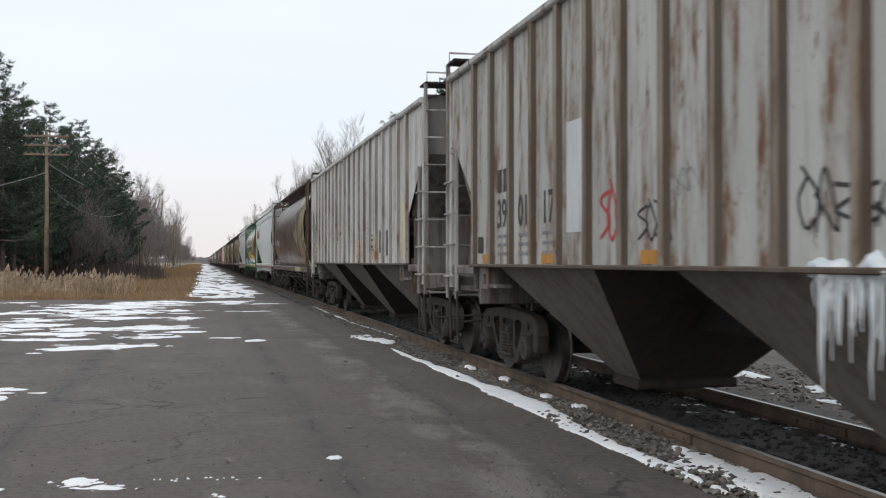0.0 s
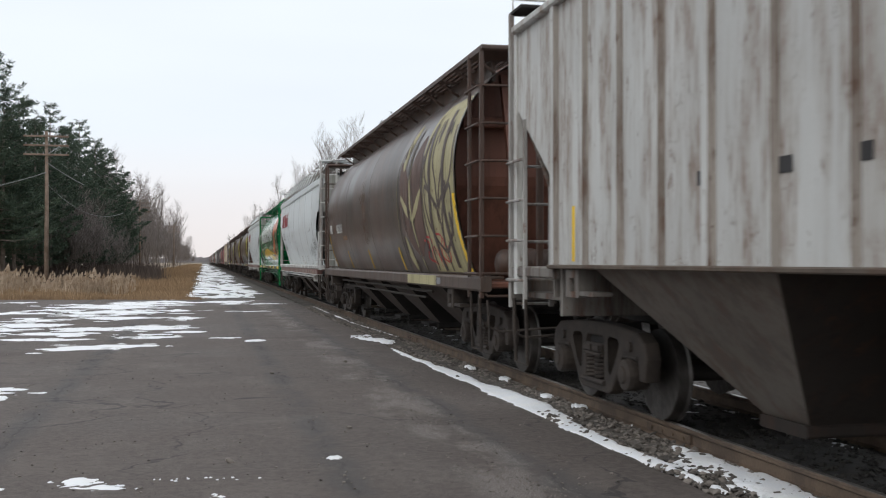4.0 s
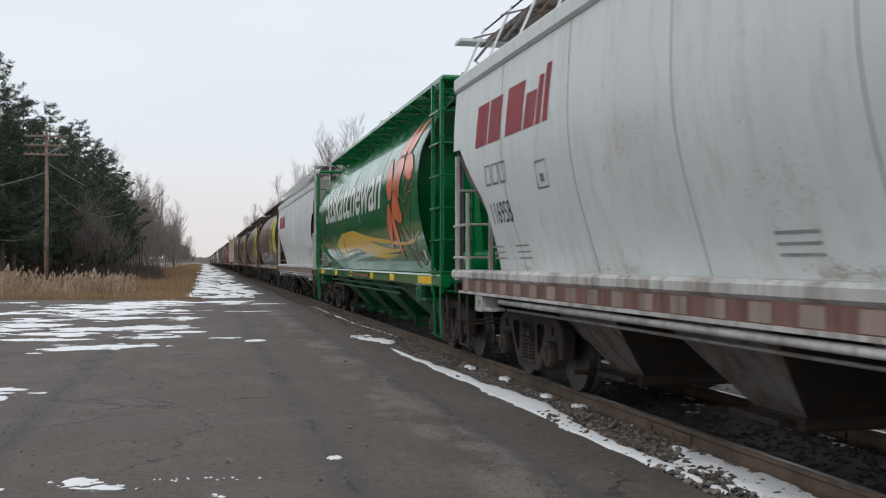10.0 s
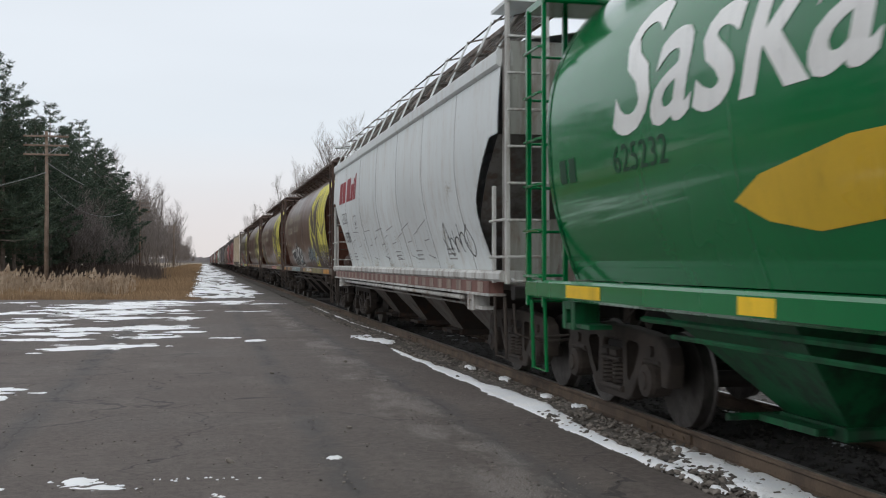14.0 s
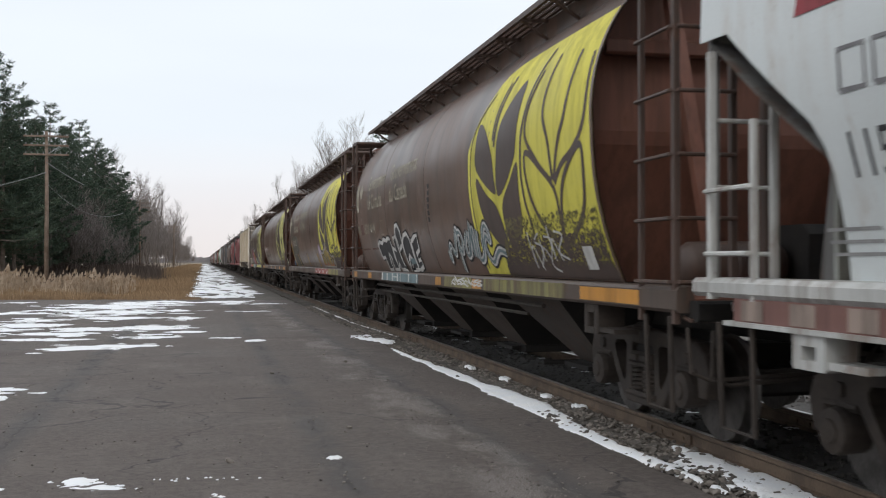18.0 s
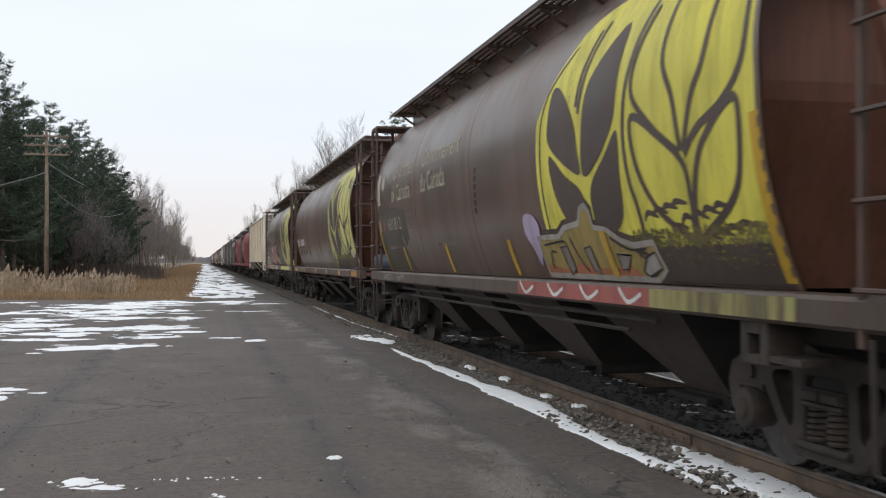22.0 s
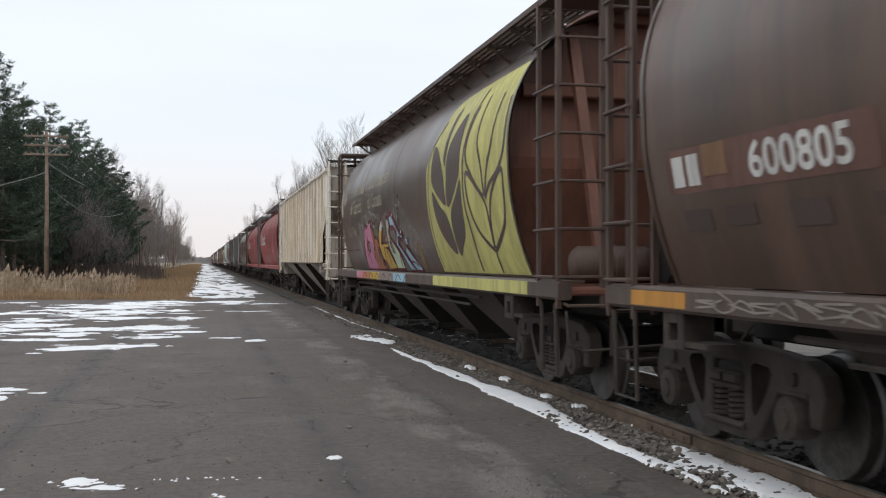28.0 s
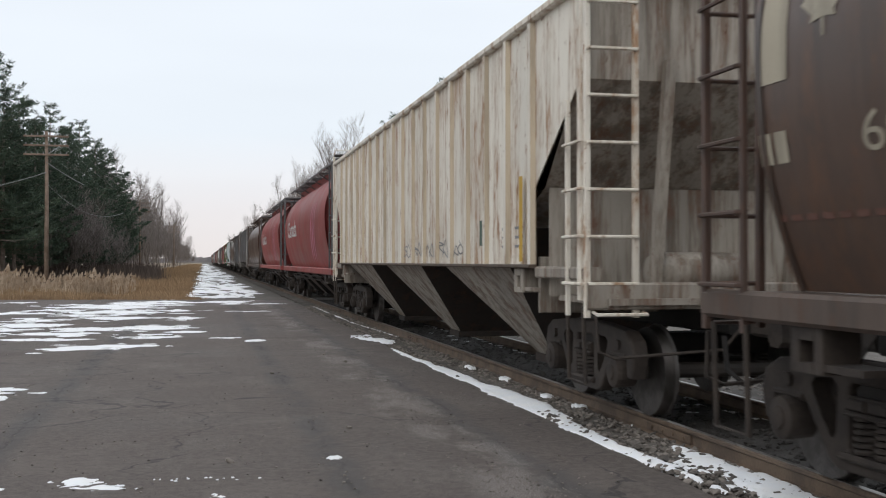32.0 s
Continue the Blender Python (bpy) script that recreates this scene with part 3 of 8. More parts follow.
for i in range(26):
    x, y = lot(-2.10 + 0.030 * i + rnd.gauss(0, 0.02), (7.72 + rnd.gauss(0, 0.03)) / 0.951)
    if rnd.random() < 0.5:
        snow_thing(snow_field(x, y, rnd.uniform(0.008, 0.018), rnd.uniform(0.008, 0.018), i * 2.1, 0.0, 0.006, 0.4), "crumb of old snow on asphalt")


def snow_strip(x_of, y0, y1, width, seed, z, step=0.035):
    """A ribbon of snow with uneven edges and breaks."""
    m, rows = Mesh(), []
    n = int((y1 - y0) / step)
    for j in range(n + 1):
        y = y0 + j * step
        w = width * (0.55 + 1.1 * noise.noise((y * 0.55, seed, 0)) + 0.75 * noise.noise((y * 2.7, seed, 4)))
        c = x_of(y) + 0.04 * noise.noise((y * 1.1, seed, 9)) + 0.02 * noise.noise((y * 6, seed, 2))
        if w < 0.012:
            if len(rows) > 2:
                m.grid(rows)
            rows = []
            continue
        h = 0.006 + 0.008 * min(1.0, w / 0.12)
        rows.append([(c - w, y, z + 0.002), (c - 0.75 * w, y, z + h * (0.8 + 0.5 * noise.noise((y * 8, 1, seed)))), (c, y, z + h), (c + 0.7 * w, y, z + h * 0.8), (c + w + 0.03 * noise.noise((y * 9, 5, seed)), y, z - 0.03)])
    if len(rows) > 2:
        m.grid(rows)
    return m


def snow_ribbon(m, label):
    return single("snow_ribbon", m, M_SNOW, label, "snow", kind="stuff", smooth=True)


EDGE_Y = (5.6, 6.5, 7.1, 7.5, 8.2, 8.7, 9.4, 10.4, 11.3, 12.7, 15.4, 18.7, 19.4)
SNOW_NEAR = (3.50, 3.50, 3.49, 3.45, 3.40, 3.36, 3.34, 3.37, 3.34, 3.36, 3.31, 3.29, 3.40)
SNOW_FAR = (3.56, 3.57, 3.60, 3.60, 3.56, 3.55, 3.58, 3.70, 3.79, 3.66, 3.54, 3.46, 3.41)


def edge_snow():
    """Snow left along the asphalt's edge, with a wider drift over the stones at its near end."""
    m, index, rows = Mesh(), {}, []
    nx, ny = 46, 620
    for j in range(ny + 1):
        y = 5.5 + 13.9 * (j / ny) ** 1.25
        lo, hi = float(np.interp(y, EDGE_Y, SNOW_NEAR)), float(np.interp(y, EDGE_Y, SNOW_FAR))
        row = []
        for i in range(nx + 1):
            x = 3.20 + 0.98 * i / nx
            n = 0.6 * noise.noise((x * 3, y * 1.1, 1.0)) + 0.5 * noise.noise((x * 9, y * 4.5, 5.0)) + 0.3 * noise.noise((x * 24, y * 16, 8.0))
            f = min(x - lo, hi - x) / 0.06 - 0.55 + 1.7 * n
            if y < 9.0:
                drift = min((x - 3.66 - 0.12 * max(0.0, y - 7.6)) / 0.09, (4.06 - x) / 0.05, (8.95 - y) / 0.3) - 0.35 + 2.9 * n - max(0.0, (y - 7.0)) * 0.8
                f = max(f, drift)
            z = -0.002 if x < 3.42 else -0.006 + min(0.02, (x - 3.42) * 0.10)
            row.append((x, y, z + (0.004 + 0.012 * min(1.0, f) if f > 0 else max(-0.03, f * 0.05)), f))
        rows.append(row)
    for j in range(ny):
        for i in range(nx):
            quad = [rows[j][i], rows[j][i + 1], rows[j + 1][i + 1], rows[j + 1][i]]
            if max(p[3] for p in quad) > 0:
                ids = []
                for p in quad:
                    if p not in index:
                        index[p] = len(m.v)
                        m.v.append(p[:3])
                    ids.append(index[p])
                m.f.append(tuple(ids))
    return m


snow_ribbon(edge_snow(), "melting ribbon of snow along the asphalt's edge")
snow_ribbon(snow_strip(lambda y: 3.80 + max(0.0, 27 - y) * 0.045, 21.9, 37.0, 0.055, 11, 0.0), "thin line of snow on the ballast's shoulder")
for x, y, a, b in ((3.30, 21.9, 0.26, 0.95), (3.52, 20.7, 0.16, 0.35), (3.62, 21.0, 0.10, 0.5), (4.02, 10.9, 0.06, 0.12), (3.98, 13.6, 0.05, 0.16), (4.05, 9.5, 0.05, 0.08), (3.95, 11.8, 0.04, 0.08), (3.9, 15.2, 0.05, 0.2)):
    snow_thing(snow_field(x, y, a, b, x * 7 + y, 0.004 if x < 3.7 else 0.014, 0.02, 1.5, 0.0), "melting patch of snow on the ballast")
for i in range(34):
    y = 8.1 + 0.53 * i + rnd.uniform(-0.05, 0.05)
    m = Mesh()
    snow_patch(m, TRACK + rnd.uniform(0.52, 0.66), y, rnd.uniform(0.05, 0.11), rnd.uniform(0.10, 0.26), i * 3.1, 0, 0.02, -0.015, ragged=0.8, n=28)
    if rnd.random() < 0.35:
        snow_thing(m, "small patch of snow between the rails")
        m = Mesh()
        snow_patch(m, TRACK + rnd.uniform(0.0, 0.35), y + 0.1, 0.1, 0.07, i * 5.1, 0, 0.015, -0.015, ragged=0.8, n=28)
    snow_thing(m, "small patch of snow between the rails")
for i in range(26):
    m = Mesh()
    snow_patch(m, TRACK + rnd.uniform(1.2, 4.0), 9 + 30 * rnd.random(), rnd.uniform(0.1, 0.35), rnd.uniform(0.15, 0.5), i * 2.3, 0, 0.03, -0.08, ragged=0.9, n=40)
    snow_thing(m, "patch of snow on the gravel beyond the rails")

# ---- the gravel lane beyond the asphalt ----
m = Mesh()
rows = []
for y in [36 + 2 * i for i in range(60)] + [160 + 30 * i for i in range(45)]:
    w = 0.5 * noise.noise((y * 0.15, 2, 1))
    rows.append([(-0.8 + w, y, -0.1), (-0.4 + w, y, -0.012), (1.5, y, -0.004), (EDGE, y, -0.03), (EDGE + 0.4, y, -0.09)])
m.grid(rows)
single("gravel_lane", m, M_GRAVEL, "grey gravel lane beside the track, patched with snow", kind="structure")
m = Mesh()
for i in range(230):
    y = 47.5 + 75 * rnd.random() ** 1.3
    x = rnd.uniform(-0.3, 2.6) - 0.2 * abs(rnd.gauss(0, 1))
    snow_patch(m, x, y, rnd.uniform(0.1, 0.5), rnd.uniform(0.3, 1.6), i * 0.77, 0.0, 0.02, 0.0, ragged=0.9, n=26)
single("lane_snow", m, M_SNOW, "broken snow cover on the gravel lane", "snow", kind="stuff", smooth=True)
m = Mesh()
for i in range(150):
    y = 110 + 500 * rnd.random() ** 1.5
    snow_patch(m, rnd.uniform(-0.4, 2.8), y, rnd.uniform(0.3, 0.9), rnd.uniform(1.5, 6), i * 0.77, 0.0, 0.03, 0.0, ragged=0.9, n=16)
single("far_lane_snow", m, M_SNOW, "snow cover far along the lane", "snow", kind="stuff", smooth=True)


# ---- tall dry grass ----
def grass(name, label, count, spot, tall, seed, mat, tip=0.0, spread=0.22):
    r, v, f = random.Random(seed), [], []
    for _ in range(count):
        x, y = spot(r)
        h = tall * r.uniform(0.5, 1.15) * (1.0 + 0.55 * noise.noise((x * 0.45, y * 0.35, seed)))
        for _ in range(9):
            a, l = r.random() * 6.28, r.uniform(0.05, 0.38)
            bx, by = x + r.gauss(0, spread), y + r.gauss(0, spread)
            w = r.uniform(0.008, 0.02)
            hh = h * r.uniform(0.6, 1.1)
            dx, dy = math.cos(a) * l * hh, math.sin(a) * l * hh
            n = len(v)
            v += [(bx - w, by, -0.2), (bx + w, by, -0.2), (bx + dx * 0.4 + w * 0.8, by + dy * 0.4, hh * 0.6 - 0.2), (bx + dx * 0.4 - w * 0.8, by + dy * 0.4, hh * 0.6 - 0.2), (bx + dx, by + dy, hh - 0.2)]
            f += [(n, n + 1, n + 2, n + 3), (n + 3, n + 2, n + 4)]
            if tip and r.random() < tip:
                n = len(v)
                t = r.uniform(0.05, 0.1)
                v += [(bx + dx - t, by + dy, hh - 0.25), (bx + dx + t, by + dy, hh - 0.22), (bx + dx + t * 0.4, by + dy, hh), (bx + dx, by + dy - t, hh - 0.25), (bx + dx, by + dy + t, hh - 0.22), (bx + dx, by + dy + t * 0.4, hh)]
                f += [(n, n + 1, n + 2), (n + 3, n + 4, n + 5)]
    m = Mesh().add(v, f)
    return single(name, m, mat, label, "grass", kind="stuff")


def verge(r):
    d = 46.3 + 30 * r.random() ** 1.5
    x, y = lot(-r.uniform(9.9 + 0.19 * (d - 46), 31 + 0.4 * (d - 46)), d)
    return (x if x < -0.9 else -0.9 - 1.6 * abs(r.gauss(0, 1))), y


def verge_front(r):
    d = 45.9 + 2.5 * r.random() ** 2 + 0.8 * r.random()
    return lot(-r.uniform(10.4, 21.0), d)


def back_verge(r):
    while True:
        d = 52 + 16 * r.random()
        side = d * r.uniform(0.28, 0.44)
        if noise.noise((side * 0.55, d * 0.3, 2.0)) > 0.05 + 0.25 * r.random():
            return lot(-side, d)


grass("dry_grass", "tall dry straw-coloured grass at the lot's end", 6500, verge, 0.38, 3, M_GRASS)
grass("short_dry_grass", "short dry grass along the asphalt's end", 2200, verge_front, 0.32, 4, M_GRASS)
M_SEED = leafy("seed_heads", (0.30, 0.215, 0.14), (0.52, 0.42, 0.32))
grass("seeding_weeds", "tall weeds with pale fluffy seed heads", 170, back_verge, 1.0, 5, M_SEED, 0.7, 0.3)


def lane_edge(r):
    y = 75 + 500 * r.random() ** 1.6
    return r.uniform(-9 + 0.004 * y, -1.1), y


grass("lane_grass", "dry grass along the lane under the trees", 4200, lane_edge, 0.5, 6, M_GRASS, 0.0, 0.5)


def brush(r):
    d = 90 + 70 * r.random()
    return lot(-d * r.uniform(0.262, 0.52), d)


M_BRUSH = leafy("dead_undergrowth", (0.060, 0.044, 0.037), (0.125, 0.095, 0.078))
grass("undergrowth", "dense dead brown undergrowth at the foot of the trees", 5200, brush, 1.5, 8, M_BRUSH, 0.0, 0.6)


# ---- trees ----
def bare_tree(name, label, tall, seed, spread=0.34, twigs=6, thin=0.6):
    r = random.Random(seed)
    trunk, limbs, fine = Mesh(), Mesh(), Mesh()

    def grow(p, d, length, rad, level):
        pts, q = [p], p
        k = 4 if level < 2 else 3
        for _ in range(k):
            d = (d + Vector((r.gauss(0, 0.13), r.gauss(0, 0.13), 0.05 + r.gauss(0, 0.05)))).normalized()
            q = q + d * (length / k)
            pts.append(q)
        mesh = trunk if level == 0 else limbs if level == 1 else fine
        mesh.tube([a[:] for a in pts], rad, 6 if level == 0 else 4 if level == 1 else 3, rad * 0.45)
        if level == 3:
            return
        kids = (24, 7, twigs)[level]
        for i in range(kids):
            t = 0.22 + 0.78 * (i + r.random()) / kids if level == 0 else 0.25 + 0.75 * (i + r.random()) / kids
            j = min(k - 1, int(t * k))
            at = pts[j].lerp(pts[j + 1], t * k - j)
            a = r.random() * 6.28
            side = Vector((math.cos(a), math.sin(a), 0))
            up = r.uniform(0.7, 1.5)
            way = (side * (1.0 if level else 0.9) + Vector((0, 0, up)) + d * 0.5).normalized()
            grow(at, way, length * (spread * (1.25 - 0.75 * t) if level == 0 else 0.5) * r.uniform(0.7, 1.2), max(0.013 * thin, rad * (1 - 0.6 * t) * 0.36), level + 1)

    grow(Vector((0, 0, -0.3)), Vector((r.gauss(0, 0.03), r.gauss(0, 0.03), 1)), tall * 0.82, 0.0052 * tall, 0)
    tr = thing(name, (0, 0, -0.2), label, "tree", "trees along the track")
    part("trunk", trunk, M_BARK, tr, smooth=True)
    part("branchwork", limbs, M_BARK, tr)
    part("twig_haze", fine, M_TWIG, tr, "fine leafless grey-brown twigs")
    return tr


def pine(name, label, tall, seed, wide=0.22, clumps=9, bare=0.12):
    """A ragged pine: tiers of long limbs that curve up, each with flat plumes of needles towards its end."""
    r = random.Random(seed)
    trunk, limbs = Mesh(), Mesh()
    trunk.tube([(0, 0, -0.3), (0.05, 0, tall * 0.5), (0, 0.04, tall)], 0.014 * tall, 8, 0.02)
    v, f = [], []
    z = tall * bare
    while z < tall * 0.985:
        k = z / tall
        reach = wide * tall * (1.02 - k) ** 0.75 * (0.5 + 0.5 * min(1, k / 0.35))
        a0 = r.random() * 6.28
        nb = r.choice((4, 5, 6)) if k < 0.9 else 4
        for b in range(nb):
            a = a0 + 6.28 * b / nb + r.gauss(0, 0.3)
            ln = max(0.3, reach * r.uniform(0.45, 1.25))
            rise = r.uniform(0.0, 0.3) + 0.45 * k
            ca, sa = math.cos(a), math.sin(a)

            def along(t):
                return Vector((ca * ln * t, sa * ln * t, z + ln * rise * t ** 1.7 - 0.06 * ln * math.sin(3.1 * t)))
            limbs.tube([along(t)[:] for t in (0, 0.35, 0.7, 1.0)], 0.03 * (1.25 - k), 3, 0.008)
            for c in range(max(3, int(clumps * ln / 2.2))):
                t = 1.03 - 0.78 * r.random() ** 1.4
                off = r.gauss(0, 0.16) * ln * (1.15 - 0.6 * t)
                p = along(t) + Vector((-sa * off, ca * off, abs(off) * 0.18 + r.gauss(0, 0.06)))
                for _ in range(13):
                    d = Vector((r.gauss(0, 0.8) + ca * 0.7, r.gauss(0, 0.8) + sa * 0.7, r.gauss(0.55, 0.45))).normalized() * r.uniform(0.16, 0.36)
                    w = Vector((r.gauss(0, 1), r.gauss(0, 1), r.gauss(0, 1))).cross(d).normalized() * r.uniform(0.018, 0.045)
                    q = p + Vector((r.gauss(0, 0.1), r.gauss(0, 0.1), r.gauss(0, 0.04)))
                    n = len(v)
                    v += [q[:], (q + d * 0.55 + w)[:], (q + d)[:], (q + d * 0.55 - w)[:]]
                    f.append((n, n + 1, n + 2, n + 3))
        z += tall * r.uniform(0.030, 0.052)
    tr = thing(name, (0, 0, -0.2), label, "tree", "trees along the track")
    part("trunk", trunk, M_BARK, tr, smooth=True)
    part("branchwork", limbs, M_BARK, tr)
    part("crown", Mesh().add(v, f), M_NEEDLE, tr, "dark green needle clumps with gaps")
    return tr


def plant(kinds, spots, base):
    """Sets out copies of a few grown trees; each spot is how far along the lens's right, ahead, and how tall."""
    r = random.Random(base)
    for i, (px, d, h) in enumerate(spots):
        src, tall = kinds[i % len(kinds)]
        x, y = lot((px - 784) / 1950 * d, d)
        k = h / tall
        if i < len(kinds):
            src.location, src.rotation_euler[2] = (x, y, -0.22), r.random() * 6.28
            src.scale = (k, k, k)
        else:
            src2 = src
            keep = src2.scale.copy()
            src2.scale = (k, k, k)
            copy_thing(src2, pose(x, y, -0.22, 0, 0, r.uniform(0, 360)))
            src2.scale = keep


PINES = [(pine("pine_tree", "tall dark green pine with ragged spreading branches", 17, 21, 0.32, 18, 0.20), 17),
         (pine("pine_tree", "tall dark green pine with gaps in its crown", 16, 22, 0.34, 17, 0.26), 16),
         (pine("pine_tree", "dark green pine, dense and broad", 14, 23, 0.36, 19, 0.12), 14)]
plant(PINES, [(-6, 80, 17.0), (140, 122, 17.3), (60, 98, 14.5), (-75, 82, 17.4), (32, 92, 15.5), (165, 134, 15.5), (92, 108, 13.5), (118, 116, 13.0), (200, 150, 13.5), (15, 100, 15), (180, 145, 13), (70, 118, 14),
              (152, 128, 11), (-35, 95, 17), (110, 125, 14), (45, 110, 13), (215, 172, 13), (-120, 90, 17), (-60, 100, 17),
              (88, 96, 15.5), (62, 88, 13), (25, 84, 12), (128, 112, 14.5), (172, 126, 12.5), (5, 82, 14), (700, 118, 17.6), (795, 93, 17.4), (716, 121, 15.8), (190, 160, 10), (186, 134, 15.6), (216, 150, 13.0), (168, 118, 14.8), (118, 104, 14.6), (130, 140, 12), (0, 112, 16), (85, 130, 13),
              (-240, 78, 17), (-420, 72, 16), (-700, 66, 17), (-330, 84, 15), (-560, 74, 17), (-900, 58, 16), (-1250, 50, 17), (-1700, 44, 16), (-2300, 38, 17), (-3200, 30, 16), (-1450, 56, 15), (-1050, 66, 17), (-800, 74, 15), (-4800, 22, 16)], 4)
BARE = [(bare_tree("bare_tree", "tall leafless tree with fine grey-brown twigs", 20, 31, 0.26), 20),
        (bare_tree("bare_tree", "slender leafless tree with upright limbs", 18, 32, 0.22), 18),
        (bare_tree("bare_tree", "leafless tree with a broad twiggy crown", 17, 33, 0.30), 17),
        (bare_tree("bare_tree", "leafless roadside tree, grey twigs", 15, 34, 0.30), 15)]
spots = [(178, 150, 19.5), (205, 165, 17.5), (280, 285, 22), (262, 250, 20), (224, 180, 14.5), (240, 215, 16), (192, 158, 18), (252, 235, 18), (272, 270, 21), (290, 300, 21), (300, 345, 20), (312, 390, 19), (308, 370, 19), (322, 450, 18), (331, 520, 16), (338, 620, 14), (318, 420, 17), (285, 320, 20), (296, 300, 18), (345, 800, 12), (326, 480, 15), (334, 560, 14), (235, 190, 13), (245, 205, 14), (258, 225, 16), (268, 240, 17), (222, 170, 12)]
r_b = random.Random(77)
for i in range(22):
    px = 205 + 135 * (i / 22) ** 0.8
    d = 9.5 / math.tan(radians(max(0.55, math.degrees(math.atan((784 - px) / 1855)) - 12.88))) * r_b.uniform(0.92, 1.1)
    top = 215 + max(0.0, px - 205) * 0.95 + max(0.0, px - 285) * 2.0
    spots.append((px, d / 0.951, min(23.0, (463 - top) / 1855 * d) * r_b.uniform(0.72, 1.0)))
for i in range(96):
    px = 640 - 232 * (i / 96) ** 0.95
    d = 21.5 * 1950 / (px - 340) * r_b.uniform(0.88, 1.16)
    spots.append((px, d, 22.0 * r_b.uniform(0.72, 1.0) * (1.0 if px > 440 else 0.85)))
spots += [(648, 150, 13), (680, 135, 12), (412, 700, 13)]
plant(BARE, spots, 5)
SHRUB = [(bare_tree("bare_shrub", "leafless reddish-brown shrub, dense twigs", 6, 41, 0.62, 6, 1.0), 6),
         (bare_tree("bare_shrub", "leafless grey-brown shrub at the wood's edge", 5, 42, 0.7, 6, 1.0), 5)]
spots = []
r_sh = random.Random(9)
for i in range(190):
    px = 345 - 250 * r_sh.random() ** 1.1
    d = max(105, 14.0 * 1950 * 1.023 / max(20, 360 - px)) * r_sh.uniform(0.92, 1.25)
    spots.append((px, d, r_sh.uniform(3.5, 9.0) * (1.0 if d < 200 else 1.5)))
for i in range(60):
    spots.append((r_sh.uniform(-60, 215), r_sh.uniform(92, 150), r_sh.uniform(3.5, 8.0)))
plant(SHRUB, spots, 6)
m = Mesh()
r_w = random.Random(12)
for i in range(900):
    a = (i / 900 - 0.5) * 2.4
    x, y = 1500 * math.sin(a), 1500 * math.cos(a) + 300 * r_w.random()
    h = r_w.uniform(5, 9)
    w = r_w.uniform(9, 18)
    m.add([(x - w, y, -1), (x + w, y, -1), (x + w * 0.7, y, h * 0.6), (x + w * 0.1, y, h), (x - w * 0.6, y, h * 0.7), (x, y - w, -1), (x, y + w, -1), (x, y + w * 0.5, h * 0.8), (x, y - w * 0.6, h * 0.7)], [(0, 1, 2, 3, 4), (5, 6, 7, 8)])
# distance haze is put into this pale blue-grey colour
single("far_woods", m, rough_stuff("hazy_far_wood", (0.22, 0.21, 0.22), (0.29, 0.275, 0.28), 0.05), "far woods on the skyline, haze put into their blue-grey colour", "woods", kind="stuff")


# ---- utility poles and wires ----
def utility_pole(x, y, tall, arms):
    p = thing("utility_pole", (x, y, -0.2), "weathered wooden utility pole with crossarms", "pole", "poles along the track")
    part("post", Mesh().tube([(0, 0, -0.5), (0.03, 0, tall * 0.5), (0, 0, tall)], 0.16, 12, 0.10), M_POLE, p, smooth=True)
    for i in range(arms):
        z = tall - 0.35 - 0.62 * i
        arm = part("crossarm", Mesh().box(-1.45, 1.45, -0.17, -0.06, z - 0.06, z + 0.06, 0.01), M_POLE, p)
        for k in range(8):
            xx = -1.3 + 0.37 * k
            part("insulator", Mesh().tube([(xx, -0.11, z + 0.06), (xx, -0.11, z + 0.12), (xx, -0.11, z + 0.19)], 0.045, 6, 0.025), M_WIRE, arm)
    return p


P1, P2 = lot(-26.8, 74.4), lot(-43.2, 157)
utility_pole(P1[0], P1[1], 10.6, 3)
utility_pole(P2[0], P2[1], 10.5, 3)
P3 = lot(-64.0, 262)
utility_pole(P3[0], P3[1], 10.5, 3)
P0 = (P1[0] - (P2[0] - P1[0]), P1[1] - (P2[1] - P1[1]))


def wire(a, b, sag, r=0.016):
    a, b = Vector(a), Vector(b)
    pts = []
    for i in range(25):
        t = i / 24
        q = a.lerp(b, t)
        pts.append((q.x, q.y, q.z - sag * 4 * t * (1 - t)))
    w = Mesh().tube(pts, r, 5)
    return single("wire", w, M_WIRE, "thin slack overhead line", "wire", "lines between the poles")


wire((P1[0], P1[1] - 0.15, 7.6), (P1[0] - 22, P1[1] - 6, 9.0), 2.6, 0.03)
wire((P1[0], P1[1] - 0.15, 8.3), (P1[0] + 2.1, P1[1] + 3, 7.0), 0.05, 0.03)
wire((P1[0], P1[1] + 0.15, 6.9), (P1[0] + 4.3, P1[1] + 9, 5.3), 1.0, 0.02)
for xx in (-1.3, -0.56, 0.55, 1.29):
    wire((P1[0] + xx, P1[1], 10.2), (P2[0] + xx, P2[1], 10.1), 0.9, 0.006)

# ---- the cars ----
# Car space: origin near the middle on the rail's top, -x the side towards the lot, +y backwards along the train.
def belly(z):
    """Half the width of the round body at the height z."""
    if z >= 2.6:
        return math.sqrt(max(0.0, 1.6 ** 2 - (z - 2.76) ** 2))
    return 1.592 - 0.30 * ((2.6 - z) / 1.33) ** 2


SKIN = [(0.0, 1.27)]
while SKIN[-1][1] < 4.355:
    w0, z0 = SKIN[-1]
    SKIN.append((w0 + math.hypot(0.01, belly(z0 + 0.01) - belly(z0)), z0 + 0.01))
SKIN_W = [a for a, b in SKIN]
SKIN_Z = [b for a, b in SKIN]


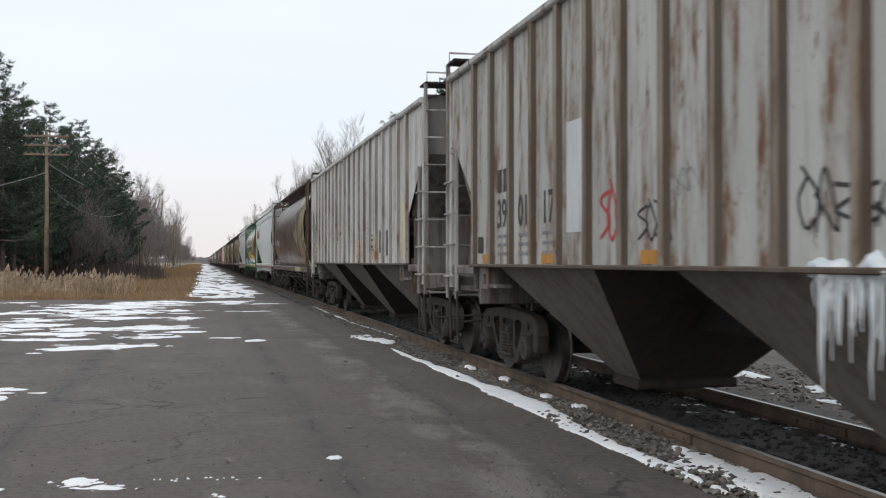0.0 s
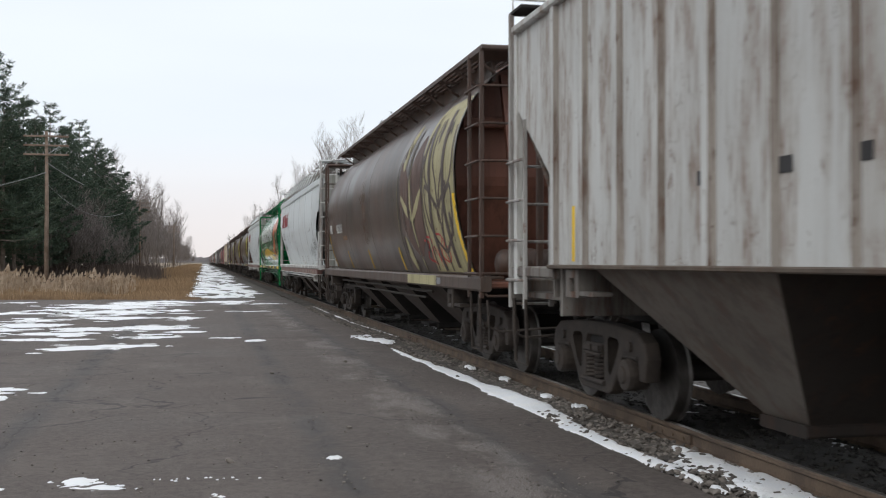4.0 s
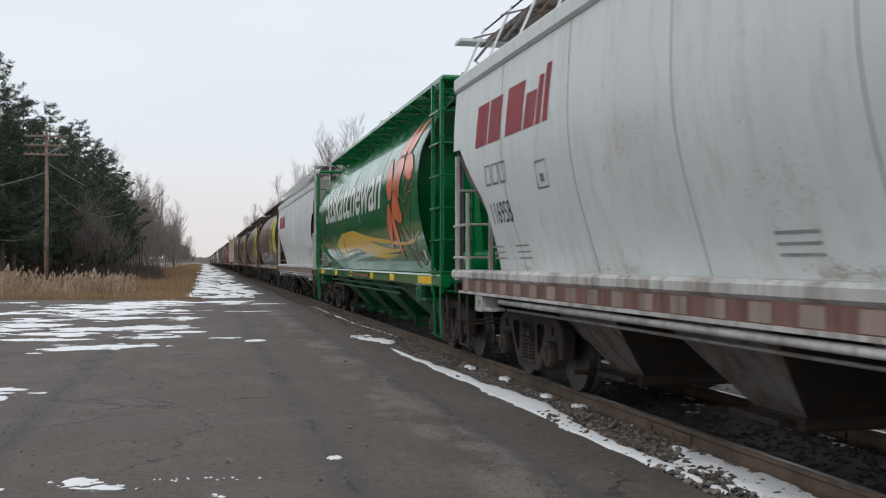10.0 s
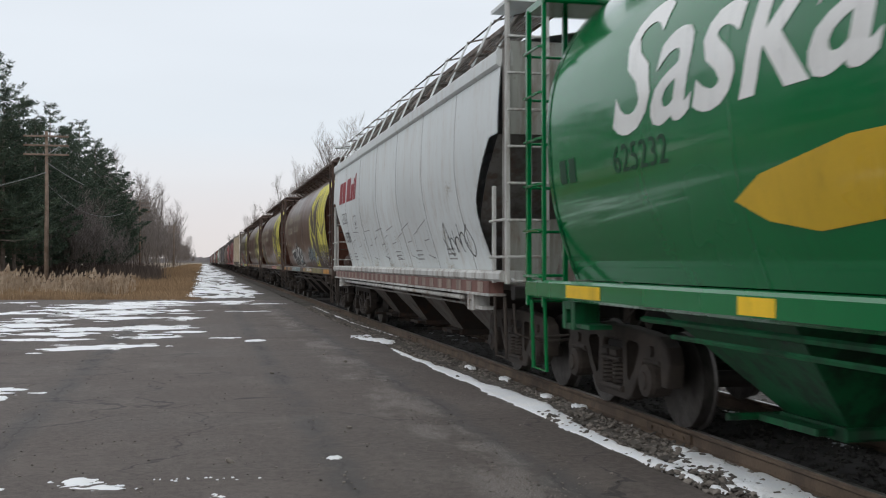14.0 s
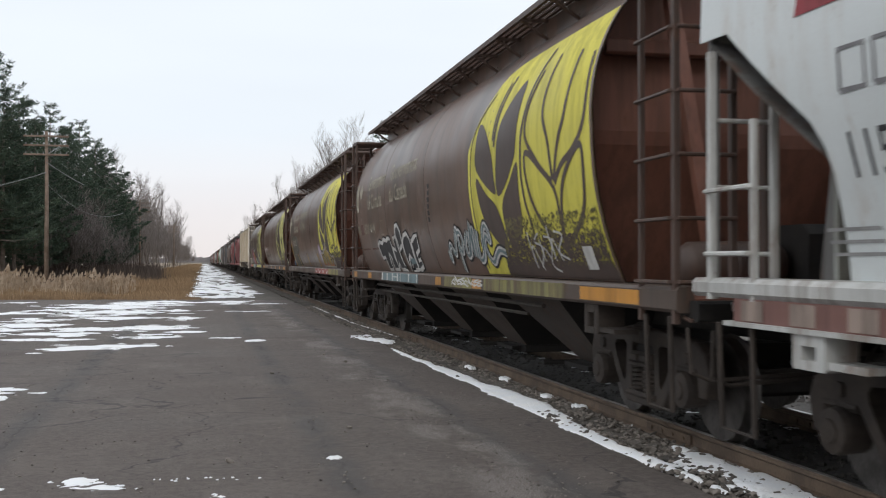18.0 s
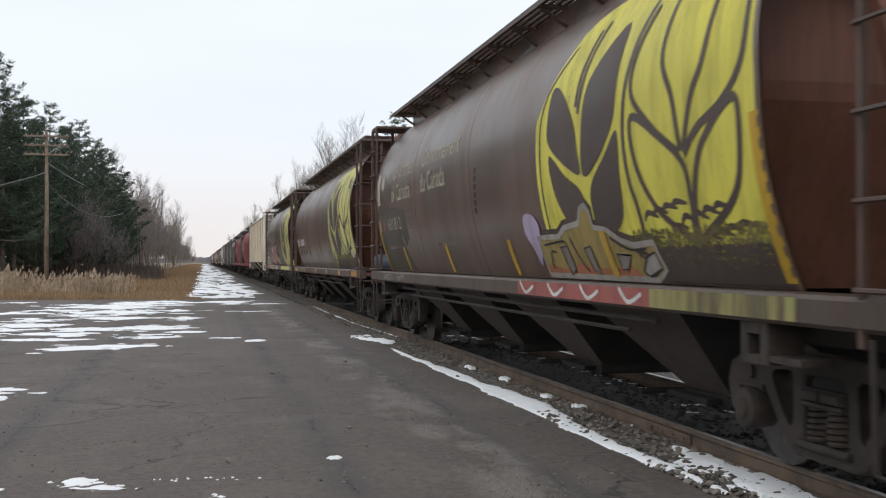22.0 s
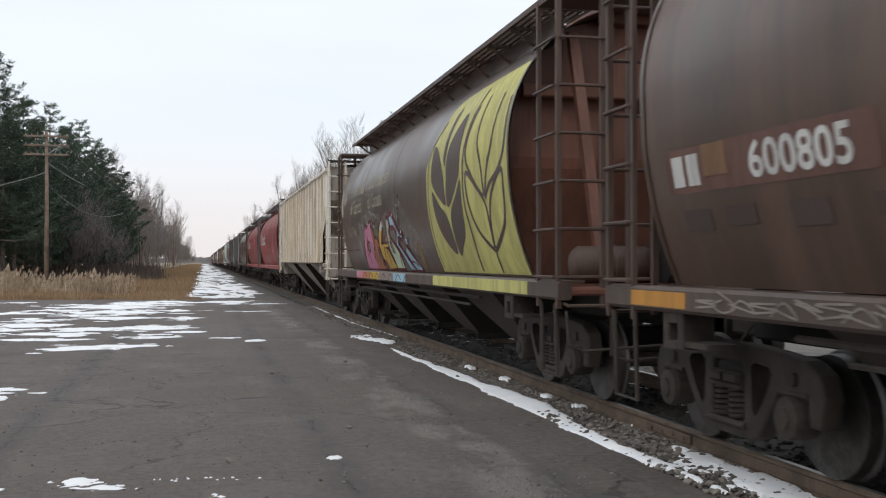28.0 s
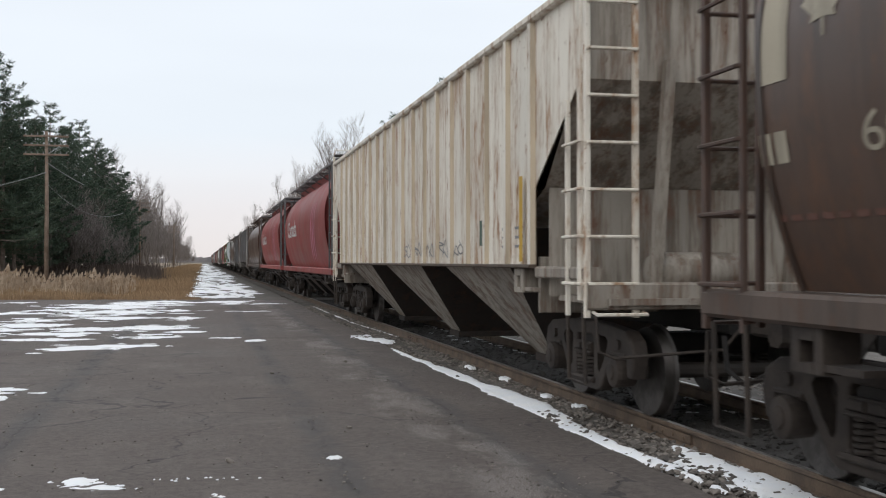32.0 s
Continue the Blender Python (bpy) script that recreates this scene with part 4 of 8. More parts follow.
def round_skin(u, w, lift):
    """On the round body: u metres forward of the middle, w metres up along the skin from the side sill."""
    z = float(np.interp(w, SKIN_W, SKIN_Z))
    x = belly(z)
    dz = 0.02
    n = Vector((-dz * 2, 0, belly(min(4.35, z + dz)) - belly(z - dz)))
    n = Vector((-1.0, 0, -(belly(min(4.35, z + dz)) - belly(z - dz)) / (2 * dz))).normalized()
    return (-x + n.x * lift, -u, z + n.z * lift)


def forward_skin(u, w, lift):
    return round_skin(u + 0.27, w, lift)


def c10_skin(u, w, lift):
    return round_skin(u + 0.09, w, lift)


def tear_half(z):
    t = max(0.0, (z - 1.30) / 2.45)
    return 1.27 + 0.33 * math.sin(min(1.0, t / 0.62) * math.pi / 2) ** 1.15 - 0.05 * max(0.0, (t - 0.62) / 0.38) ** 2


def tear_skin(u, z, lift):
    return (-tear_half(z) - lift, -u, z)


def flat_skin(u, z, lift):
    return (-1.56 - lift, -u, z)


def rib_skin(u, z, lift):
    return (-1.61 - lift, -u, z)


def sill_skin(u, z, lift):
    return (-1.60 - lift, -u, z)


# ---- painted marks: outlines in (u, w), laid on the skin ----
def fill(pts):
    from_pts = [Vector((a, b, 0)) for a, b in pts]
    return [tuple((from_pts[i].x, from_pts[i].y) for i in t) for t in tessellate([from_pts])]


def tessellate(polys):
    bm = bmesh.new()
    fc = bm.faces.new([bm.verts.new(p) for p in polys[0]])
    bm.verts.index_update()
    bmesh.ops.triangulate(bm, faces=[fc])
    tris = [[v.index for v in f.verts] for f in bm.faces]
    bm.free()
    return tris


def fan(pts):
    return [(pts[0], pts[i], pts[i + 1]) for i in range(1, len(pts) - 1)]


def curve(pts, closed=False, n=6):
    """A smooth line through the points."""
    out, k = [], len(pts)
    for i in range(k if closed else k - 1):
        p = [pts[(i + j) % k] if closed else pts[min(max(i + j, 0), k - 1)] for j in (-1, 0, 1, 2)]
        for s in range(n):
            t = s / n
            out.append(tuple(0.5 * (2 * p[1][d] + (p[2][d] - p[0][d]) * t + (2 * p[0][d] - 5 * p[1][d] + 4 * p[2][d] - p[3][d]) * t * t + (3 * p[1][d] - p[0][d] - 3 * p[2][d] + p[3][d]) * t ** 3) for d in (0, 1)))
    if not closed:
        out.append(tuple(pts[-1]))
    return out


def stroke(pts, width, taper=False):
    """A painted line of that width."""
    tris, n = [], len(pts)
    side = []
    for i in range(n):
        a, b = pts[max(i - 1, 0)], pts[min(i + 1, n - 1)]
        d = Vector((b[0] - a[0], b[1] - a[1]))
        d = d.normalized() if d.length > 1e-6 else Vector((1, 0))
        w = width * 0.5 * (1.0 if not taper else 0.25 + 0.75 * math.sin(math.pi * (i + 0.5) / n))
        side.append(((pts[i][0] - d.y * w, pts[i][1] + d.x * w), (pts[i][0] + d.y * w, pts[i][1] - d.x * w)))
    for (a, b), (c, d) in zip(side, side[1:]):
        tris += [(a, b, d), (a, d, c)]
    return tris


def leaf(p, q, bulge, bow=0.0, n=9):
    """A leaf from p to q, bulging to both sides."""
    d = Vector((q[0] - p[0], q[1] - p[1]))
    s = Vector((-d.y, d.x)).normalized()
    one, two = [], []
    for i in range(n + 1):
        t = i / n
        k = math.sin(math.pi * t ** 0.8)
        c = Vector(p) + d * t + s * bow * math.sin(math.pi * t)
        one.append((c + s * bulge * k)[:])
        two.append((c - s * bulge * k)[:])
    return one + two[-2:0:-1]


def rect(u0, u1, w0, w1, lean=0.0):
    return [((u0, w0), (u1, w0), (u1 + lean, w1)), ((u0, w0), (u1 + lean, w1), (u0 + lean, w1))]


GLYPHS = {}


def letters(text, u, w, size, wide=1.0, lean=0.0, bold=0.0):
    """The outlines of a line of text, from (u, w) on."""
    key = (text, bold)
    if key not in GLYPHS:
        cu = bpy.data.curves.new("letters", "FONT")
        cu.body = text
        cu.offset = bold
        cu.resolution_u = 3
        ob = new("letters", cu)
        dg = bpy.context.evaluated_depsgraph_get()
        me = bpy.data.meshes.new_from_object(ob.evaluated_get(dg))
        me.calc_loop_triangles()
        GLYPHS[key] = [tuple((me.vertices[i].co.x, me.vertices[i].co.y) for i in t.vertices) for t in me.loop_triangles]
        bpy.data.objects.remove(ob)
        bpy.data.meshes.remove(me)
        bpy.data.curves.remove(cu)
    return [tuple((u + (x + lean * y) * size * wide, w + y * size) for x, y in t) for t in GLYPHS[key]]


def width_of(text, size, wide=1.0):
    return max(p[0] for t in letters(text, 0, 0, size, wide) for p in t)


def split(tris, most):
    out, todo = [], list(tris)
    while todo:
        t = todo.pop()
        e = [((t[i][0] - t[(i + 1) % 3][0]) ** 2 * 0.05 + (t[i][1] - t[(i + 1) % 3][1]) ** 2, i) for i in range(3)]
        d, i = max(e)
        if d > most * most:
            a, b, c = t[i], t[(i + 1) % 3], t[(i + 2) % 3]
            m = ((a[0] + b[0]) / 2, (a[1] + b[1]) / 2)
            todo += [(a, m, c), (m, b, c)]
        else:
            out.append(t)
    return out


def islands(tris):
    """The triangles of each connected shape, from the first to the last along u."""
    root = {}

    def find(a):
        while root[a] != a:
            root[a] = root[root[a]]
            a = root[a]
        return a
    keys = [[(round(p[0], 4), round(p[1], 4)) for p in t] for t in tris]
    for t in keys:
        for p in t:
            root.setdefault(p, p)
        for p in t[1:]:
            a, b = find(t[0]), find(p)
            root[a] = b
    out = {}
    for t, k in zip(tris, keys):
        out.setdefault(find(k[0]), []).append(t)
    return sorted(out.values(), key=lambda g: min(p[0] for t in g for p in t))


def decal(name, tris, skin, mat, car, label="", lift=0.005):
    if name in ("wordmark", "number"):
        for piece in islands(tris):
            decal("letter" if name == "wordmark" else "digit", piece, skin, mat, car, label, lift)
        return None
    m, seen = Mesh(), {}
    if skin in (round_skin, forward_skin, c10_skin):
        tris = split(tris, 0.16)
    elif skin is tear_skin:
        tris = split(tris, 0.3)
    faces = []
    for t in tris:
        f = []
        for p in t:
            k = (round(p[0], 4), round(p[1], 4))
            if k not in seen:
                seen[k] = len(seen)
                m.v.append(skin(k[0], k[1], lift))
            f.append(seen[k])
        if len(set(f)) == 3:
            faces.append(tuple(f))
    m.f = faces
    return part(name, m, mat, car, label, smooth=True)


def scribble(seed, u0, u1, w0, w1, width, loops=5, wild=1.0):
    """Quick spray-can strokes that fill a box: hooks, loops and bars."""
    r = random.Random(seed)
    tris = []
    step = (u1 - u0) / loops
    for i in range(loops):
        a, b = u0 + step * i, u0 + step * (i + 1.25)
        kind = r.choice("zohls")
        h0, h1 = w0 + (w1 - w0) * r.uniform(0, 0.25), w1 - (w1 - w0) * r.uniform(0, 0.35)
        mid = (h0 + h1) / 2
        c = (a + b) / 2
        if kind == "z":
            pts = [(a, h1), (b, h1 - 0.05), (a + 0.1 * step, h0 + 0.1), (b, h0)]
        elif kind == "o":
            pts = [(c, h1), (a, mid), (c, h0), (b, mid), (c * 0.5 + a * 0.5, h1 + 0.05)]
        elif kind == "h":
            pts = [(a, h1), (a + 0.1 * step, h0), (a + 0.15 * step, mid), (c, mid + 0.1 * (h1 - h0)), (b, h0)]
        elif kind == "l":
            pts = [(a, h0), (c, h1), (b, h0), (a, mid)]
        else:
            pts = [(b, h1), (a, h1 - 0.2 * (h1 - h0)), (b, mid * 0.9 + h0 * 0.1), (a, h0)]
        pts = [(p[0] + r.gauss(0, 0.06) * step * wild, p[1] + r.gauss(0, 0.05) * (h1 - h0)) for p in pts]
        tris += stroke(curve(pts), width)
    return tris


def plain(name, colour, rough=0.6, dirty=0.35):
    return paint(name, colour, dirt=tuple(c * 0.35 for c in colour), rust=tuple(c * 0.5 for c in colour), dirty=dirty, rusty=0.2, rough=rough, relief=0.05, fade=0.08)


P_WHITE = plain("white_lettering", (0.62, 0.62, 0.60))
P_FADED = plain("faded_cream_lettering", (0.40, 0.36, 0.28))
P_BLACK = plain("black_lettering", (0.035, 0.035, 0.038))
P_GREY = plain("grey_lettering", (0.22, 0.22, 0.23))
P_YELLOW = plain("yellow_wheat_paint", (0.68, 0.62, 0.095))
P_OLDYELLOW = plain("olive_yellow_paint", (0.55, 0.52, 0.18))
P_OLDCREAM = plain("worn_cream_paint", (0.40, 0.36, 0.20))
P_WHEATDARK = paint("dark_brown_leaf_paint", (0.080, 0.055, 0.046), dirt=(0.05, 0.04, 0.035), dirty=0.4, rusty=0.0)
P_MARK = plain("yellow_reflector", (0.85, 0.55, 0.02), 0.4)
P_ORANGE = plain("orange_reflector", (0.52, 0.24, 0.04), 0.45)
P_STRIPE = plain("amber_stripe", (0.55, 0.34, 0.03))
P_RED = plain("dark_red_lettering", (0.30, 0.035, 0.045))
P_SPRAYRED = plain("red_spray_paint", (0.50, 0.05, 0.05))
P_LILY = plain("orange_lily_paint", (0.84, 0.19, 0.065), 0.35, 0.05)
P_LILYDARK = plain("brown_lily_outline", (0.20, 0.05, 0.02), 0.4)
P_GOLD = plain("gold_wheat_paint", (0.70, 0.45, 0.025), 0.35, 0.05)
P_CLEAN = plain("clean_white_lettering", (0.82, 0.83, 0.82), 0.35, 0.04)
for mat_ in (P_LILY, P_GOLD, P_CLEAN):
    for socket, value in (("Coat Weight", 0.5), ("Coat Roughness", 0.08)):
        mat_.node_tree.nodes["Principled BSDF"].inputs[socket].default_value = value
P_OLIVEDARK = plain("olive_overspray", (0.17, 0.15, 0.05))
P_PINK = plain("pink_spray_paint", (0.58, 0.22, 0.34))
P_RUSTRED = plain("rust_red_spray", (0.44, 0.17, 0.085))
P_AMBER = plain("amber_spray_paint", (0.55, 0.36, 0.06))
P_MINT = plain("pale_green_spray", (0.50, 0.62, 0.46))
P_BLUE = plain("pale_blue_spray", (0.30, 0.52, 0.62))
P_MAROON = plain("maroon_outline", (0.13, 0.02, 0.025))
P_HAZE = plain("grey_overspray", (0.25, 0.22, 0.19))
P_TEAL = plain("teal_grey_spray", (0.17, 0.24, 0.26))
P_LILAC = plain("lilac_spray", (0.50, 0.42, 0.58))
P_PATCH = plain("repainted_patch", (0.150, 0.075, 0.058))
P_SILLOLIVE = paint("grimy_olive_sill_paint", (0.25, 0.235, 0.085), dirt=(0.07, 0.052, 0.036), dirty=0.85, rusty=0.3)
P_PRINT = plain("faint_grey_print", (0.30, 0.30, 0.30))
P_SPECK = plain("pale_grey_overspray", (0.36, 0.335, 0.305))
P_DULLAMBER = plain("dull_amber_spray", (0.33, 0.25, 0.085))
P_REDBROWN = plain("red_brown_grain_paint", (0.125, 0.072, 0.055))
P_DARKPANEL = plain("dark_slate_panel", (0.075, 0.080, 0.080))
P_OLIVEGREY = plain("dark_olive_grey_patch", (0.072, 0.060, 0.043))
P_BLOOM = plain("brown_orange_bloom", (0.125, 0.072, 0.045))
P_SCRAWL = plain("olive_black_scrawl", (0.085, 0.088, 0.075))
P_DIM = plain("dim_grey_overspray", (0.150, 0.125, 0.105))
P_PRIMER = plain("primer_orange_patch", (0.22, 0.12, 0.06))
M_SILLWHITE = paint("grimy_white_sill_paint", (0.50, 0.51, 0.50), dirt=(0.20, 0.18, 0.16), rust=(0.20, 0.12, 0.08), dirty=0.65, rusty=0.4, rough=0.6)
P_BAND = plain("faded_red_band", (0.20, 0.10, 0.085), 0.7, 0.6)
P_BANDPALE = plain("faded_tan_band", (0.30, 0.235, 0.20), 0.7, 0.6)
P_SEAM = plain("weld_line_grime", (0.23, 0.235, 0.235))
P_STAIN = plain("tan_stain", (0.50, 0.46, 0.39))
M_TEARPANEL = paint("grey_green_end_paint", (0.33, 0.345, 0.32), dirt=(0.13, 0.12, 0.10), dirty=0.5, rusty=0.3, rough=0.65)
M_TEAREND = paint("grimy_grey_end_paint", (0.21, 0.205, 0.20), dirt=(0.09, 0.078, 0.068), dirty=0.75, rusty=0.35)
M_TANK = paint("blue_reservoir_paint", (0.05, 0.095, 0.16), dirty=0.5, rusty=0.3)
M_ICE = rough_stuff("ice", (0.58, 0.65, 0.69), (0.78, 0.82, 0.84), 6.0, rough=0.35, relief=0.3, depth=0.02, tone=0.15)


# ---- running gear ----
def wheelset_mesh():
    m = Mesh().tube([(-1.0, 0, 0), (1.0, 0, 0)], 0.075, 10)
    for s in (-1, 1):
        prof = [(0.80, 0.075), (0.80, 0.14), (0.765, 0.20), (0.755, 0.30), (0.775, 0.355), (0.815, 0.365), (0.815, 0.40)]
        m.lathe_x([(s * a, b) for a, b in prof][::s], 0, 0, 0, 32)
    for k in range(5):
        a = 6.283 * k / 5
        m.box(0.815, 0.822, 0.38 * math.cos(a) - 0.03, 0.38 * math.cos(a) + 0.03, 0.38 * math.sin(a) - 0.03, 0.38 * math.sin(a) + 0.03)
    n = len(m.f)
    for s in (-1, 1):
        tread = [(0.816, 0.385), (0.816, 0.412), (0.72, 0.420), (0.705, 0.446), (0.69, 0.44), (0.685, 0.36)]
        m.lathe_x([(s * a, b) for a, b in tread][::s], 0, 0, 0, 32)
    me = m.mesh("wheelset", M_WHEEL)
    me.materials.append(M_TREAD)
    me.polygons.foreach_set("material_index", [0 if i < n else 1 for i in range(len(m.f))])
    me.shade_smooth()
    me.set_sharp_from_angle(angle=radians(35))
    return me


def side_frame_mesh(s):
    """A cast side frame: a bowed top chord, tension members down to a short sill, three windows, open jaws over the bearings."""
    half = [(0.34, 0.20), (0.42, 0.235), (0.60, 0.46), (0.66, 0.54), (0.71, 0.60), (1.07, 0.60), (1.09, 0.40), (1.17, 0.40), (1.22, 0.58), (1.17, 0.71), (1.02, 0.785), (0.72, 0.81), (0.34, 0.835)]
    rings = [half + [(-a, b) for a, b in reversed(half)]]
    rings.append([(-0.23, 0.28), (0.23, 0.28), (0.26, 0.32), (0.25, 0.70), (0.21, 0.74), (-0.21, 0.74), (-0.25, 0.70), (-0.26, 0.32)])
    tri = [(0.36, 0.40), (0.40, 0.36), (0.50, 0.47), (0.60, 0.62), (0.62, 0.68), (0.58, 0.72), (0.40, 0.735), (0.34, 0.70)]
    rings += [tri, [(-a, b) for a, b in tri]]
    cu = bpy.data.curves.new("side_frame", "CURVE")
    cu.dimensions, cu.fill_mode = "2D", "BOTH"
    cu.extrude, cu.bevel_depth, cu.bevel_resolution = 0.055, 0.022, 1
    for ring in rings:
        sp = cu.splines.new("POLY")
        sp.points.add(len(ring) - 1)
        for q, (a, b) in zip(sp.points, ring):
            q.co = (a, b, 0, 1)
        sp.use_cyclic_u = True
    ob = new("side_frame", cu)
    me = bpy.data.meshes.new_from_object(ob.evaluated_get(bpy.context.evaluated_depsgraph_get()))
    m = Mesh()
    m.add([(s * (1.02 + v.co.z), v.co.x, v.co.y) for v in me.vertices], [tuple(p.vertices) if s < 0 else tuple(reversed(p.vertices)) for p in me.polygons])
    bpy.data.objects.remove(ob)
    bpy.data.meshes.remove(me)
    bpy.data.curves.remove(cu)
    for d in (-1, 1):
        m.box(min(s * 0.93, s * 1.11), max(s * 0.93, s * 1.11), d * 0.89 - 0.17, d * 0.89 + 0.17, 0.54, 0.62, 0.03)
        m.box(min(s * 0.98, s * 1.125), max(s * 0.98, s * 1.125), d * 0.89 - 0.05, d * 0.89 + 0.05, 0.63, 0.72, 0.02)
    m.box(min(s * 0.90, s * 1.14), max(s * 0.90, s * 1.14), -0.29, 0.29, 0.25, 0.30, 0.02)
    m.box(min(s * 0.9, s * 1.135), max(s * 0.9, s * 1.135), -0.235, 0.235, 0.525, 0.555, 0.012)
    m.box(min(s * 0.9, s * 1.12), max(s * 0.9, s * 1.12), -0.225, 0.225, 0.555, 0.645, 0.02)
    m.box(min(s * 1.10, s * 1.14), max(s * 1.10, s * 1.14), -0.20, -0.03, 0.567, 0.632, 0.01)
    m.box(min(s * 1.10, s * 1.14), max(s * 1.10, s * 1.14), 0.03, 0.20, 0.567, 0.632, 0.01)
    return m.mesh("side_frame", M_TRUCK)


SIDE_FRAME = {s: side_frame_mesh(s) for s in (-1, 1)}
WHEELSET = wheelset_mesh()
SPRING = Mesh().tube([(0.09 * math.cos(k * 0.8), 0.09 * math.sin(k * 0.8), 0.0050 * k) for k in range(46)], 0.017, 5).mesh("spring", M_TRUCK)
CAP = {s: Mesh().lathe_x([(s * a, b) for a, b in ((-0.10, 0.14), (0.06, 0.15), (0.10, 0.14), (0.115, 0.08), (0.13, 0.075), (0.135, 0.02))][::s], 0, 0, 0, 16).mesh("bearing_cap", M_TRUCK) for s in (-1, 1)}
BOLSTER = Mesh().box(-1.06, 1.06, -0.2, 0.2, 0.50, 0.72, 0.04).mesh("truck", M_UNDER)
BEAM = Mesh().box(-0.9, 0.9, -0.05, 0.05, 0.30, 0.42, 0.02).mesh("brake_beam", M_TRUCK)
WHEELS = []


def make_truck(car, y, fine):
    tr = part("truck", BOLSTER, M_TRUCK, car, "two-axle freight truck, dark with grime", at=(0, y, 0))
    for s in (-1, 1):
        part("side_frame", SIDE_FRAME[s], M_TRUCK, tr)
        for d in (-1, 1):
            part("bearing_cap", CAP[s], M_TRUCK, tr, at=(s * 1.06, d * 0.89, 0.42))
        if fine:
            for d in (-1, 1):
                part("spring", SPRING, M_TRUCK, tr, at=(s * 1.03, d * 0.105, 0.305))
    for d in (-1, 1):
        if fine:
            part("brake_beam", BEAM, M_TRUCK, tr, at=(0, d * 0.42, 0))
        ax = part("wheelset", WHEELSET, M_WHEEL, tr, at=(0, d * 0.89, 0.42))
        WHEELS.append((ax, d * 0.89, fine))
    return tr


CARS = []


def new_car(label, centre, trucks, fine, mat, ends):
    car = thing("hopper_car", (TRACK, centre, TOP), label, "railway wagon", "cars of the freight train")
    CARS.append((car, centre))
    for y in trucks:
        make_truck(car, y, fine)
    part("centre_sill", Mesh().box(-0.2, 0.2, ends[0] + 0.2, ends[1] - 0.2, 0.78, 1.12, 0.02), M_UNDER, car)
    for t, y in ((-1, ends[0]), (1, ends[1])):
        cp = part("coupler", Mesh().box(-0.09, 0.09, min(y, y + t * 0.45), max(y, y + t * 0.45), 0.78, 0.95, 0.03), M_TRUCK, car)
        if fine:
            part("knuckle", Mesh().box(-0.15, 0.13, min(y + t * 0.40, y + t * 0.62), max(y + t * 0.40, y + t * 0.62), 0.72, 1.0, 0.05), M_TRUCK, cp)
            part("air_hose", Mesh().tube([(-0.35, y, 0.78), (-0.4, y + t * 0.15, 0.5), (-0.33, y + t * 0.35, 0.38), (-0.2, y + t * 0.5, 0.5)], 0.025, 6), M_UNDER, cp)
    return car


def bar_box(a, b, w):
    """An upright or level square bar from a to b."""
    (x0, y0, z0), (x1, y1, z1) = a, b
    return Mesh().box(min(x0, x1) - w, max(x0, x1) + w, min(y0, y1) - w, max(y0, y1) + w, min(z0, z1), max(z0, z1), w * 0.25)


def ladder(car, a, b, z0, z1, count, mat, fine, stout=0.035, first=0.3, tops=None):
    """Two posts at the plan points a and b, with rungs between them, about 0.43 m apart."""
    count = max(2, round((z1 - z0 - first) / 0.43))
    tops = tops or (z1, z1)
    lad = part("ladder", bar_box((*a, z0), (*a, tops[0]), stout), mat, car)
    if not fine:
        m = bar_box((*b, z0), (*b, tops[1]), stout)
        for i in range(count):
            z = z0 + first + (z1 - z0 - first) * i / count
            m.tube([(a[0], a[1], z), (b[0], b[1], z)], 0.016, 4)
        part("rungs", m, mat, lad)
        return lad
    part("post", bar_box((*b, z0), (*b, tops[1]), stout), mat, lad)
    out = Vector((a[1] - b[1], b[0] - a[0], 0)).normalized() * 0.05
    if out.x > 0.01 or out.y > 0.01 and a[1] < 0:
        out = -out
    for i in range(count):
        z = z0 + first + (z1 - z0 - first) * i / count
        pts = [Vector((*a, z)), Vector((*a, z)) + out, Vector((*b, z)) + out, Vector((*b, z))]
        part("rung", Mesh().tube([p[:] for p in pts], 0.016, 6), mat, lad)
    return lad


def end_ladders(car, y, t, x, z1, mat, fine, side=0.6, inner=0.45, count=9, low=0.55, side_top=None):
    """Side and end ladders at one end of a car, on both of its sides."""
    for s in (-1, 1):
        if s < 0 or fine:
            ladder(car, (s * x, y), (s * x, y - t * side), low + 0.25, side_top or z1, count - 1, mat, fine and s < 0, 0.022)
        if s < 0:
            ladder(car, (s * x, y), (s * (x - inner), y), low + 0.25, z1, count, mat, fine, 0.027)
    if fine:
        step = Mesh().tube([(-x, y - t * 0.10, 1.05), (-x + 0.02, y - t * 0.10, 0.36), (-x + 0.02, y - t * 0.52, 0.36), (-x, y - t * 0.52, 1.05)], 0.02, 6)
        part("stirrup_step", step, M_TRUCK if mat is not M_GREEN else mat, car)
        grab = Mesh().tube([(-x + 0.05, y + t * 0.02, low + 0.30), (-x + 0.05, y + t * 0.13, low + 0.28), (-x + 0.52, y + t * 0.13, low + 0.28), (-x + 0.52, y + t * 0.02, low + 0.30)], 0.016, 6)
        part("grab_iron", grab, mat, car)
        lever = Mesh().tube([(-x + 0.05, y + t * 0.08, 0.98), (-x + 0.06, y + t * 0.12, 0.66), (-x + 0.20, y + t * 0.14, 0.60), (-0.35, y + t * 0.18, 0.66), (-0.12, y + t * 0.2, 0.92)], 0.015, 6)
        part("uncoupling_lever", lever, M_TRUCK, car)


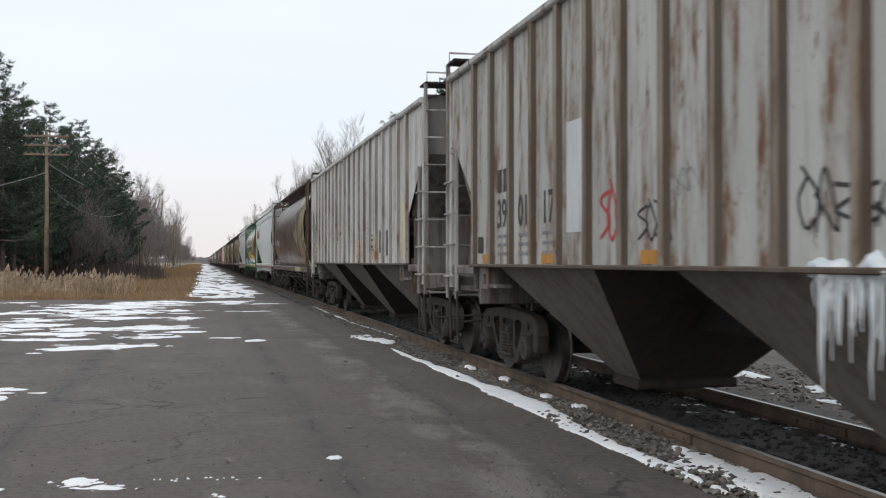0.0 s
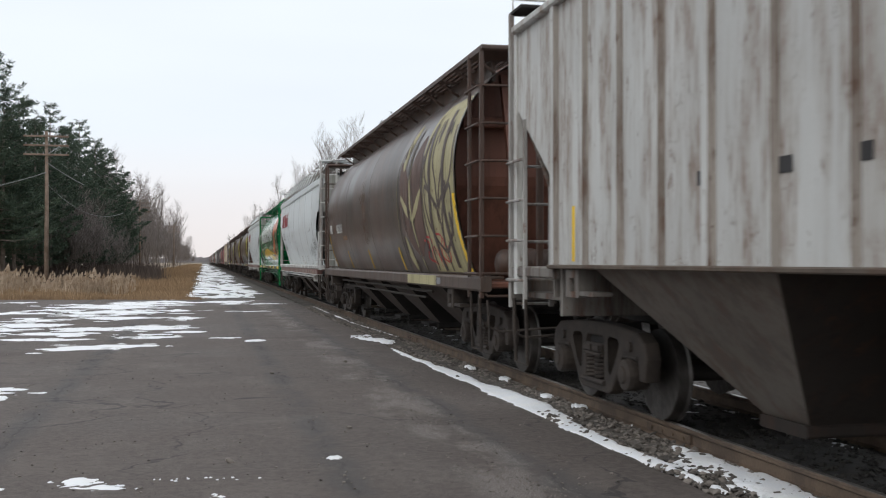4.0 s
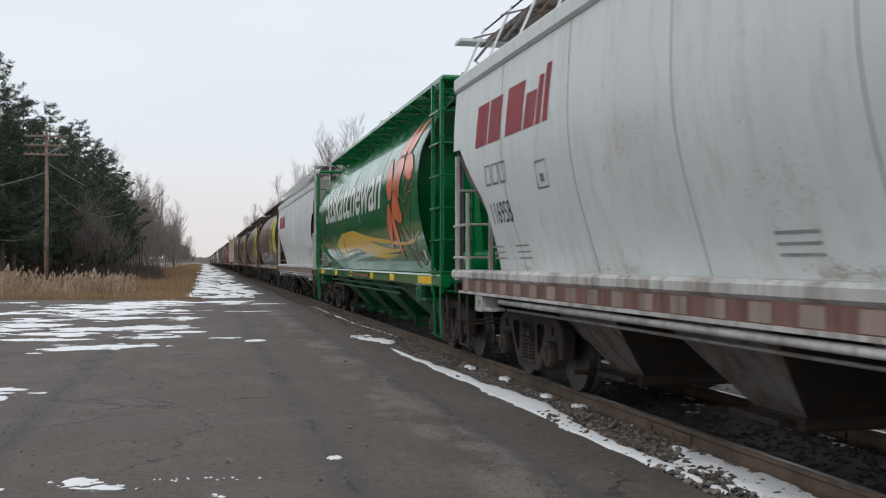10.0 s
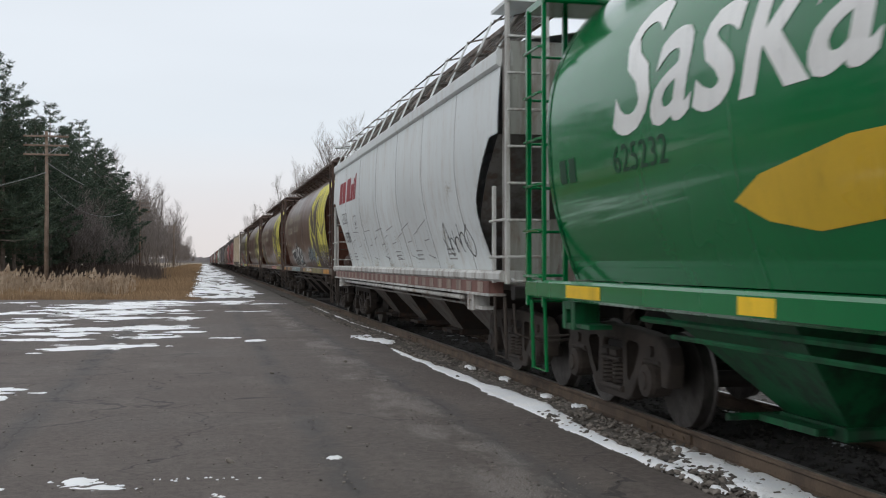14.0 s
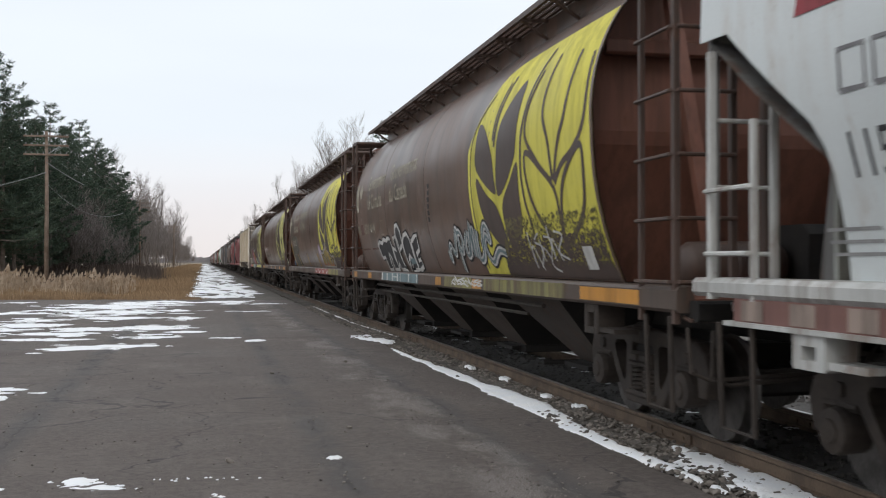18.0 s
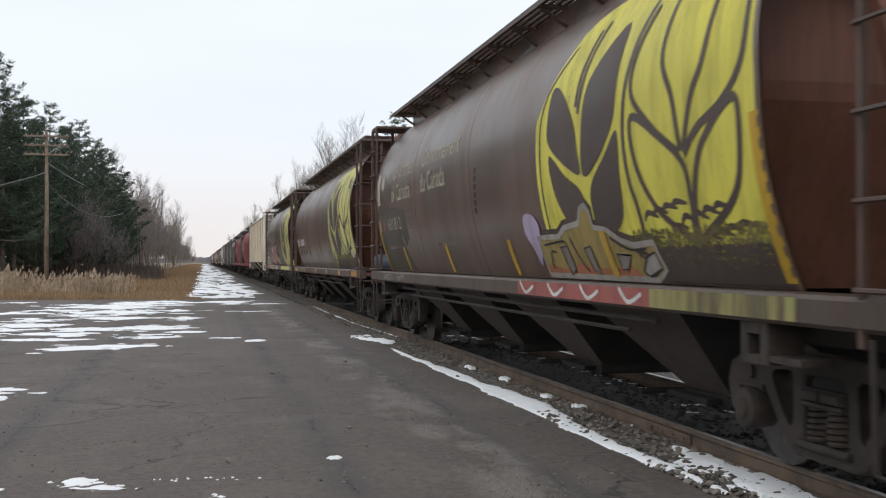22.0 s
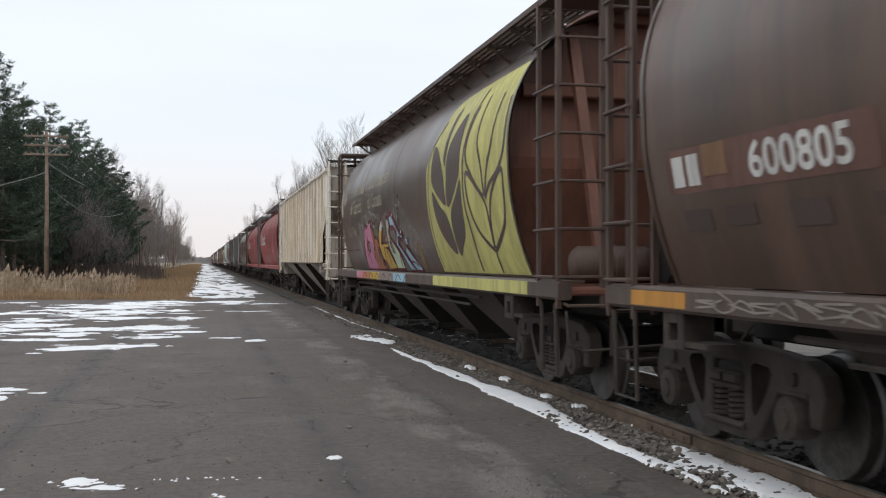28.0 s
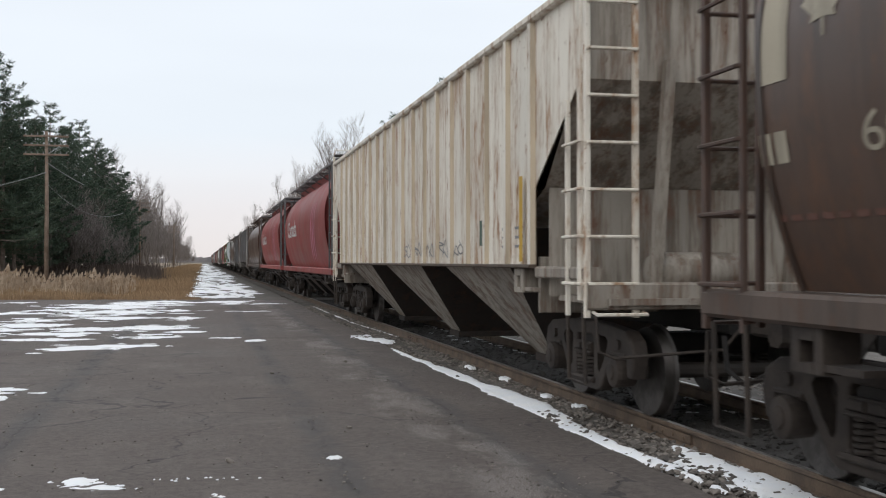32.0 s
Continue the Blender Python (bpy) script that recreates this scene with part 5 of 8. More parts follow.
def brake_wheel(car, x, y, z, mat, t):
    ring = [(x + 0.27 * math.cos(k * 0.3142), y, z + 0.27 * math.sin(k * 0.3142)) for k in range(21)]
    bw = part("brake_wheel", Mesh().tube(ring, 0.022, 6), mat, car, "round iron brake wheel")
    for k in range(3):
        a = 1.05 * k
        part("spoke", Mesh().tube([(x - 0.26 * math.cos(a), y, z - 0.26 * math.sin(a)), (x + 0.26 * math.cos(a), y, z + 0.26 * math.sin(a))], 0.015, 5), mat, bw)
    part("gear_box", Mesh().box(x - 0.13, x + 0.13, min(y, y - t * 0.3), max(y, y - t * 0.3), z - 0.2, z + 0.16, 0.03), mat, bw)


def jacking_pad(car, s, y, x0, x1, z0, z1, mat):
    """A square-holed lug under the sill."""
    a, b = min(s * x0, s * x1), max(s * x0, s * x1)
    m = Mesh()
    m.box(a, b, y - 0.16, y - 0.075, z0, z1, 0.012)
    m.box(a, b, y + 0.075, y + 0.16, z0, z1, 0.012)
    m.box(a, b, y - 0.075, y + 0.075, z1 - 0.075, z1)
    m.box(a, b, y - 0.075, y + 0.075, z0, z0 + 0.055)
    m.box(a + 0.02, b - 0.02, y - 0.5, y - 0.16, z0 + 0.02, z0 + 0.06)
    part("jacking_pad", m, mat, car)


BRACKETS = {}


def walkway(car, y0, y1, x0, x1, z, foot, mat, fine, every=1.06, coaming=None):
    """A grating along the roof's edge on both sides, on brackets."""
    for s in (-1, 1):
        m = Mesh()
        for i in range(7):
            a = s * (x0 + (x1 - x0) * (i + 0.10) / 7)
            b = s * (x0 + (x1 - x0) * (i + 0.55) / 7)
            m.box(min(a, b), max(a, b), y0, y1, z - 0.026, z)
        k = y0
        while k < y1:
            m.box(min(s * x0, s * x1), max(s * x0, s * x1), k, k + 0.014, z - 0.02, z - 0.002)
            k += 0.09 if fine and s < 0 else 1.0
        part("running_board", m, mat, car)
        part("board_edge", Mesh().box(min(s * x1, s * (x1 + 0.012)), max(s * x1, s * (x1 + 0.012)), y0, y1, z - 0.06, z), mat, car)
        if coaming is not None:
            part("coaming_strip", Mesh().box(min(s * foot[0], s * (foot[0] - 0.05)), max(s * foot[0], s * (foot[0] - 0.05)), y0 + 0.7, y1 - 0.5, foot[1] - 0.12, z - 0.03, 0.01), coaming, car)
        key = (s, x0, x1, z, foot, mat.name)
        if key not in BRACKETS:
            m = Mesh()
            m.box(min(s * x0, s * x1), max(s * x0, s * x1), -0.02, 0.02, z - 0.07, z - 0.03)
            m.tube([(s * x1, 0, z - 0.05), (s * (foot[0] + 0.6 * (x1 - foot[0])), 0, z - 0.12), (s * (foot[0] + 0.12), 0, foot[1] + 0.03), (s * foot[0], 0, foot[1] - 0.04)], 0.020, 6)
            m.tube([(s * x1, 0.02, z - 0.05), (s * (foot[0] + 0.03), 0.42, z - 0.06)], 0.012, 5)
            m.tube([(s * x0, 0, z - 0.05), (s * foot[0], 0, foot[1])], 0.018, 5)
            BRACKETS[key] = m.mesh("bracket", mat)
        if s < 0 or fine:
            k = y0 + 0.5
            while k < y1:
                part("bracket", BRACKETS[key], mat, car, at=(0, k, 0))
                k += every if fine else 2 * every


def bays(car, ys, half, foot, width, top, over, low, side, slope, fine):
    """Discharge hoppers: sloping sides, slope sheets fore and aft, an outlet gate below."""
    for y in ys:
        bay = part("hopper_bay", Mesh().box(-0.60, 0.60, y - foot - 0.03, y + foot + 0.03, low - 0.10, low, 0.02), slope, car)
        for s in (-1, 1):
            part("hopper_side", Mesh().add([(s * width, y - half, top), (s * width, y + half, top), (s * 0.57, y + foot, low), (s * 0.57, y - foot, low)], [(0, 1, 2, 3)]), side, bay)
        k = half + (half - foot) * (over - top) / (top - low)
        for t in (-1, 1):
            part("slope_sheet", Mesh().add([(-0.57, y + t * foot, low), (0.57, y + t * foot, low), (width, y + t * half, top), (width - 0.16, y + t * k, over), (-width + 0.16, y + t * k, over), (-width, y + t * half, top)], [(0, 1, 2, 5), (5, 2, 3, 4)]), slope, bay)
        if fine:
            part("gate_shaft", Mesh().tube([(-1.0, y + foot + 0.1, low - 0.04), (0.9, y + foot + 0.1, low - 0.04)], 0.03, 6), slope, bay)
            part("gate_rack", Mesh().box(-0.75, -0.62, y - 0.3, y + 0.5, low - 0.07, low - 0.02), slope, bay)


def cyl_car(label, centre, body, end, sill=None, fine=True, tank=None, bay=None, gear=None, nose=7.0):
    sill, gear = sill or (M_SILL if body is M_BROWN else body), gear or (M_GEAR if body is M_BROWN else end)
    car = new_car(label, centre, (-6.9, 6.9), fine, body, (-8.55, 8.3))
    ws = [SKIN_W[-1] * k / 30 for k in range(31)]
    half = [round_skin(0, w, 0.0) for w in ws]
    m = Mesh()
    ys = [-nose, -6.2] + [-5 + 1.2 * i for i in range(10)] + [6.6, 7.3]
    m.grid([[(x, y, z) for x, _, z in half] + [(-x, y, z) for x, _, z in reversed(half)] for y in ys])
    n0 = len(m.v)
    m.grid([[(x * 0.992, y, z) for x, _, z in half] + [(-x * 0.992, y, z) for x, _, z in reversed(half)] for y in (-6.2, -nose)])
    m.grid([[(x * 0.992, y, z) for x, _, z in half] + [(-x * 0.992, y, z) for x, _, z in reversed(half)] for y in (7.3, 6.6)])
    part("shell", m, body, car, smooth=True, sharp=40)
    if fine:
        for y in (-nose, 7.26):
            rim = Mesh()
            out = [round_skin(0, w, 0.012) for w in ws]
            rim.grid([[(x, y + d, z) for x, _, z in out] + [(-x, y + d, z) for x, _, z in reversed(out)] for d in (-0.012, 0.05)])
            part("end_rim", rim, body, car, smooth=True)
        for y in (-3.6, 0.15, 3.7):
            seam = Mesh()
            rows = []
            for d, l in ((-0.02, 0.0005), (-0.008, 0.004), (0.008, 0.004), (0.02, 0.0005)):
                out = [round_skin(0, w, l) for w in ws]
                rows.append([(x, y + d, z) for x, _, z in out])
            seam.grid(rows)
            part("weld_seam", seam, body, car, smooth=True)
    for y, t in ((-6.55, -1), (6.95, 1)):
        m = Mesh()
        m.grid([[(f * belly(z) * 0.99, y - t * (0.15 + 0.45 * max(0, (2.6 - z))), z) for f in (-1, -0.5, 0, 0.5, 1)] for z in [1.25 + 3.1 * k / 24 for k in range(25)]])
        part("end_sheet", m, end, car)
        if fine:
            for x in (-0.72, 0.72):
                part("end_brace", Mesh().prism([(x - 0.06, y + t * 0.02, 4.1), (x + 0.06, y + t * 0.02, 4.1), (x + 0.06, y + t * 0.12, 4.1), (x - 0.06, y + t * 0.12, 4.1)], (0, t * 0.95, -2.85)), end, car)
            part("end_beam", Mesh().box(-1.3, 1.3, y - 0.05, y + 0.07, 3.35, 3.5, 0.02), end, car)
    for s in (-1, 1):
        part("side_sill", Mesh().box(min(s * 1.46, s * 1.6), max(s * 1.46, s * 1.6), -8.65, 8.05, 1.08, 1.265, 0.025), sill, car)
        part("sill_ledge", Mesh().box(min(s * 1.2, s * 1.5), max(s * 1.2, s * 1.5), -8.3, 7.5, 1.235, 1.262), sill, car)
    for y0, y1 in ((-8.62, -6.9), (7.2, 8.08)):
        part("end_platform", Mesh().box(-1.45, 1.45, y0, y1, 1.12, 1.20, 0.02), end, car)
    # brown cars' bay slopes take the near-black, shade in its colour
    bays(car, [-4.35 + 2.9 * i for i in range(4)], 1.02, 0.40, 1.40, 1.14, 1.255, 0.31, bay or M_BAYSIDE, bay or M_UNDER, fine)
    part("hatch_coaming", Mesh().box(-0.36, 0.36, -6.6, 6.9, 4.25, 4.50, 0.03), end, car)
    walkway(car, -7.7, 7.25, 0.72, 1.34, 4.28, (1.00, 4.06), gear, fine, 1.06, body)
    for y0, y1 in ((-8.65, -7.95), (7.45, 8.08)):
        part("roof_end_step", Mesh().box(-1.58, 1.58, y0, y1, 4.03, 4.10, 0.02), gear, car)
    end_ladders(car, -8.58, -1, 1.57, 4.06, gear, fine, count=8, low=0.75)
    end_ladders(car, 8.02, 1, 1.57, 4.06, gear, fine, side=0.5, inner=0.4, count=8, low=0.75)
    for x in (-0.8, 0.8):
        part("roof_post", bar_box((x, -8.5, 1.2), (x, -8.5, 4.04), 0.04), gear, car)
    for s in (-1, 1):
        for y in (-6.85, 6.85):
            jacking_pad(car, s, y, 1.30, 1.56, 0.82, 1.08, M_TRUCK if bay is None else bay)
    part("brake_pipe", Mesh().tube([(-1.44, -5.2, 0.99), (-1.44, 5.4, 0.99)], 0.026, 6), bay or M_TRUCK, car)
    part("brake_rod", Mesh().tube([(-1.42, -4.6, 0.88), (-1.42, 4.9, 0.88)], 0.02, 6), bay or M_TRUCK, car)
    if fine:
        rv = Mesh().lathe_x([(-1.16, 0.05), (-1.13, 0.14), (-1.07, 0.19), (-0.72, 0.195), (-0.71, 0.205), (-0.66, 0.205), (-0.65, 0.195), (-0.3, 0.19), (-0.24, 0.14), (-0.22, 0.05)], 0, -7.75, 1.42, 20)
        part("air_reservoir", rv, tank or gear, car, "horizontal air reservoir tank", smooth=True, sharp=40)
        brake_wheel(car, -0.75, 8.1, 2.6, gear, 1)
        part("brake_cylinder", Mesh().box(-0.2, 0.5, -8.1, -7.6, 1.22, 1.75, 0.08), M_UNDER, car)
    return car


def reach(z, half, flare, z0, z1):
    """How far the side sheet reaches from the middle at the height z."""
    return half + flare * min(1.0, max(0.0, (z - z0) / (z1 - z0)))


def rib_car(label, centre, mat, half=6.65, flare=0.95, ribs=17, trucks=(-6.85, 6.85), fine=True, top=3.93, rib_mat=None, flank=None):
    tip = half + flare
    out = tip + 0.2
    ends = M_ENDGREY if mat is not M_CREAM else M_ENDCREAM
    car = new_car(label, centre, trucks, fine, mat, (-tip - 0.4, tip + 0.4))
    zs = [1.42, 2.22, 2.5, 2.8, 3.1, 3.5, top]
    for s in (-1, 1):
        m = Mesh()
        for lift in (0.0, 0.012):
            m.grid([[(s * (1.56 - lift), y, z) for y in (-reach(z, half, flare, 2.22, 3.1), 0, reach(z, half, flare, 2.22, 3.1))][::1 if lift else -1] for z in zs])
        part("side_sheet", m, mat, car)
        part("bottom_angle", Mesh().box(min(s * 1.55, s * 1.635), max(s * 1.55, s * 1.635), -half, half, 1.38, 1.42, 0.01), M_DARKFLANK, car)
        part("top_chord", Mesh().box(min(s * 1.50, s * 1.63), max(s * 1.50, s * 1.63), -tip, tip, top - 0.02, top + 0.07, 0.02), mat, car)
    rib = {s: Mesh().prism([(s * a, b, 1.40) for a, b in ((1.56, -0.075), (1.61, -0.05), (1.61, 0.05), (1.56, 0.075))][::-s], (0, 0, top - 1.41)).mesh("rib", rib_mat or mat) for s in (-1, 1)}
    # both flanks of a rib are coloured darker, as shade between the ribs
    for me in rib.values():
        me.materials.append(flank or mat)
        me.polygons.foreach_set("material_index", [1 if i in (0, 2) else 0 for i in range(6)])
    for i in range(ribs):
        y = -half + 0.08 + (2 * half - 0.16) * i / (ribs - 1)
        for s in (-1, 1):
            part("rib", rib[s], mat, car, at=(0, y, 0))
    m = Mesh()
    m.grid([[(x, y, z) for x, z in ((-1.6, top + 0.03), (-1.2, top + 0.15), (-0.5, top + 0.22), (0.5, top + 0.22), (1.2, top + 0.15), (1.6, top + 0.03))] for y in (-tip, tip)])
    part("roof", m, M_DARKGREY if mat is not M_CREAM else mat, car)
    part("hatch_coaming", Mesh().box(-0.35, 0.35, -half, half, top + 0.18, top + 0.34, 0.03), mat, car)
    for t in (-1, 1):
        m = Mesh()
        m.grid([[(-1.55, t * y, z), (0, t * y, z), (1.55, t * y, z)] for y, z in ((tip - 0.05, top + 0.12), (tip - 0.05, 3.12), (tip - 1.0, 2.2), (half - 1.7, 1.42))])
        part("end_sheet", m, ends, car)
        y = tip - 1.02
        part("end_panel", Mesh().box(-1.5, 1.5, min(t * y, t * (y - 0.03)), max(t * y, t * (y - 0.03)), 1.10, 2.24), ends, car, "stained end panel")
        m = Mesh().box(-1.4, 1.4, min(t * (tip - 1.05), t * (out + 0.1)), max(t * (tip - 1.05), t * (out + 0.1)), 1.06, 1.12)
        part("end_platform", m, ends, car)
        part("end_sill", Mesh().box(-1.58, 1.58, min(t * (out - 0.04), t * (out + 0.06)), max(t * (out - 0.04), t * (out + 0.06)), 1.02, 1.26, 0.02), ends, car)
        part("bolster_web", Mesh().box(-1.5, 1.5, min(t * (half - 0.1), t * (half - 0.02)), max(t * (half - 0.1), t * (half - 0.02)), 0.92, 1.5, 0.01), ends, car)
        for s in (-1, 1):
            part("end_sill_beam", Mesh().box(min(s * 1.44, s * 1.57), max(s * 1.44, s * 1.57), min(t * half, t * out), max(t * half, t * out), 1.28, 1.40, 0.02), ends, car)
            part("corner_post", bar_box((s * 1.54, t * (tip + 0.02), 1.1), (s * 1.54, t * (tip + 0.02), top), 0.045), mat, car)
            jacking_pad(car, s, t * (half - 0.55), 1.36, 1.58, 1.12, 1.375, ends)
        end_ladders(car, t * out, t, 1.57, top + 0.25, M_ENDPALE if mat is not M_CREAM else mat, fine, side=0.5, inner=0.46, count=8, low=0.7, side_top=2.95)
        part("roof_end_step", Mesh().box(-1.58, 0.3, min(t * (tip - 0.2), t * (out + 0.04)), max(t * (tip - 0.2), t * (out + 0.04)), top + 0.24, top + 0.27), M_UNDER, car)
        if fine:
            part("roof_grab", Mesh().tube([(-1.55, t * out, top + 0.26), (-1.55, t * out, top + 0.42), (-1.1, t * out, top + 0.42), (-1.1, t * out, top + 0.26)], 0.014, 5), mat, car)
            for x in (-0.7, 0.7):
                part("end_brace", Mesh().prism([(x - 0.05, t * tip, 3.3), (x + 0.05, t * tip, 3.3), (x + 0.05, t * (tip + 0.09), 3.3), (x - 0.05, t * (tip + 0.09), 3.3)], (0, -t * 0.35, -2.15)), ends, car)
    k = half / 6.65
    for y in (-4.25 * k, 0.05, 4.4 * k):
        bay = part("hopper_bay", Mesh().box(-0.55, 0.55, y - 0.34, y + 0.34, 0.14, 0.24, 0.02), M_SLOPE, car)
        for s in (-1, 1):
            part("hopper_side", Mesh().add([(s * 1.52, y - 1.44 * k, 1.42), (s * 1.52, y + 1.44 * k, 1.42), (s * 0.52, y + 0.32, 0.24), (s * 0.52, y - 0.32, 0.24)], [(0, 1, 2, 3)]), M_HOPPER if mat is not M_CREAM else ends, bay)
        # slope sheets: shade comes from the darker material, not only the lamps
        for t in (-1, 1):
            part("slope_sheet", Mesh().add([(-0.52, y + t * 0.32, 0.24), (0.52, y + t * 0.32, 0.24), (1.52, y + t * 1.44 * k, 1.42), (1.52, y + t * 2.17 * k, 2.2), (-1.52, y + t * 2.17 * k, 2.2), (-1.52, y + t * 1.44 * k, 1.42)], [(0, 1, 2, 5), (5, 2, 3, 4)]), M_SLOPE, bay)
    if fine:
        brake_wheel(car, -0.5, out + 0.02, 2.3, ends, 1)
        rv = Mesh().lathe_x([(-0.7, 0.05), (-0.67, 0.16), (-0.6, 0.2), (0.2, 0.2), (0.27, 0.16), (0.3, 0.05)], 0, -tip + 0.5, 1.34, 20)
        part("air_reservoir", rv, ends, car, "horizontal air reservoir tank", smooth=True, sharp=40)
    return car


def tear_car(label, centre, mat, fine=True):
    car = new_car(label, centre, (-6.8, 6.0), fine, mat, (-8.15, 7.9))
    half = 6.6
    ends = M_TEAREND
    zs = sorted([1.335 + 2.415 * k / 16 for k in range(17)] + [2.915, 2.925])

    def edge(z):
        """How far the side reaches from the middle: a tall square shoulder over a slanted, then rounded cut."""
        return float(np.interp(z, (1.3, 1.5, 1.75, 2.0, 2.2, 2.57, 2.915, 2.925), (6.52, 6.46, 6.41, 6.39, 6.46, 6.92, 7.36, 7.72)))
    for s in (-1, 1):
        m = Mesh()
        for lift in (0.0, 0.012):
            m.grid([[(s * (tear_half(z) - lift), y, z) for y in (-edge(z), -4.5, -1.5, 1.5, 4.5, edge(z))][::1 if lift else -1] for z in zs])
        part("side_sheet", m, mat, car, smooth=True, sharp=30)
        part("side_sill", Mesh().box(min(s * 1.22, s * 1.6), max(s * 1.22, s * 1.6), -7.8, 7.85, 1.215, 1.34, 0.03), M_SILLWHITE, car, "grimy white sill")
        part("sill_band", Mesh().box(min(s * 1.4, s * 1.585), max(s * 1.4, s * 1.585), -7.3, 7.3, 1.07, 1.215), P_BAND, car, "faded red striped band")
        part("sill_flange", Mesh().box(min(s * 1.4, s * 1.61), max(s * 1.4, s * 1.61), -7.4, 7.4, 1.04, 1.07), M_SILLWHITE, car)
        part("eave", Mesh().box(min(s * 1.40, s * 1.60), max(s * 1.40, s * 1.60), -7.7, 7.7, 3.70, 3.90, 0.03), mat, car)
        if fine:
            for y in (-5.6, -3.4, -1.2, 1.0, 3.2, 5.44):
                if s < 0:
                    seam = Mesh()
                    seam.grid([[tear_skin(-y - d, z, l) for z in zs] for d, l in ((-0.009, 0.0005), (-0.004, 0.003), (0.004, 0.003), (0.009, 0.0005))])
                    part("weld_seam", seam, P_SEAM, car, "thin grimy weld line", smooth=True)
    m = Mesh()
    m.grid([[(x, y, z) for x, z in ((-1.56, 3.88), (-1.25, 4.02), (-0.6, 4.14), (0.6, 4.14), (1.25, 4.02), (1.56, 3.88))] for y in (-7.7, 7.7)])
    part("roof", m, mat, car)
    part("hatch_coaming", Mesh().box(-0.35, 0.35, -7, 7, 4.12, 4.32, 0.03), mat, car)
    walkway(car, -8.1, 7.7, 0.85, 1.22, 4.40, (1.45, 3.93), M_ENDGREY, fine, 1.3)
    if fine:
        m = Mesh()
        part("handrail", Mesh().tube([(-1.24, -7.8, 4.52), (-1.24, 7.6, 4.52)], 0.012, 5), M_UNDER, car)
        for i in range(13):
            y = -7.5 + 1.24 * i
            part("stanchion", Mesh().tube([(-1.55, y, 3.88), (-1.24, y + 0.05, 4.55)], 0.016, 5), mat, car)
    for t in (-1, 1):
        m = Mesh()
        m.grid([[(-1.5, t * y, z), (0, t * y, z), (1.5, t * y, z)] for y, z in ((7.7, 4.0), (7.7, 2.92))])
        part("end_wall", m, M_TEARPANEL, car)
        m = Mesh()
        m.grid([[(-tear_half(z) + 0.03, t * y, z), (0, t * y, z), (tear_half(z) - 0.03, t * y, z)] for y, z in ((7.66, 2.92), (7.1, 2.50), (6.55, 2.1), (6.05, 1.7), (half - 1.1, 1.3))])
        part("slope_sheet", m, ends, car)
        part("end_panel", Mesh().box(-1.22, 1.22, min(t * 6.72, t * 6.76), max(t * 6.72, t * 6.76), 1.16, 1.98), M_TEARPANEL, car, "pale grey-green end panel")
        if fine:
            # no hole is cut: a near-black disc paints the opening's shade
            part("panel_opening", Mesh().add([(0.1 + 0.24 * math.cos(q * 0.3927), t * 6.775, 1.55 + 0.33 * math.sin(q * 0.3927)) for q in range(16)], [tuple(range(16))]), M_UNDER, car, "flat dark disc in place of a shaded round opening")
        part("end_platform", Mesh().box(-1.25, 1.25, min(t * 6.4, t * 8.0), max(t * 6.4, t * 8.0), 1.10, 1.16), ends, car)
        part("end_sill", Mesh().box(-1.5, 1.5, min(t * 7.95, t * 8.1), max(t * 7.95, t * 8.1), 1.02, 1.17, 0.02), M_UNDER, car)
        for s in (-1, 1):
            part("corner_post", bar_box((s * 1.5, t * 7.72, 1.2), (s * 1.5, t * 7.72, 3.9), 0.03), ends, car)
            part("gusset", Mesh().prism([(s * 0.55, t * 7.9, 1.2), (s * 0.55, t * 6.8, 1.2), (s * 0.55, t * 7.7, 2.3)], (s * 0.05, 0, 0)), ends, car)
            jacking_pad(car, s, t * 6.45, 1.38, 1.59, 0.84, 1.05, M_SILLWHITE)
        end_ladders(car, t * (8.04 if t < 0 else 7.62), t, 1.57, 4.38 if t < 0 else 2.85, M_SILLWHITE, fine, side=0.55, inner=0.46, count=8, low=0.95, side_top=2.33)
        if fine:
            part("roof_end_step", Mesh().box(-1.58, 0.2, min(t * 7.4, t * (8.1 if t < 0 else 7.74)), max(t * 7.4, t * (8.1 if t < 0 else 7.74)), 4.36, 4.40), mat, car)
    part("sill_pipe", Mesh().tube([(-1.56, -6.0, 0.985), (-1.56, 5.6, 0.985)], 0.032, 8), M_SILLWHITE, car, smooth=True)
    part("air_pipe", Mesh().tube([(-1.50, -5.9, 0.90), (-1.50, 5.5, 0.90)], 0.016, 6), ends, car, smooth=True)
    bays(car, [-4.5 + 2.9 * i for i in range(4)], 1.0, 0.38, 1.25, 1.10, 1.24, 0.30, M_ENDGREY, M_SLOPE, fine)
    if fine:
        brake_wheel(car, -0.4, 7.95, 2.5, mat, 1)
    return car


# ---- lettering and paint on each kind of car ----
def ladder_mark(car, y_u):
    for i in range(6):
        decal("vent_mark", rect(y_u + 0.02 * i, y_u + 0.12 + 0.02 * i, 0.82 + 0.1 * i, 0.89 + 0.1 * i), round_skin, P_BLACK, car)


def maple(u, w, k):
    half = [(0, 1.0), (0.12, 0.72), (0.28, 0.80), (0.22, 0.42), (0.42, 0.60), (0.48, 0.48), (0.72, 0.52), (0.62, 0.30), (0.74, 0.22), (0.36, -0.06), (0.42, -0.2), (0.05, -0.14), (0.04, -0.5)]
    pts = [(u + a * k, w + b * k) for a, b in half] + [(u - a * k, w + b * k) for a, b in reversed(half[1:])]
    return fill(pts)


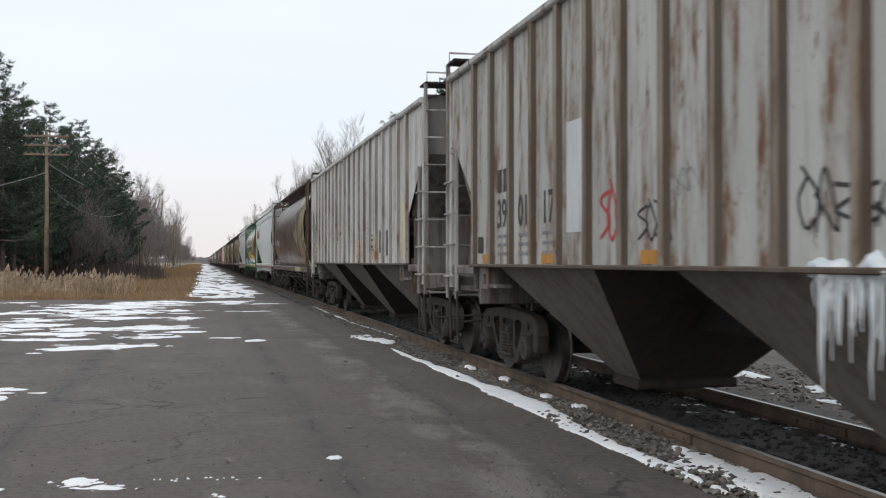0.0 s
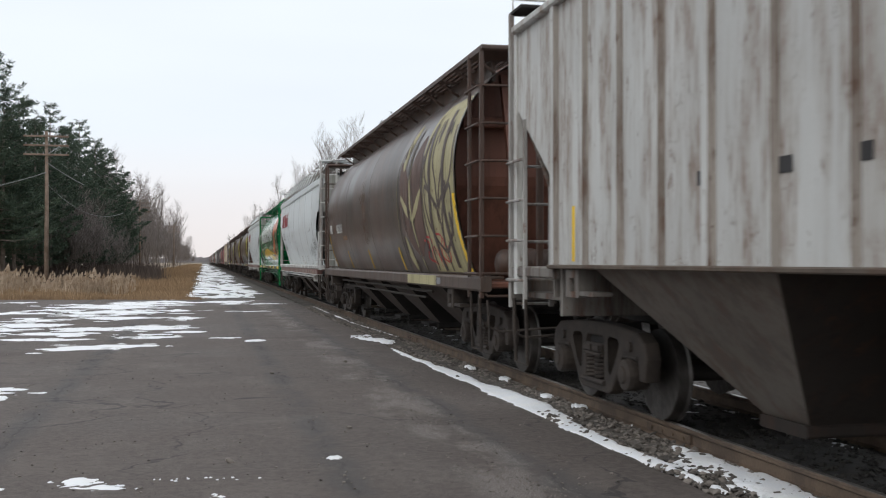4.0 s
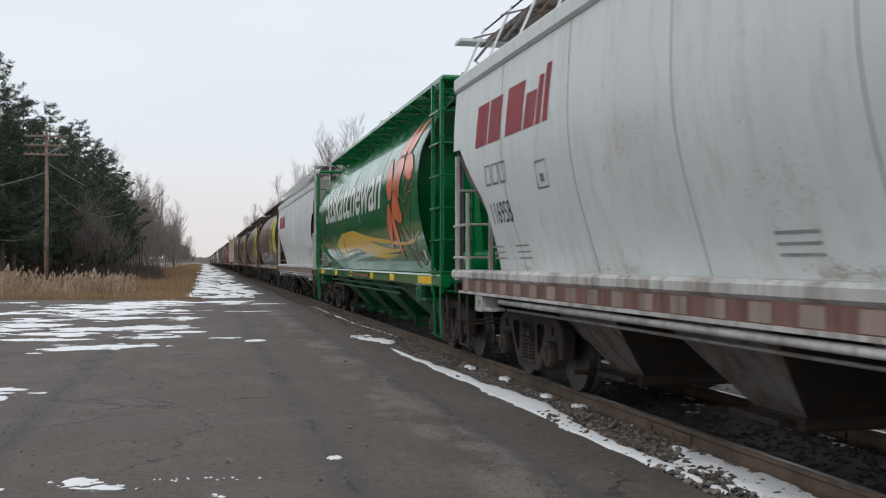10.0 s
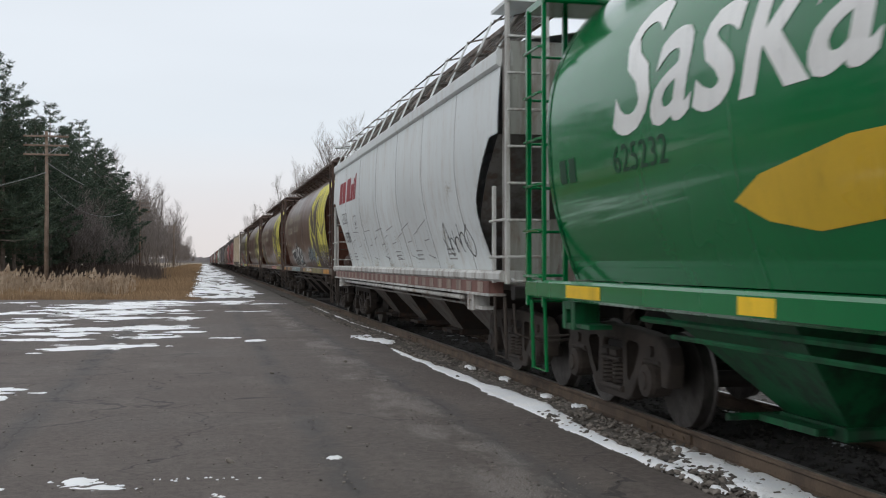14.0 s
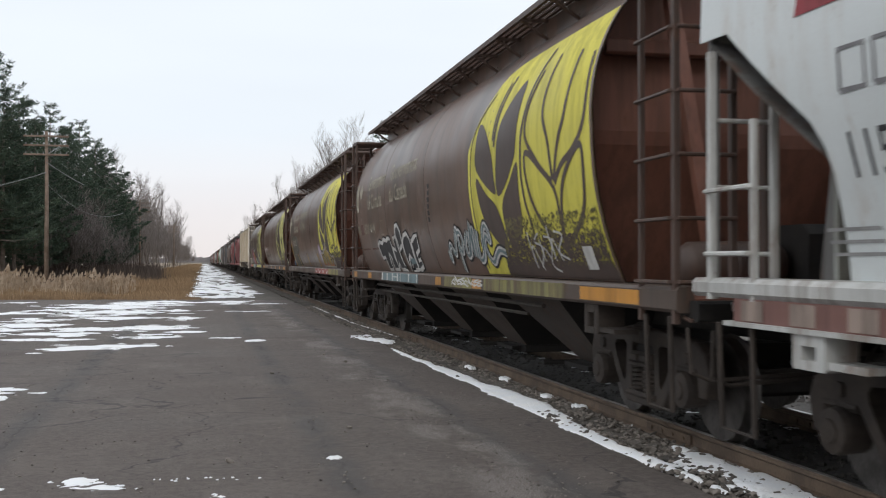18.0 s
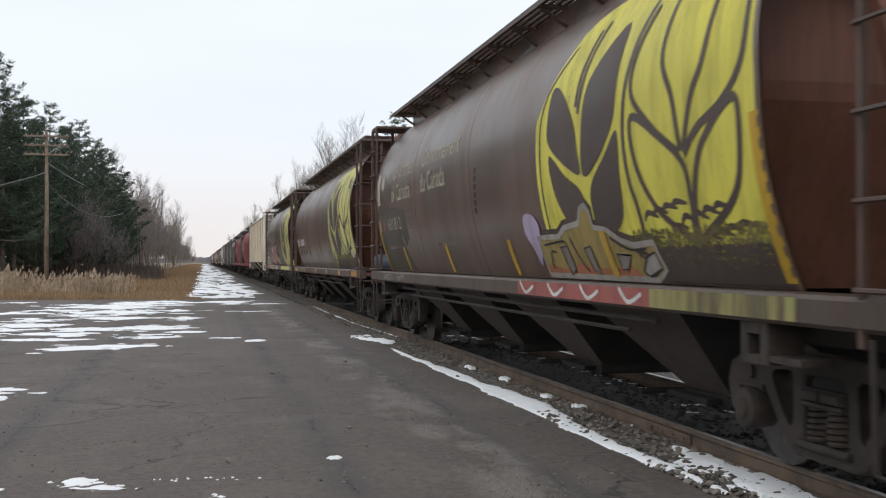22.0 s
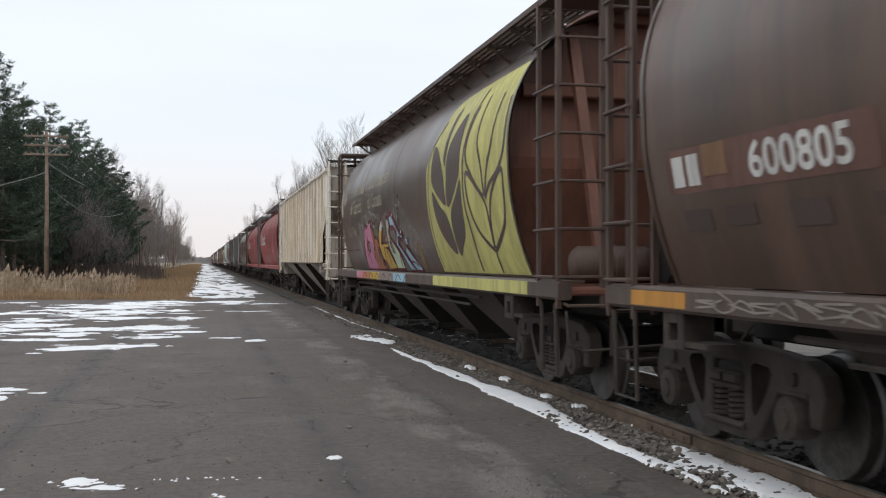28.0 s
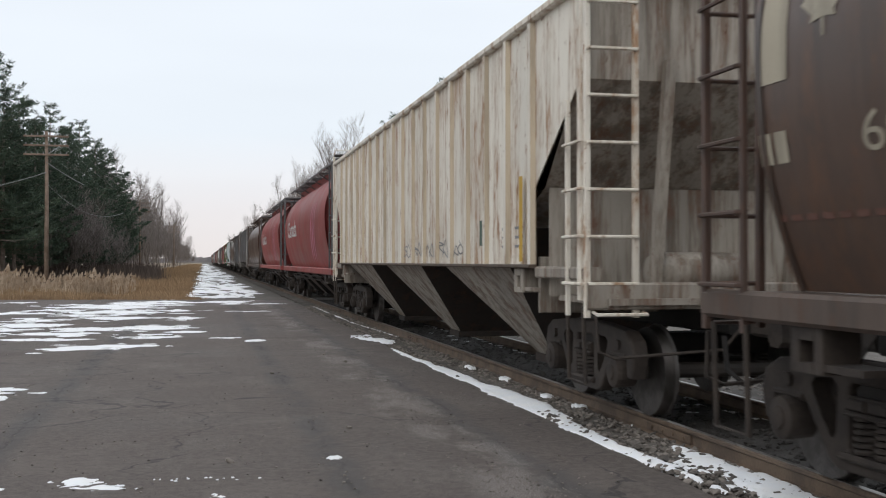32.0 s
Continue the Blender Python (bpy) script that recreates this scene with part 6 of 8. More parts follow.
def government(car, number, ink=P_FADED, patched=True):
    """The federal wordmark, the number and its patches on the rear third of the body."""
    decal("flag_bar", rect(-7.26, -6.98, 1.28, 1.87, 0.04), round_skin, ink, car, "faded cream flag bar")
    decal("maple_leaf", maple(-6.60, 1.60, 0.29), round_skin, ink, car, "faded cream maple leaf")
    for text, u, w, long in (("Government", -5.66, 1.66, 1.98), ("of Canada", -5.76, 1.28, 1.70), ("Gouvernement", -3.12, 1.68, 2.42), ("du Canada", -3.22, 1.30, 1.72)):
        decal("wordmark", letters(text, u, w, 0.41, long / width_of(text, 0.41), bold=0.010), round_skin, ink, car)
    decal("number", letters(number, -6.34, 0.79, 0.31, 1.28 / width_of(number, 0.31)), round_skin, ink, car)
    for u in (-7.33, -7.16):
        decal("reporting_block", rect(u, u + 0.13, 0.80, 0.99), round_skin, ink, car)
    if patched:
        decal("repainted_patch", rect(-6.88, -6.52, 0.78, 1.0), round_skin, P_PATCH, car)
    decal("inspection_box", stroke([(-4.40, 0.74), (-4.10, 0.74), (-4.06, 1.0), (-4.36, 1.0), (-4.40, 0.74)], 0.02), round_skin, ink, car)
    for i, (u, n) in enumerate(((-7.3, 7), (-5.9, 5), (-2.5, 6))):
        decal("small_print", [q for k in range(n) for q in rect(u + 0.16 * k, u + 0.16 * k + 0.11, 0.45, 0.49)], round_skin, P_PATCH, car)
    ladder_mark(car, 0.0)


def stripes(car, where):
    for u in where:
        decal("amber_stripe", rect(u, u + 0.13, 0.03, 0.46), round_skin, P_STRIPE, car)


def wheat(car, panel, dark, worn=0, bare=False, skin=round_skin):
    """The big wheat emblem on the front end of the body: a filled pair of ears and an outlined one."""
    top = 2.55
    body = [(2.62, 0.03), (7.0, 0.03), (7.0, top), (4.0, top), (3.3, 2.2), (2.8, 1.75), (2.62, 1.4)]
    if bare:
        body = [(4.82, 0.03), (7.0, 0.03), (7.0, top), (5.3, top), (4.9, 1.9), (4.82, 1.4)]
        for pts, wd in (([(2.66, 0.3), (2.66, 0.9), (2.72, 1.5), (3.0, 2.0)], 0.03), ([(4.0, 0.05), (3.85, 0.95), (3.82, 1.3), (3.95, 1.9), (4.2, 2.4)], 0.13), ([(3.05, 1.32), (3.45, 1.08), (3.85, 0.90)], 0.16), ([(4.7, 1.34), (4.3, 1.1), (3.9, 0.90)], 0.16), ([(3.3, 0.05), (3.1, 0.4), (3.0, 0.62)], 0.3), ([(3.3, 1.75), (3.5, 2.1), (3.8, 2.5)], 0.35)):
            decal("wheat_stem", stroke(curve(pts), wd, True), skin, panel, car, "worn cream wheat stem")
    decal("wheat_panel", fill(curve(body[2:] + body[:1], False, 4) + [(7.0, 0.03)]), skin, panel, car, "yellow panel with a wheat emblem", 0.004)
    one = [
        [(3.80, 1.00), (3.05, 1.33), (3.02, 1.62), (3.12, 1.90), (3.45, 1.78), (3.72, 1.52), (3.80, 1.25)],
        [(3.90, 1.00), (3.98, 1.60), (4.20, 1.90), (4.78, 2.20), (4.76, 1.70), (4.66, 1.38), (4.30, 1.10)],
        [(3.88, 0.30), (3.40, 0.52), (3.10, 0.85), (3.02, 1.25), (3.45, 1.02), (3.80, 0.86), (3.95, 0.55)],
        [(4.05, 0.28), (4.00, 0.60), (4.06, 0.88), (4.45, 1.12), (4.74, 1.30), (4.74, 0.95), (4.66, 0.60), (4.35, 0.42)],
    ]
    for pts in one:
        decal("wheat_grain", fill(curve(pts, True, 4)), skin, P_REDBROWN if bare else dark, car, "reddish brown wheat grain" if bare else "dark brown wheat grain", 0.0035 if bare else 0.008)
    decal("wheat_edge", stroke(curve([(2.74, 0.10), (2.74, 0.8), (2.76, 1.4), (2.95, 1.85), (3.5, 2.25)]), 0.035), skin, dark, car, lift=0.008)
    lines = [
        [(4.95, 0.06), (4.98, 0.60), (4.90, 0.9), (4.88, 1.4), (5.1, 2.0), (5.4, 2.45)],
        [(5.84, 0.34), (5.36, 0.60), (5.08, 0.98), (5.04, 1.36), (5.54, 1.15), (5.88, 0.93), (5.92, 0.67), (5.86, 0.37)],
        [(5.90, 0.34), (6.50, 0.62), (6.70, 0.91), (6.68, 1.28), (6.23, 1.05), (6.02, 0.76), (5.88, 0.37)],
        [(5.85, 1.00), (5.43, 1.23), (5.07, 1.53), (5.12, 1.85), (5.35, 2.2)],
        [(5.88, 1.02), (5.78, 1.42), (5.62, 1.75), (5.75, 2.3)],
        [(5.92, 1.00), (6.08, 1.37), (6.28, 1.62), (6.45, 2.2)],
        [(5.92, 0.98), (6.15, 1.14), (6.53, 1.28), (6.82, 1.55), (6.85, 2.1)],
        [(5.86, 0.05), (5.86, 0.22), (5.87, 0.36)],
        [(3.86, 1.55), (3.96, 1.9), (4.2, 2.35)],
        [(3.80, 1.62), (3.86, 1.9), (4.05, 2.3)],
    ]
    for pts in lines:
        decal("wheat_line", stroke(curve(pts), 0.066), skin, dark, car, lift=0.008)
    r = random.Random(worn)
    if worn:
        for i in range(26):
            u, w = r.uniform(2.75, 6.6), r.uniform(0.05, 2.2)
            k = r.uniform(0.03, 0.14)
            pts = [(u + k * r.uniform(0.4, 1) * math.cos(a * 0.9), w + 2.2 * k * r.uniform(0.4, 1) * math.sin(a * 0.9)) for a in range(7)]
            decal("peeled_spot", fill(pts), skin, dark, car, lift=0.010)


def foot_fade(car, u0, u1, tall, seed):
    """Dark overspray at the foot of the wheat: solid below, breaking up into specks above."""
    r = random.Random(seed)
    for mat, high, count, lift in ((P_OLIVEDARK, tall * 1.35, 3800, 0.0085), (P_WHEATDARK, tall * 0.9, 4200, 0.0095)):
        tris = []
        for k in range(count):
            u, t = r.uniform(u0, u1), r.random() ** 1.8
            s = r.uniform(0.02, 0.06) if t < 0.2 else r.uniform(0.005, 0.022)
            w = 0.03 + high * t * min(1.0, (u - u0) / 0.6 + 0.25)
            tris += fan([(u + s * r.uniform(0.6, 1.3) * math.cos(a * 1.047), max(0.02, w + s * r.uniform(0.6, 1.5) * math.sin(a * 1.047 + 0.01))) for a in range(6)])
        tagged(decal("overspray", tris, round_skin, mat, car, "dark overspray", lift), "dark overspray over the foot of the wheat", kind="stuff")


def sill_marks(car, where, mat, tall=0.115):
    for u, wide in where:
        decal("reflector", rect(u, u + wide, 1.115, 1.115 + tall), sill_skin, mat, car, lift=0.004)


def sill_panel(car, u0, u1, mat):
    decal("sill_paint", rect(u0, u1, 1.105, 1.245), sill_skin, mat, car, lift=0.003)


def spray_shape(car, ring, mat, rim, shade, rim_width=0.045, halo=0.14, skin=round_skin, lift=0.010):
    """One fat sprayed letter: a dark halo, a flat fill and a rim."""
    if shade:
        decal("spray_shadow", stroke(ring + ring[:1], halo), skin, shade, car, lift=lift - 0.004)
    decal("spray_fill", fill(ring), skin, mat, car, lift=lift)
    if rim:
        decal("spray_rim", stroke(ring + ring[:1], rim_width), skin, rim, car, lift=lift + 0.004)


# ---- the train, car by car ----
def first_skin(u, z, lift):
    return flat_skin(u - 0.28, z, lift)


def second_skin(u, z, lift):
    return flat_skin(u + 0.41, z, lift)


def second_rib(u, z, lift):
    return rib_skin(u + 0.41, z, lift)


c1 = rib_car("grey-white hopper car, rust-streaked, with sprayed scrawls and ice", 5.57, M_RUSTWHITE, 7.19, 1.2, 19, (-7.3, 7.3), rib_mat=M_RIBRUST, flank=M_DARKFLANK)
for text, u, z in (("39", -5.84, 1.84), ("01", -5.02, 1.84), ("17", -4.20, 1.84)):
    decal("number", letters(text, u, z, 0.46, 0.85, bold=0.01), first_skin, P_BLACK, c1)
for u in (-5.82, -5.58):
    decal("reporting_block", rect(u, u + 0.17, 2.24, 2.50), first_skin, P_BLACK, c1)
for u in (-5.82, -5.0, -4.18):
    for z in (1.52, 1.62, 1.72):
        decal("small_print", rect(u, u + 0.2, z, z + 0.035) + rect(u + 0.24, u + 0.38, z, z + 0.035), first_skin, P_GREY, c1)
decal("data_plate", rect(-6.7, -6.45, 1.55, 1.75), first_skin, P_BLACK, c1)
decal("repainted_patch", rect(-3.46, -2.84, 1.72, 2.75), first_skin, plain("pale_patch", (0.55, 0.58, 0.60)), c1)
for u in (-6.48, -4.22, -1.76, 1.6, 5.1):
    decal("reflector", rect(u, u + 0.42, 1.43, 1.54), first_skin, P_ORANGE, c1, "orange-yellow reflector strip")
decal("graffiti", scribble(5, -2.60, -2.12, 1.6, 2.15, 0.035, 3), first_skin, P_SPRAYRED, c1, "red sprayed scrawl")
decal("graffiti", scribble(6, -1.80, -1.22, 1.55, 1.95, 0.022, 4), first_skin, P_BLACK, c1, "black sprayed scrawl")
decal("graffiti", scribble(8, 0.45, 1.35, 1.6, 1.98, 0.024, 5), first_skin, P_BLACK, c1, "black sprayed scrawl")
decal("graffiti", scribble(9, -1.45, -0.8, 1.9, 2.2, 0.012, 4), first_skin, P_GREY, c1, "grey sprayed scrawl")
r_i = random.Random(4)
m, rows = Mesh(), []
for j in range(40):
    u = 0.36 + 0.032 * j
    lift = 0.01 + 0.045 * abs(noise.noise((u * 9, 1, 0)))
    top, low = 1.455 + 0.10 * noise.noise((u * 6.1, 4, 0)), 1.37 - 0.08 * noise.noise((u * 11, 6, 0))
    rows.append([(-1.565, -u, top), (-1.59 - lift, -u, top - 0.02), (-1.61 - lift, -u, 0.5 * (top + low)), (-1.60 - lift * 0.8, -u, low), (-1.50, -u, low - 0.03)])
m.grid(rows)
ice = part("ice_crust", m, M_ICE, c1, "ragged crust of grey-white ice frozen onto the side", smooth=True)
for j in range(70):
    u = 0.38 + 1.2 * r_i.random()
    ln = r_i.uniform(0.1, 0.4) + (0.35 * r_i.random() if r_i.random() < 0.35 else 0)
    rr = r_i.uniform(0.006, 0.020)
    pts = []
    for q in range(5):
        z = 1.42 - ln * q / 4
        pts.append((-1.60 + 0.02 * r_i.random(), -u + 0.004 * r_i.gauss(0, 1), z))
    part("icicle", Mesh().tube(pts, rr, 5, 0.003), M_ICE, ice)

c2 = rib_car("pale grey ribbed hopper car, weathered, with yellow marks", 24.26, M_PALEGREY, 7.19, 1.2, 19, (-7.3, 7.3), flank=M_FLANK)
decal("yellow_bar", rect(6.53, 6.64, 1.5, 2.45), second_rib, P_MARK, c2)
decal("yellow_bar", rect(3.42, 3.53, 1.45, 1.98), second_rib, P_MARK, c2)
decal("yellow_bar", rect(1.34, 1.42, 1.5, 1.92), second_rib, P_MARK, c2)
decal("yellow_bar", rect(-6.93, -6.85, 1.45, 1.95), second_rib, P_MARK, c2)
for u, z0, z1 in ((3.80, 1.62, 2.05), (4.57, 1.56, 2.03)):
    decal("dark_panel", rect(u, u + 0.45, z0, z1), second_skin, P_DARKPANEL, c2, "dark grey repainted panel")
for u in (-4.55, -3.6, -2.85):
    decal("dark_block", rect(u, u + 0.25, 1.97, 2.07), second_skin, P_BLACK, c2)
for z in (1.72, 1.82, 1.92, 2.02, 2.12, 2.22):
    decal("small_print", rect(1.75, 2.15, z, z + 0.03) + rect(2.2, 2.35, z, z + 0.03), second_skin, P_PRINT, c2)
decal("inspection_box", stroke([(2.68, 1.68), (3.1, 1.68), (3.1, 1.98), (2.68, 1.98), (2.68, 1.68)], 0.025) + rect(2.74, 3.04, 1.72, 1.78) + rect(2.74, 3.04, 1.86, 1.9), second_skin, P_BLACK, c2)
decal("graffiti", scribble(15, 3.3, 3.7, 1.48, 1.7, 0.025, 3), second_rib, P_SPRAYRED, c2, "small red sprayed scrawl")

c3 = cyl_car("brown cylindrical hopper car with a peeling cream wheat emblem", 42.7, M_BROWN_DARK, M_BROWN_END, sill=M_SILL, gear=M_GEAR, nose=7.28)
wheat(c3, P_OLDCREAM, P_WHEATDARK, worn=7, bare=True, skin=forward_skin)
for pts in ([(5.65, 2.3), (5.66, 1.8), (5.66, 1.2), (5.62, 0.7), (5.72, 0.05)], [(6.6, 2.4), (6.58, 1.7), (6.53, 1.1), (6.58, 0.6), (6.57, 0.1)]):
    decal("bare_band", stroke(curve(pts), 0.17), round_skin, P_WHEATDARK, c3, "worn-through dark band", 0.0105)
decal("number", letters("603035", -5.66, 0.93, 0.30, 1.2, bold=0.02), round_skin, P_WHITE, c3)
for u in (-6.98, -6.74):
    decal("reporting_block", rect(u, u + 0.17, 0.95, 1.16), round_skin, P_WHITE, c3)
stripes(c3, (-4.4, -1.2, 2.35))
decal("end_stripe", rect(7.10, 7.26, 0.05, 1.15), round_skin, P_MARK, c3, lift=0.012)
decal("end_stripe", rect(-7.26, -7.16, 0.05, 0.9), round_skin, P_STRIPE, c3)
r_p = random.Random(8)
rusty_specks = []
for k in range(620):
    u, w, s = r_p.gauss(-1.0, 0.16), r_p.gauss(1.25, 0.30), r_p.uniform(0.006, 0.026)
    if k > 450:
        u, w, s = r_p.gauss(5.0, 0.9), r_p.gauss(1.2, 0.5), r_p.uniform(0.006, 0.02)
    if 0.3 < w < 2.2:
        rusty_specks += fan([(u + s * r_p.uniform(0.5, 1.2) * math.cos(a * 0.785), w + 2 * s * r_p.uniform(0.5, 1.2) * math.sin(a * 0.785)) for a in range(8)])
tagged(decal("rust_bloom", rusty_specks, round_skin, P_BLOOM, c3, "orange rust bloom", 0.004), "orange rust bloom on the brown side", kind="stuff")
decal("repainted_patch", rect(-4.6, -3.9, 0.74, 0.84), round_skin, P_PRIMER, c3)
decal("graffiti", scribble(31, 4.75, 6.2, 0.12, 0.70, 0.035, 6), round_skin, P_SPRAYRED, c3, "red sprayed scrawl")
decal("graffiti", scribble(32, -4.1, -3.0, 0.25, 0.48, 0.014, 5), round_skin, P_GREY, c3, "grey sprayed scrawl")
decal("graffiti", scribble(33, -5.3, -4.7, 0.2, 0.5, 0.014, 4), round_skin, P_GREY, c3)
sill_panel(c3, 4.0, 6.15, P_OLDCREAM)
decal("data_plate", rect(6.2, 6.45, 1.13, 1.22), sill_skin, P_GREY, c3)


def tear_paint(car, number, seed):
    for k, (u, wd, h) in enumerate(((-6.56, 0.52, 0.50), (-5.98, 0.50, 0.50), (-5.26, 0.62, 0.52), (-4.58, 0.36, 0.36), (-4.16, 0.15, 0.48), (-3.94, 0.15, 0.56))):
        z = 2.84
        decal("logo_block", rect(u, u + wd, z, z + h, 0.12), tear_skin, P_RED, car, "dark red slanted logo block")
    for k in range(3):
        q = -6.18 + 0.30 * k
        decal("reporting_block", stroke([(q, 2.36), (q + 0.22, 2.36), (q + 0.24, 2.58), (q + 0.02, 2.58), (q, 2.36)], 0.03), tear_skin, P_GREY, car)
    decal("number", letters(number, -6.25, 1.90, 0.36, 0.80), tear_skin, P_BLACK, car)
    decal("inspection_box", stroke([(-4.27, 2.20), (-3.93, 2.20), (-3.93, 2.47), (-4.27, 2.47), (-4.27, 2.20)], 0.02) + rect(-4.16, -4.04, 2.26, 2.34), tear_skin, P_GREY, car)
    for u in (-6.6, -5.6, 0.0, 1.9, 4.2):
        for k in range(3):
            decal("small_print", rect(u, u + 0.5, 1.48 + 0.07 * k, 1.50 + 0.07 * k), tear_skin, P_PRINT, car)
    for k in range(26):
        decal("band_block", rect(-7.2 + 0.56 * k, -6.94 + 0.56 * k, 1.08, 1.205), lambda a, b, l: (-1.585 - l, -a, b), P_BANDPALE, car)
    r = random.Random(seed)
    stains = []
    for _ in range(5):
        cu, cz, size = r.uniform(-3, 5.5), r.uniform(1.7, 2.5), r.uniform(0.08, 0.28)
        for _ in range(90):
            u, z, q = r.gauss(cu, size), r.gauss(cz, size * 0.6), r.uniform(0.003, 0.010)
            if 1.4 < z < 3.4 and abs(u) < 6.2:
                stains += fan([(u + q * r.uniform(0.5, 1.3) * math.cos(a), z + 1.4 * q * r.uniform(0.5, 1.3) * math.sin(a)) for a in (0, 1, 2, 3, 4, 5)])
    for _ in range(9):
        cu = r.uniform(-5.8, 6.0)
        for _ in range(60):
            u, z, q = r.gauss(cu, 0.12), 1.35 + abs(r.gauss(0, 0.05)), r.uniform(0.003, 0.010)
            stains += fan([(u + q * r.uniform(0.5, 1.3) * math.cos(a), z + 1.6 * q * r.uniform(0.5, 1.3) * math.sin(a)) for a in (0, 1, 2, 3, 4, 5)])
    tagged(decal("rust_bloom", stains, tear_skin, P_STAIN, car, "tan rust bloom", 0.004), "tan rust bloom on the pale side", kind="stuff")


c4 = tear_car("smooth grey-white hopper car with dark red logo blocks and scrawls", 60.2, M_GREYWHITE)
tear_paint(c4, "116958", 1)
decal("placard", rect(5.62, 6.24, 1.45, 1.74), tear_skin, P_WHITE, c4, "white-framed dark placard")
decal("placard_face", rect(5.68, 5.94, 1.50, 1.70) + rect(5.97, 6.18, 1.50, 1.70), tear_skin, P_BLACK, c4, lift=0.009)
decal("graffiti", scribble(41, 3.75, 5.0, 1.58, 2.0, 0.015, 8), tear_skin, P_SCRAWL, c4, "black sprayed scrawl")
decal("graffiti", scribble(42, 4.95, 6.05, 1.80, 2.2, 0.015, 7), tear_skin, P_SCRAWL, c4, "black sprayed scrawl")
decal("scuff", stroke(curve([(4.2, 2.40), (4.6, 2.43), (5.1, 2.49)]), 0.03, True), tear_skin, P_GREY, c4)

c5 = cyl_car("bright green cylindrical hopper car with an orange lily emblem", 77.35, M_GREEN, M_GREEN, bay=M_GREENBAY)
wide = 9.0 / width_of("Saskatchewan", 1.0)
decal("wordmark", letters("Saskatchewan", -5.72, 1.26, 1.36, wide / 1.36, 0.34, bold=0.014), round_skin, P_CLEAN, c5, "white italic wordmark")
gold = [(-4.49, 0.61), (-4.1, 0.76), (-3.06, 0.90), (-1.04, 0.92), (0.96, 0.76), (2.58, 0.67), (4.16, 0.60), (5.5, 0.55), (6.3, 0.60), (6.95, 0.74), (6.3, 0.54), (5.5, 0.49), (4.0, 0.53), (2.63, 0.58), (1.2, 0.655), (2.21, 0.54), (3.54, 0.46), (4.96, 0.42), (5.6, 0.43), (4.35, 0.385), (3.17, 0.36), (4.3, 0.34), (3.6, 0.27), (2.77, 0.25), (1.27, 0.31), (0.0, 0.43), (-0.94, 0.53), (-2.0, 0.47), (-2.9, 0.43), (-3.54, 0.38), (-4.1, 0.46)]
gold = [(-3.8 + (u + 4.49) * 0.928, w) for u, w in gold]
decal("wheat_swoosh", fill(gold), round_skin, P_GOLD, c5, "gold wheat ear with sweeping stalks")
petals = [
    [(3.98, 1.40), (3.86, 1.71), (3.96, 2.02), (4.16, 2.08), (4.45, 1.75), (4.44, 1.48), (4.23, 1.32)],
    [(4.50, 1.47), (4.56, 1.75), (4.75, 2.0), (5.2, 2.05), (5.45, 1.86), (5.20, 1.58), (5.03, 1.31), (4.77, 1.39)],
    [(4.35, 1.08), (4.49, 1.43), (4.78, 1.45), (5.03, 1.27), (5.17, 1.12), (5.29, 1.03), (5.10, 0.88), (4.70, 0.95)],
    [(3.83, 0.44), (3.72, 0.84), (3.87, 1.17), (4.10, 1.27), (4.26, 1.08), (4.19, 0.81)],
    [(4.67, 0.20), (4.36, 0.60), (4.27, 0.90), (4.32, 1.08), (4.53, 0.97), (4.67, 0.64)],
    [(5.50, 1.90), (5.71, 1.66), (6.01, 1.56), (6.27, 1.62), (6.30, 1.82), (6.05, 1.98), (5.72, 2.02)],
    [(4.85, 2.08), (5.0, 2.45), (5.35, 2.70), (5.50, 2.40), (5.35, 2.05)],
    [(5.45, 2.10), (5.65, 2.50), (6.05, 2.72), (6.10, 2.35), (5.85, 2.05)],
]
for pts in petals:
    ring = [(u + 0.27, w) for u, w in curve(pts, True, 4)]
    decal("lily_petal", fill(ring), round_skin, P_LILY, c5, "orange lily petal", 0.008)
    decal("lily_outline", stroke(ring + ring[:1], 0.02), round_skin, P_LILYDARK, c5, lift=0.011)
for pts in ([(5.09, 1.39), (5.52, 1.23), (5.66, 1.38), (6.02, 1.52), (6.36, 1.60), (6.20, 1.39), (5.79, 1.35), (5.54, 1.08), (5.61, 0.99), (6.07, 1.23), (6.11, 1.17), (5.82, 0.97), (5.60, 0.61), (5.48, 0.66), (5.36, 0.79)],
            [(4.64, 0.94), (4.98, 0.62), (5.39, 0.34), (5.54, 0.16), (5.71, 0.11), (5.85, 0.45), (6.01, 0.68), (5.99, 0.57), (5.84, 0.33), (6.10, 0.35), (6.31, 0.26), (6.42, 0.24), (6.35, 0.17), (6.12, 0.14), (5.95, 0.29)],
            [(4.74, 0.96), (5.06, 0.66), (5.45, 0.40), (5.62, 0.22)], [(5.19, 0.85), (5.48, 0.66)], [(6.2, 1.62), (6.6, 2.0), (6.85, 2.5)], [(6.3, 1.6), (6.7, 1.95), (6.95, 2.4)], [(5.62, 1.42), (5.95, 1.60), (6.3, 1.70)]):
    decal("lily_stem", stroke([(u + 0.27, w) for u, w in curve(pts)], 0.032), round_skin, P_LILYDARK, c5, lift=0.007)
sill_marks(c5, ((-6.78, 0.85), (-3.58, 0.45), (-0.8, 0.4), (2.18, 0.42), (4.48, 0.45), (7.05, 1.0)), P_MARK)
decal("red_print", rect(-0.8, 1.9, 1.14, 1.2), sill_skin, plain("faint_red_print", (0.20, 0.06, 0.04)), c5)
decal("notice", rect(6.68, 6.86, 0.22, 0.40), round_skin, P_WHITE, c5, lift=0.012)
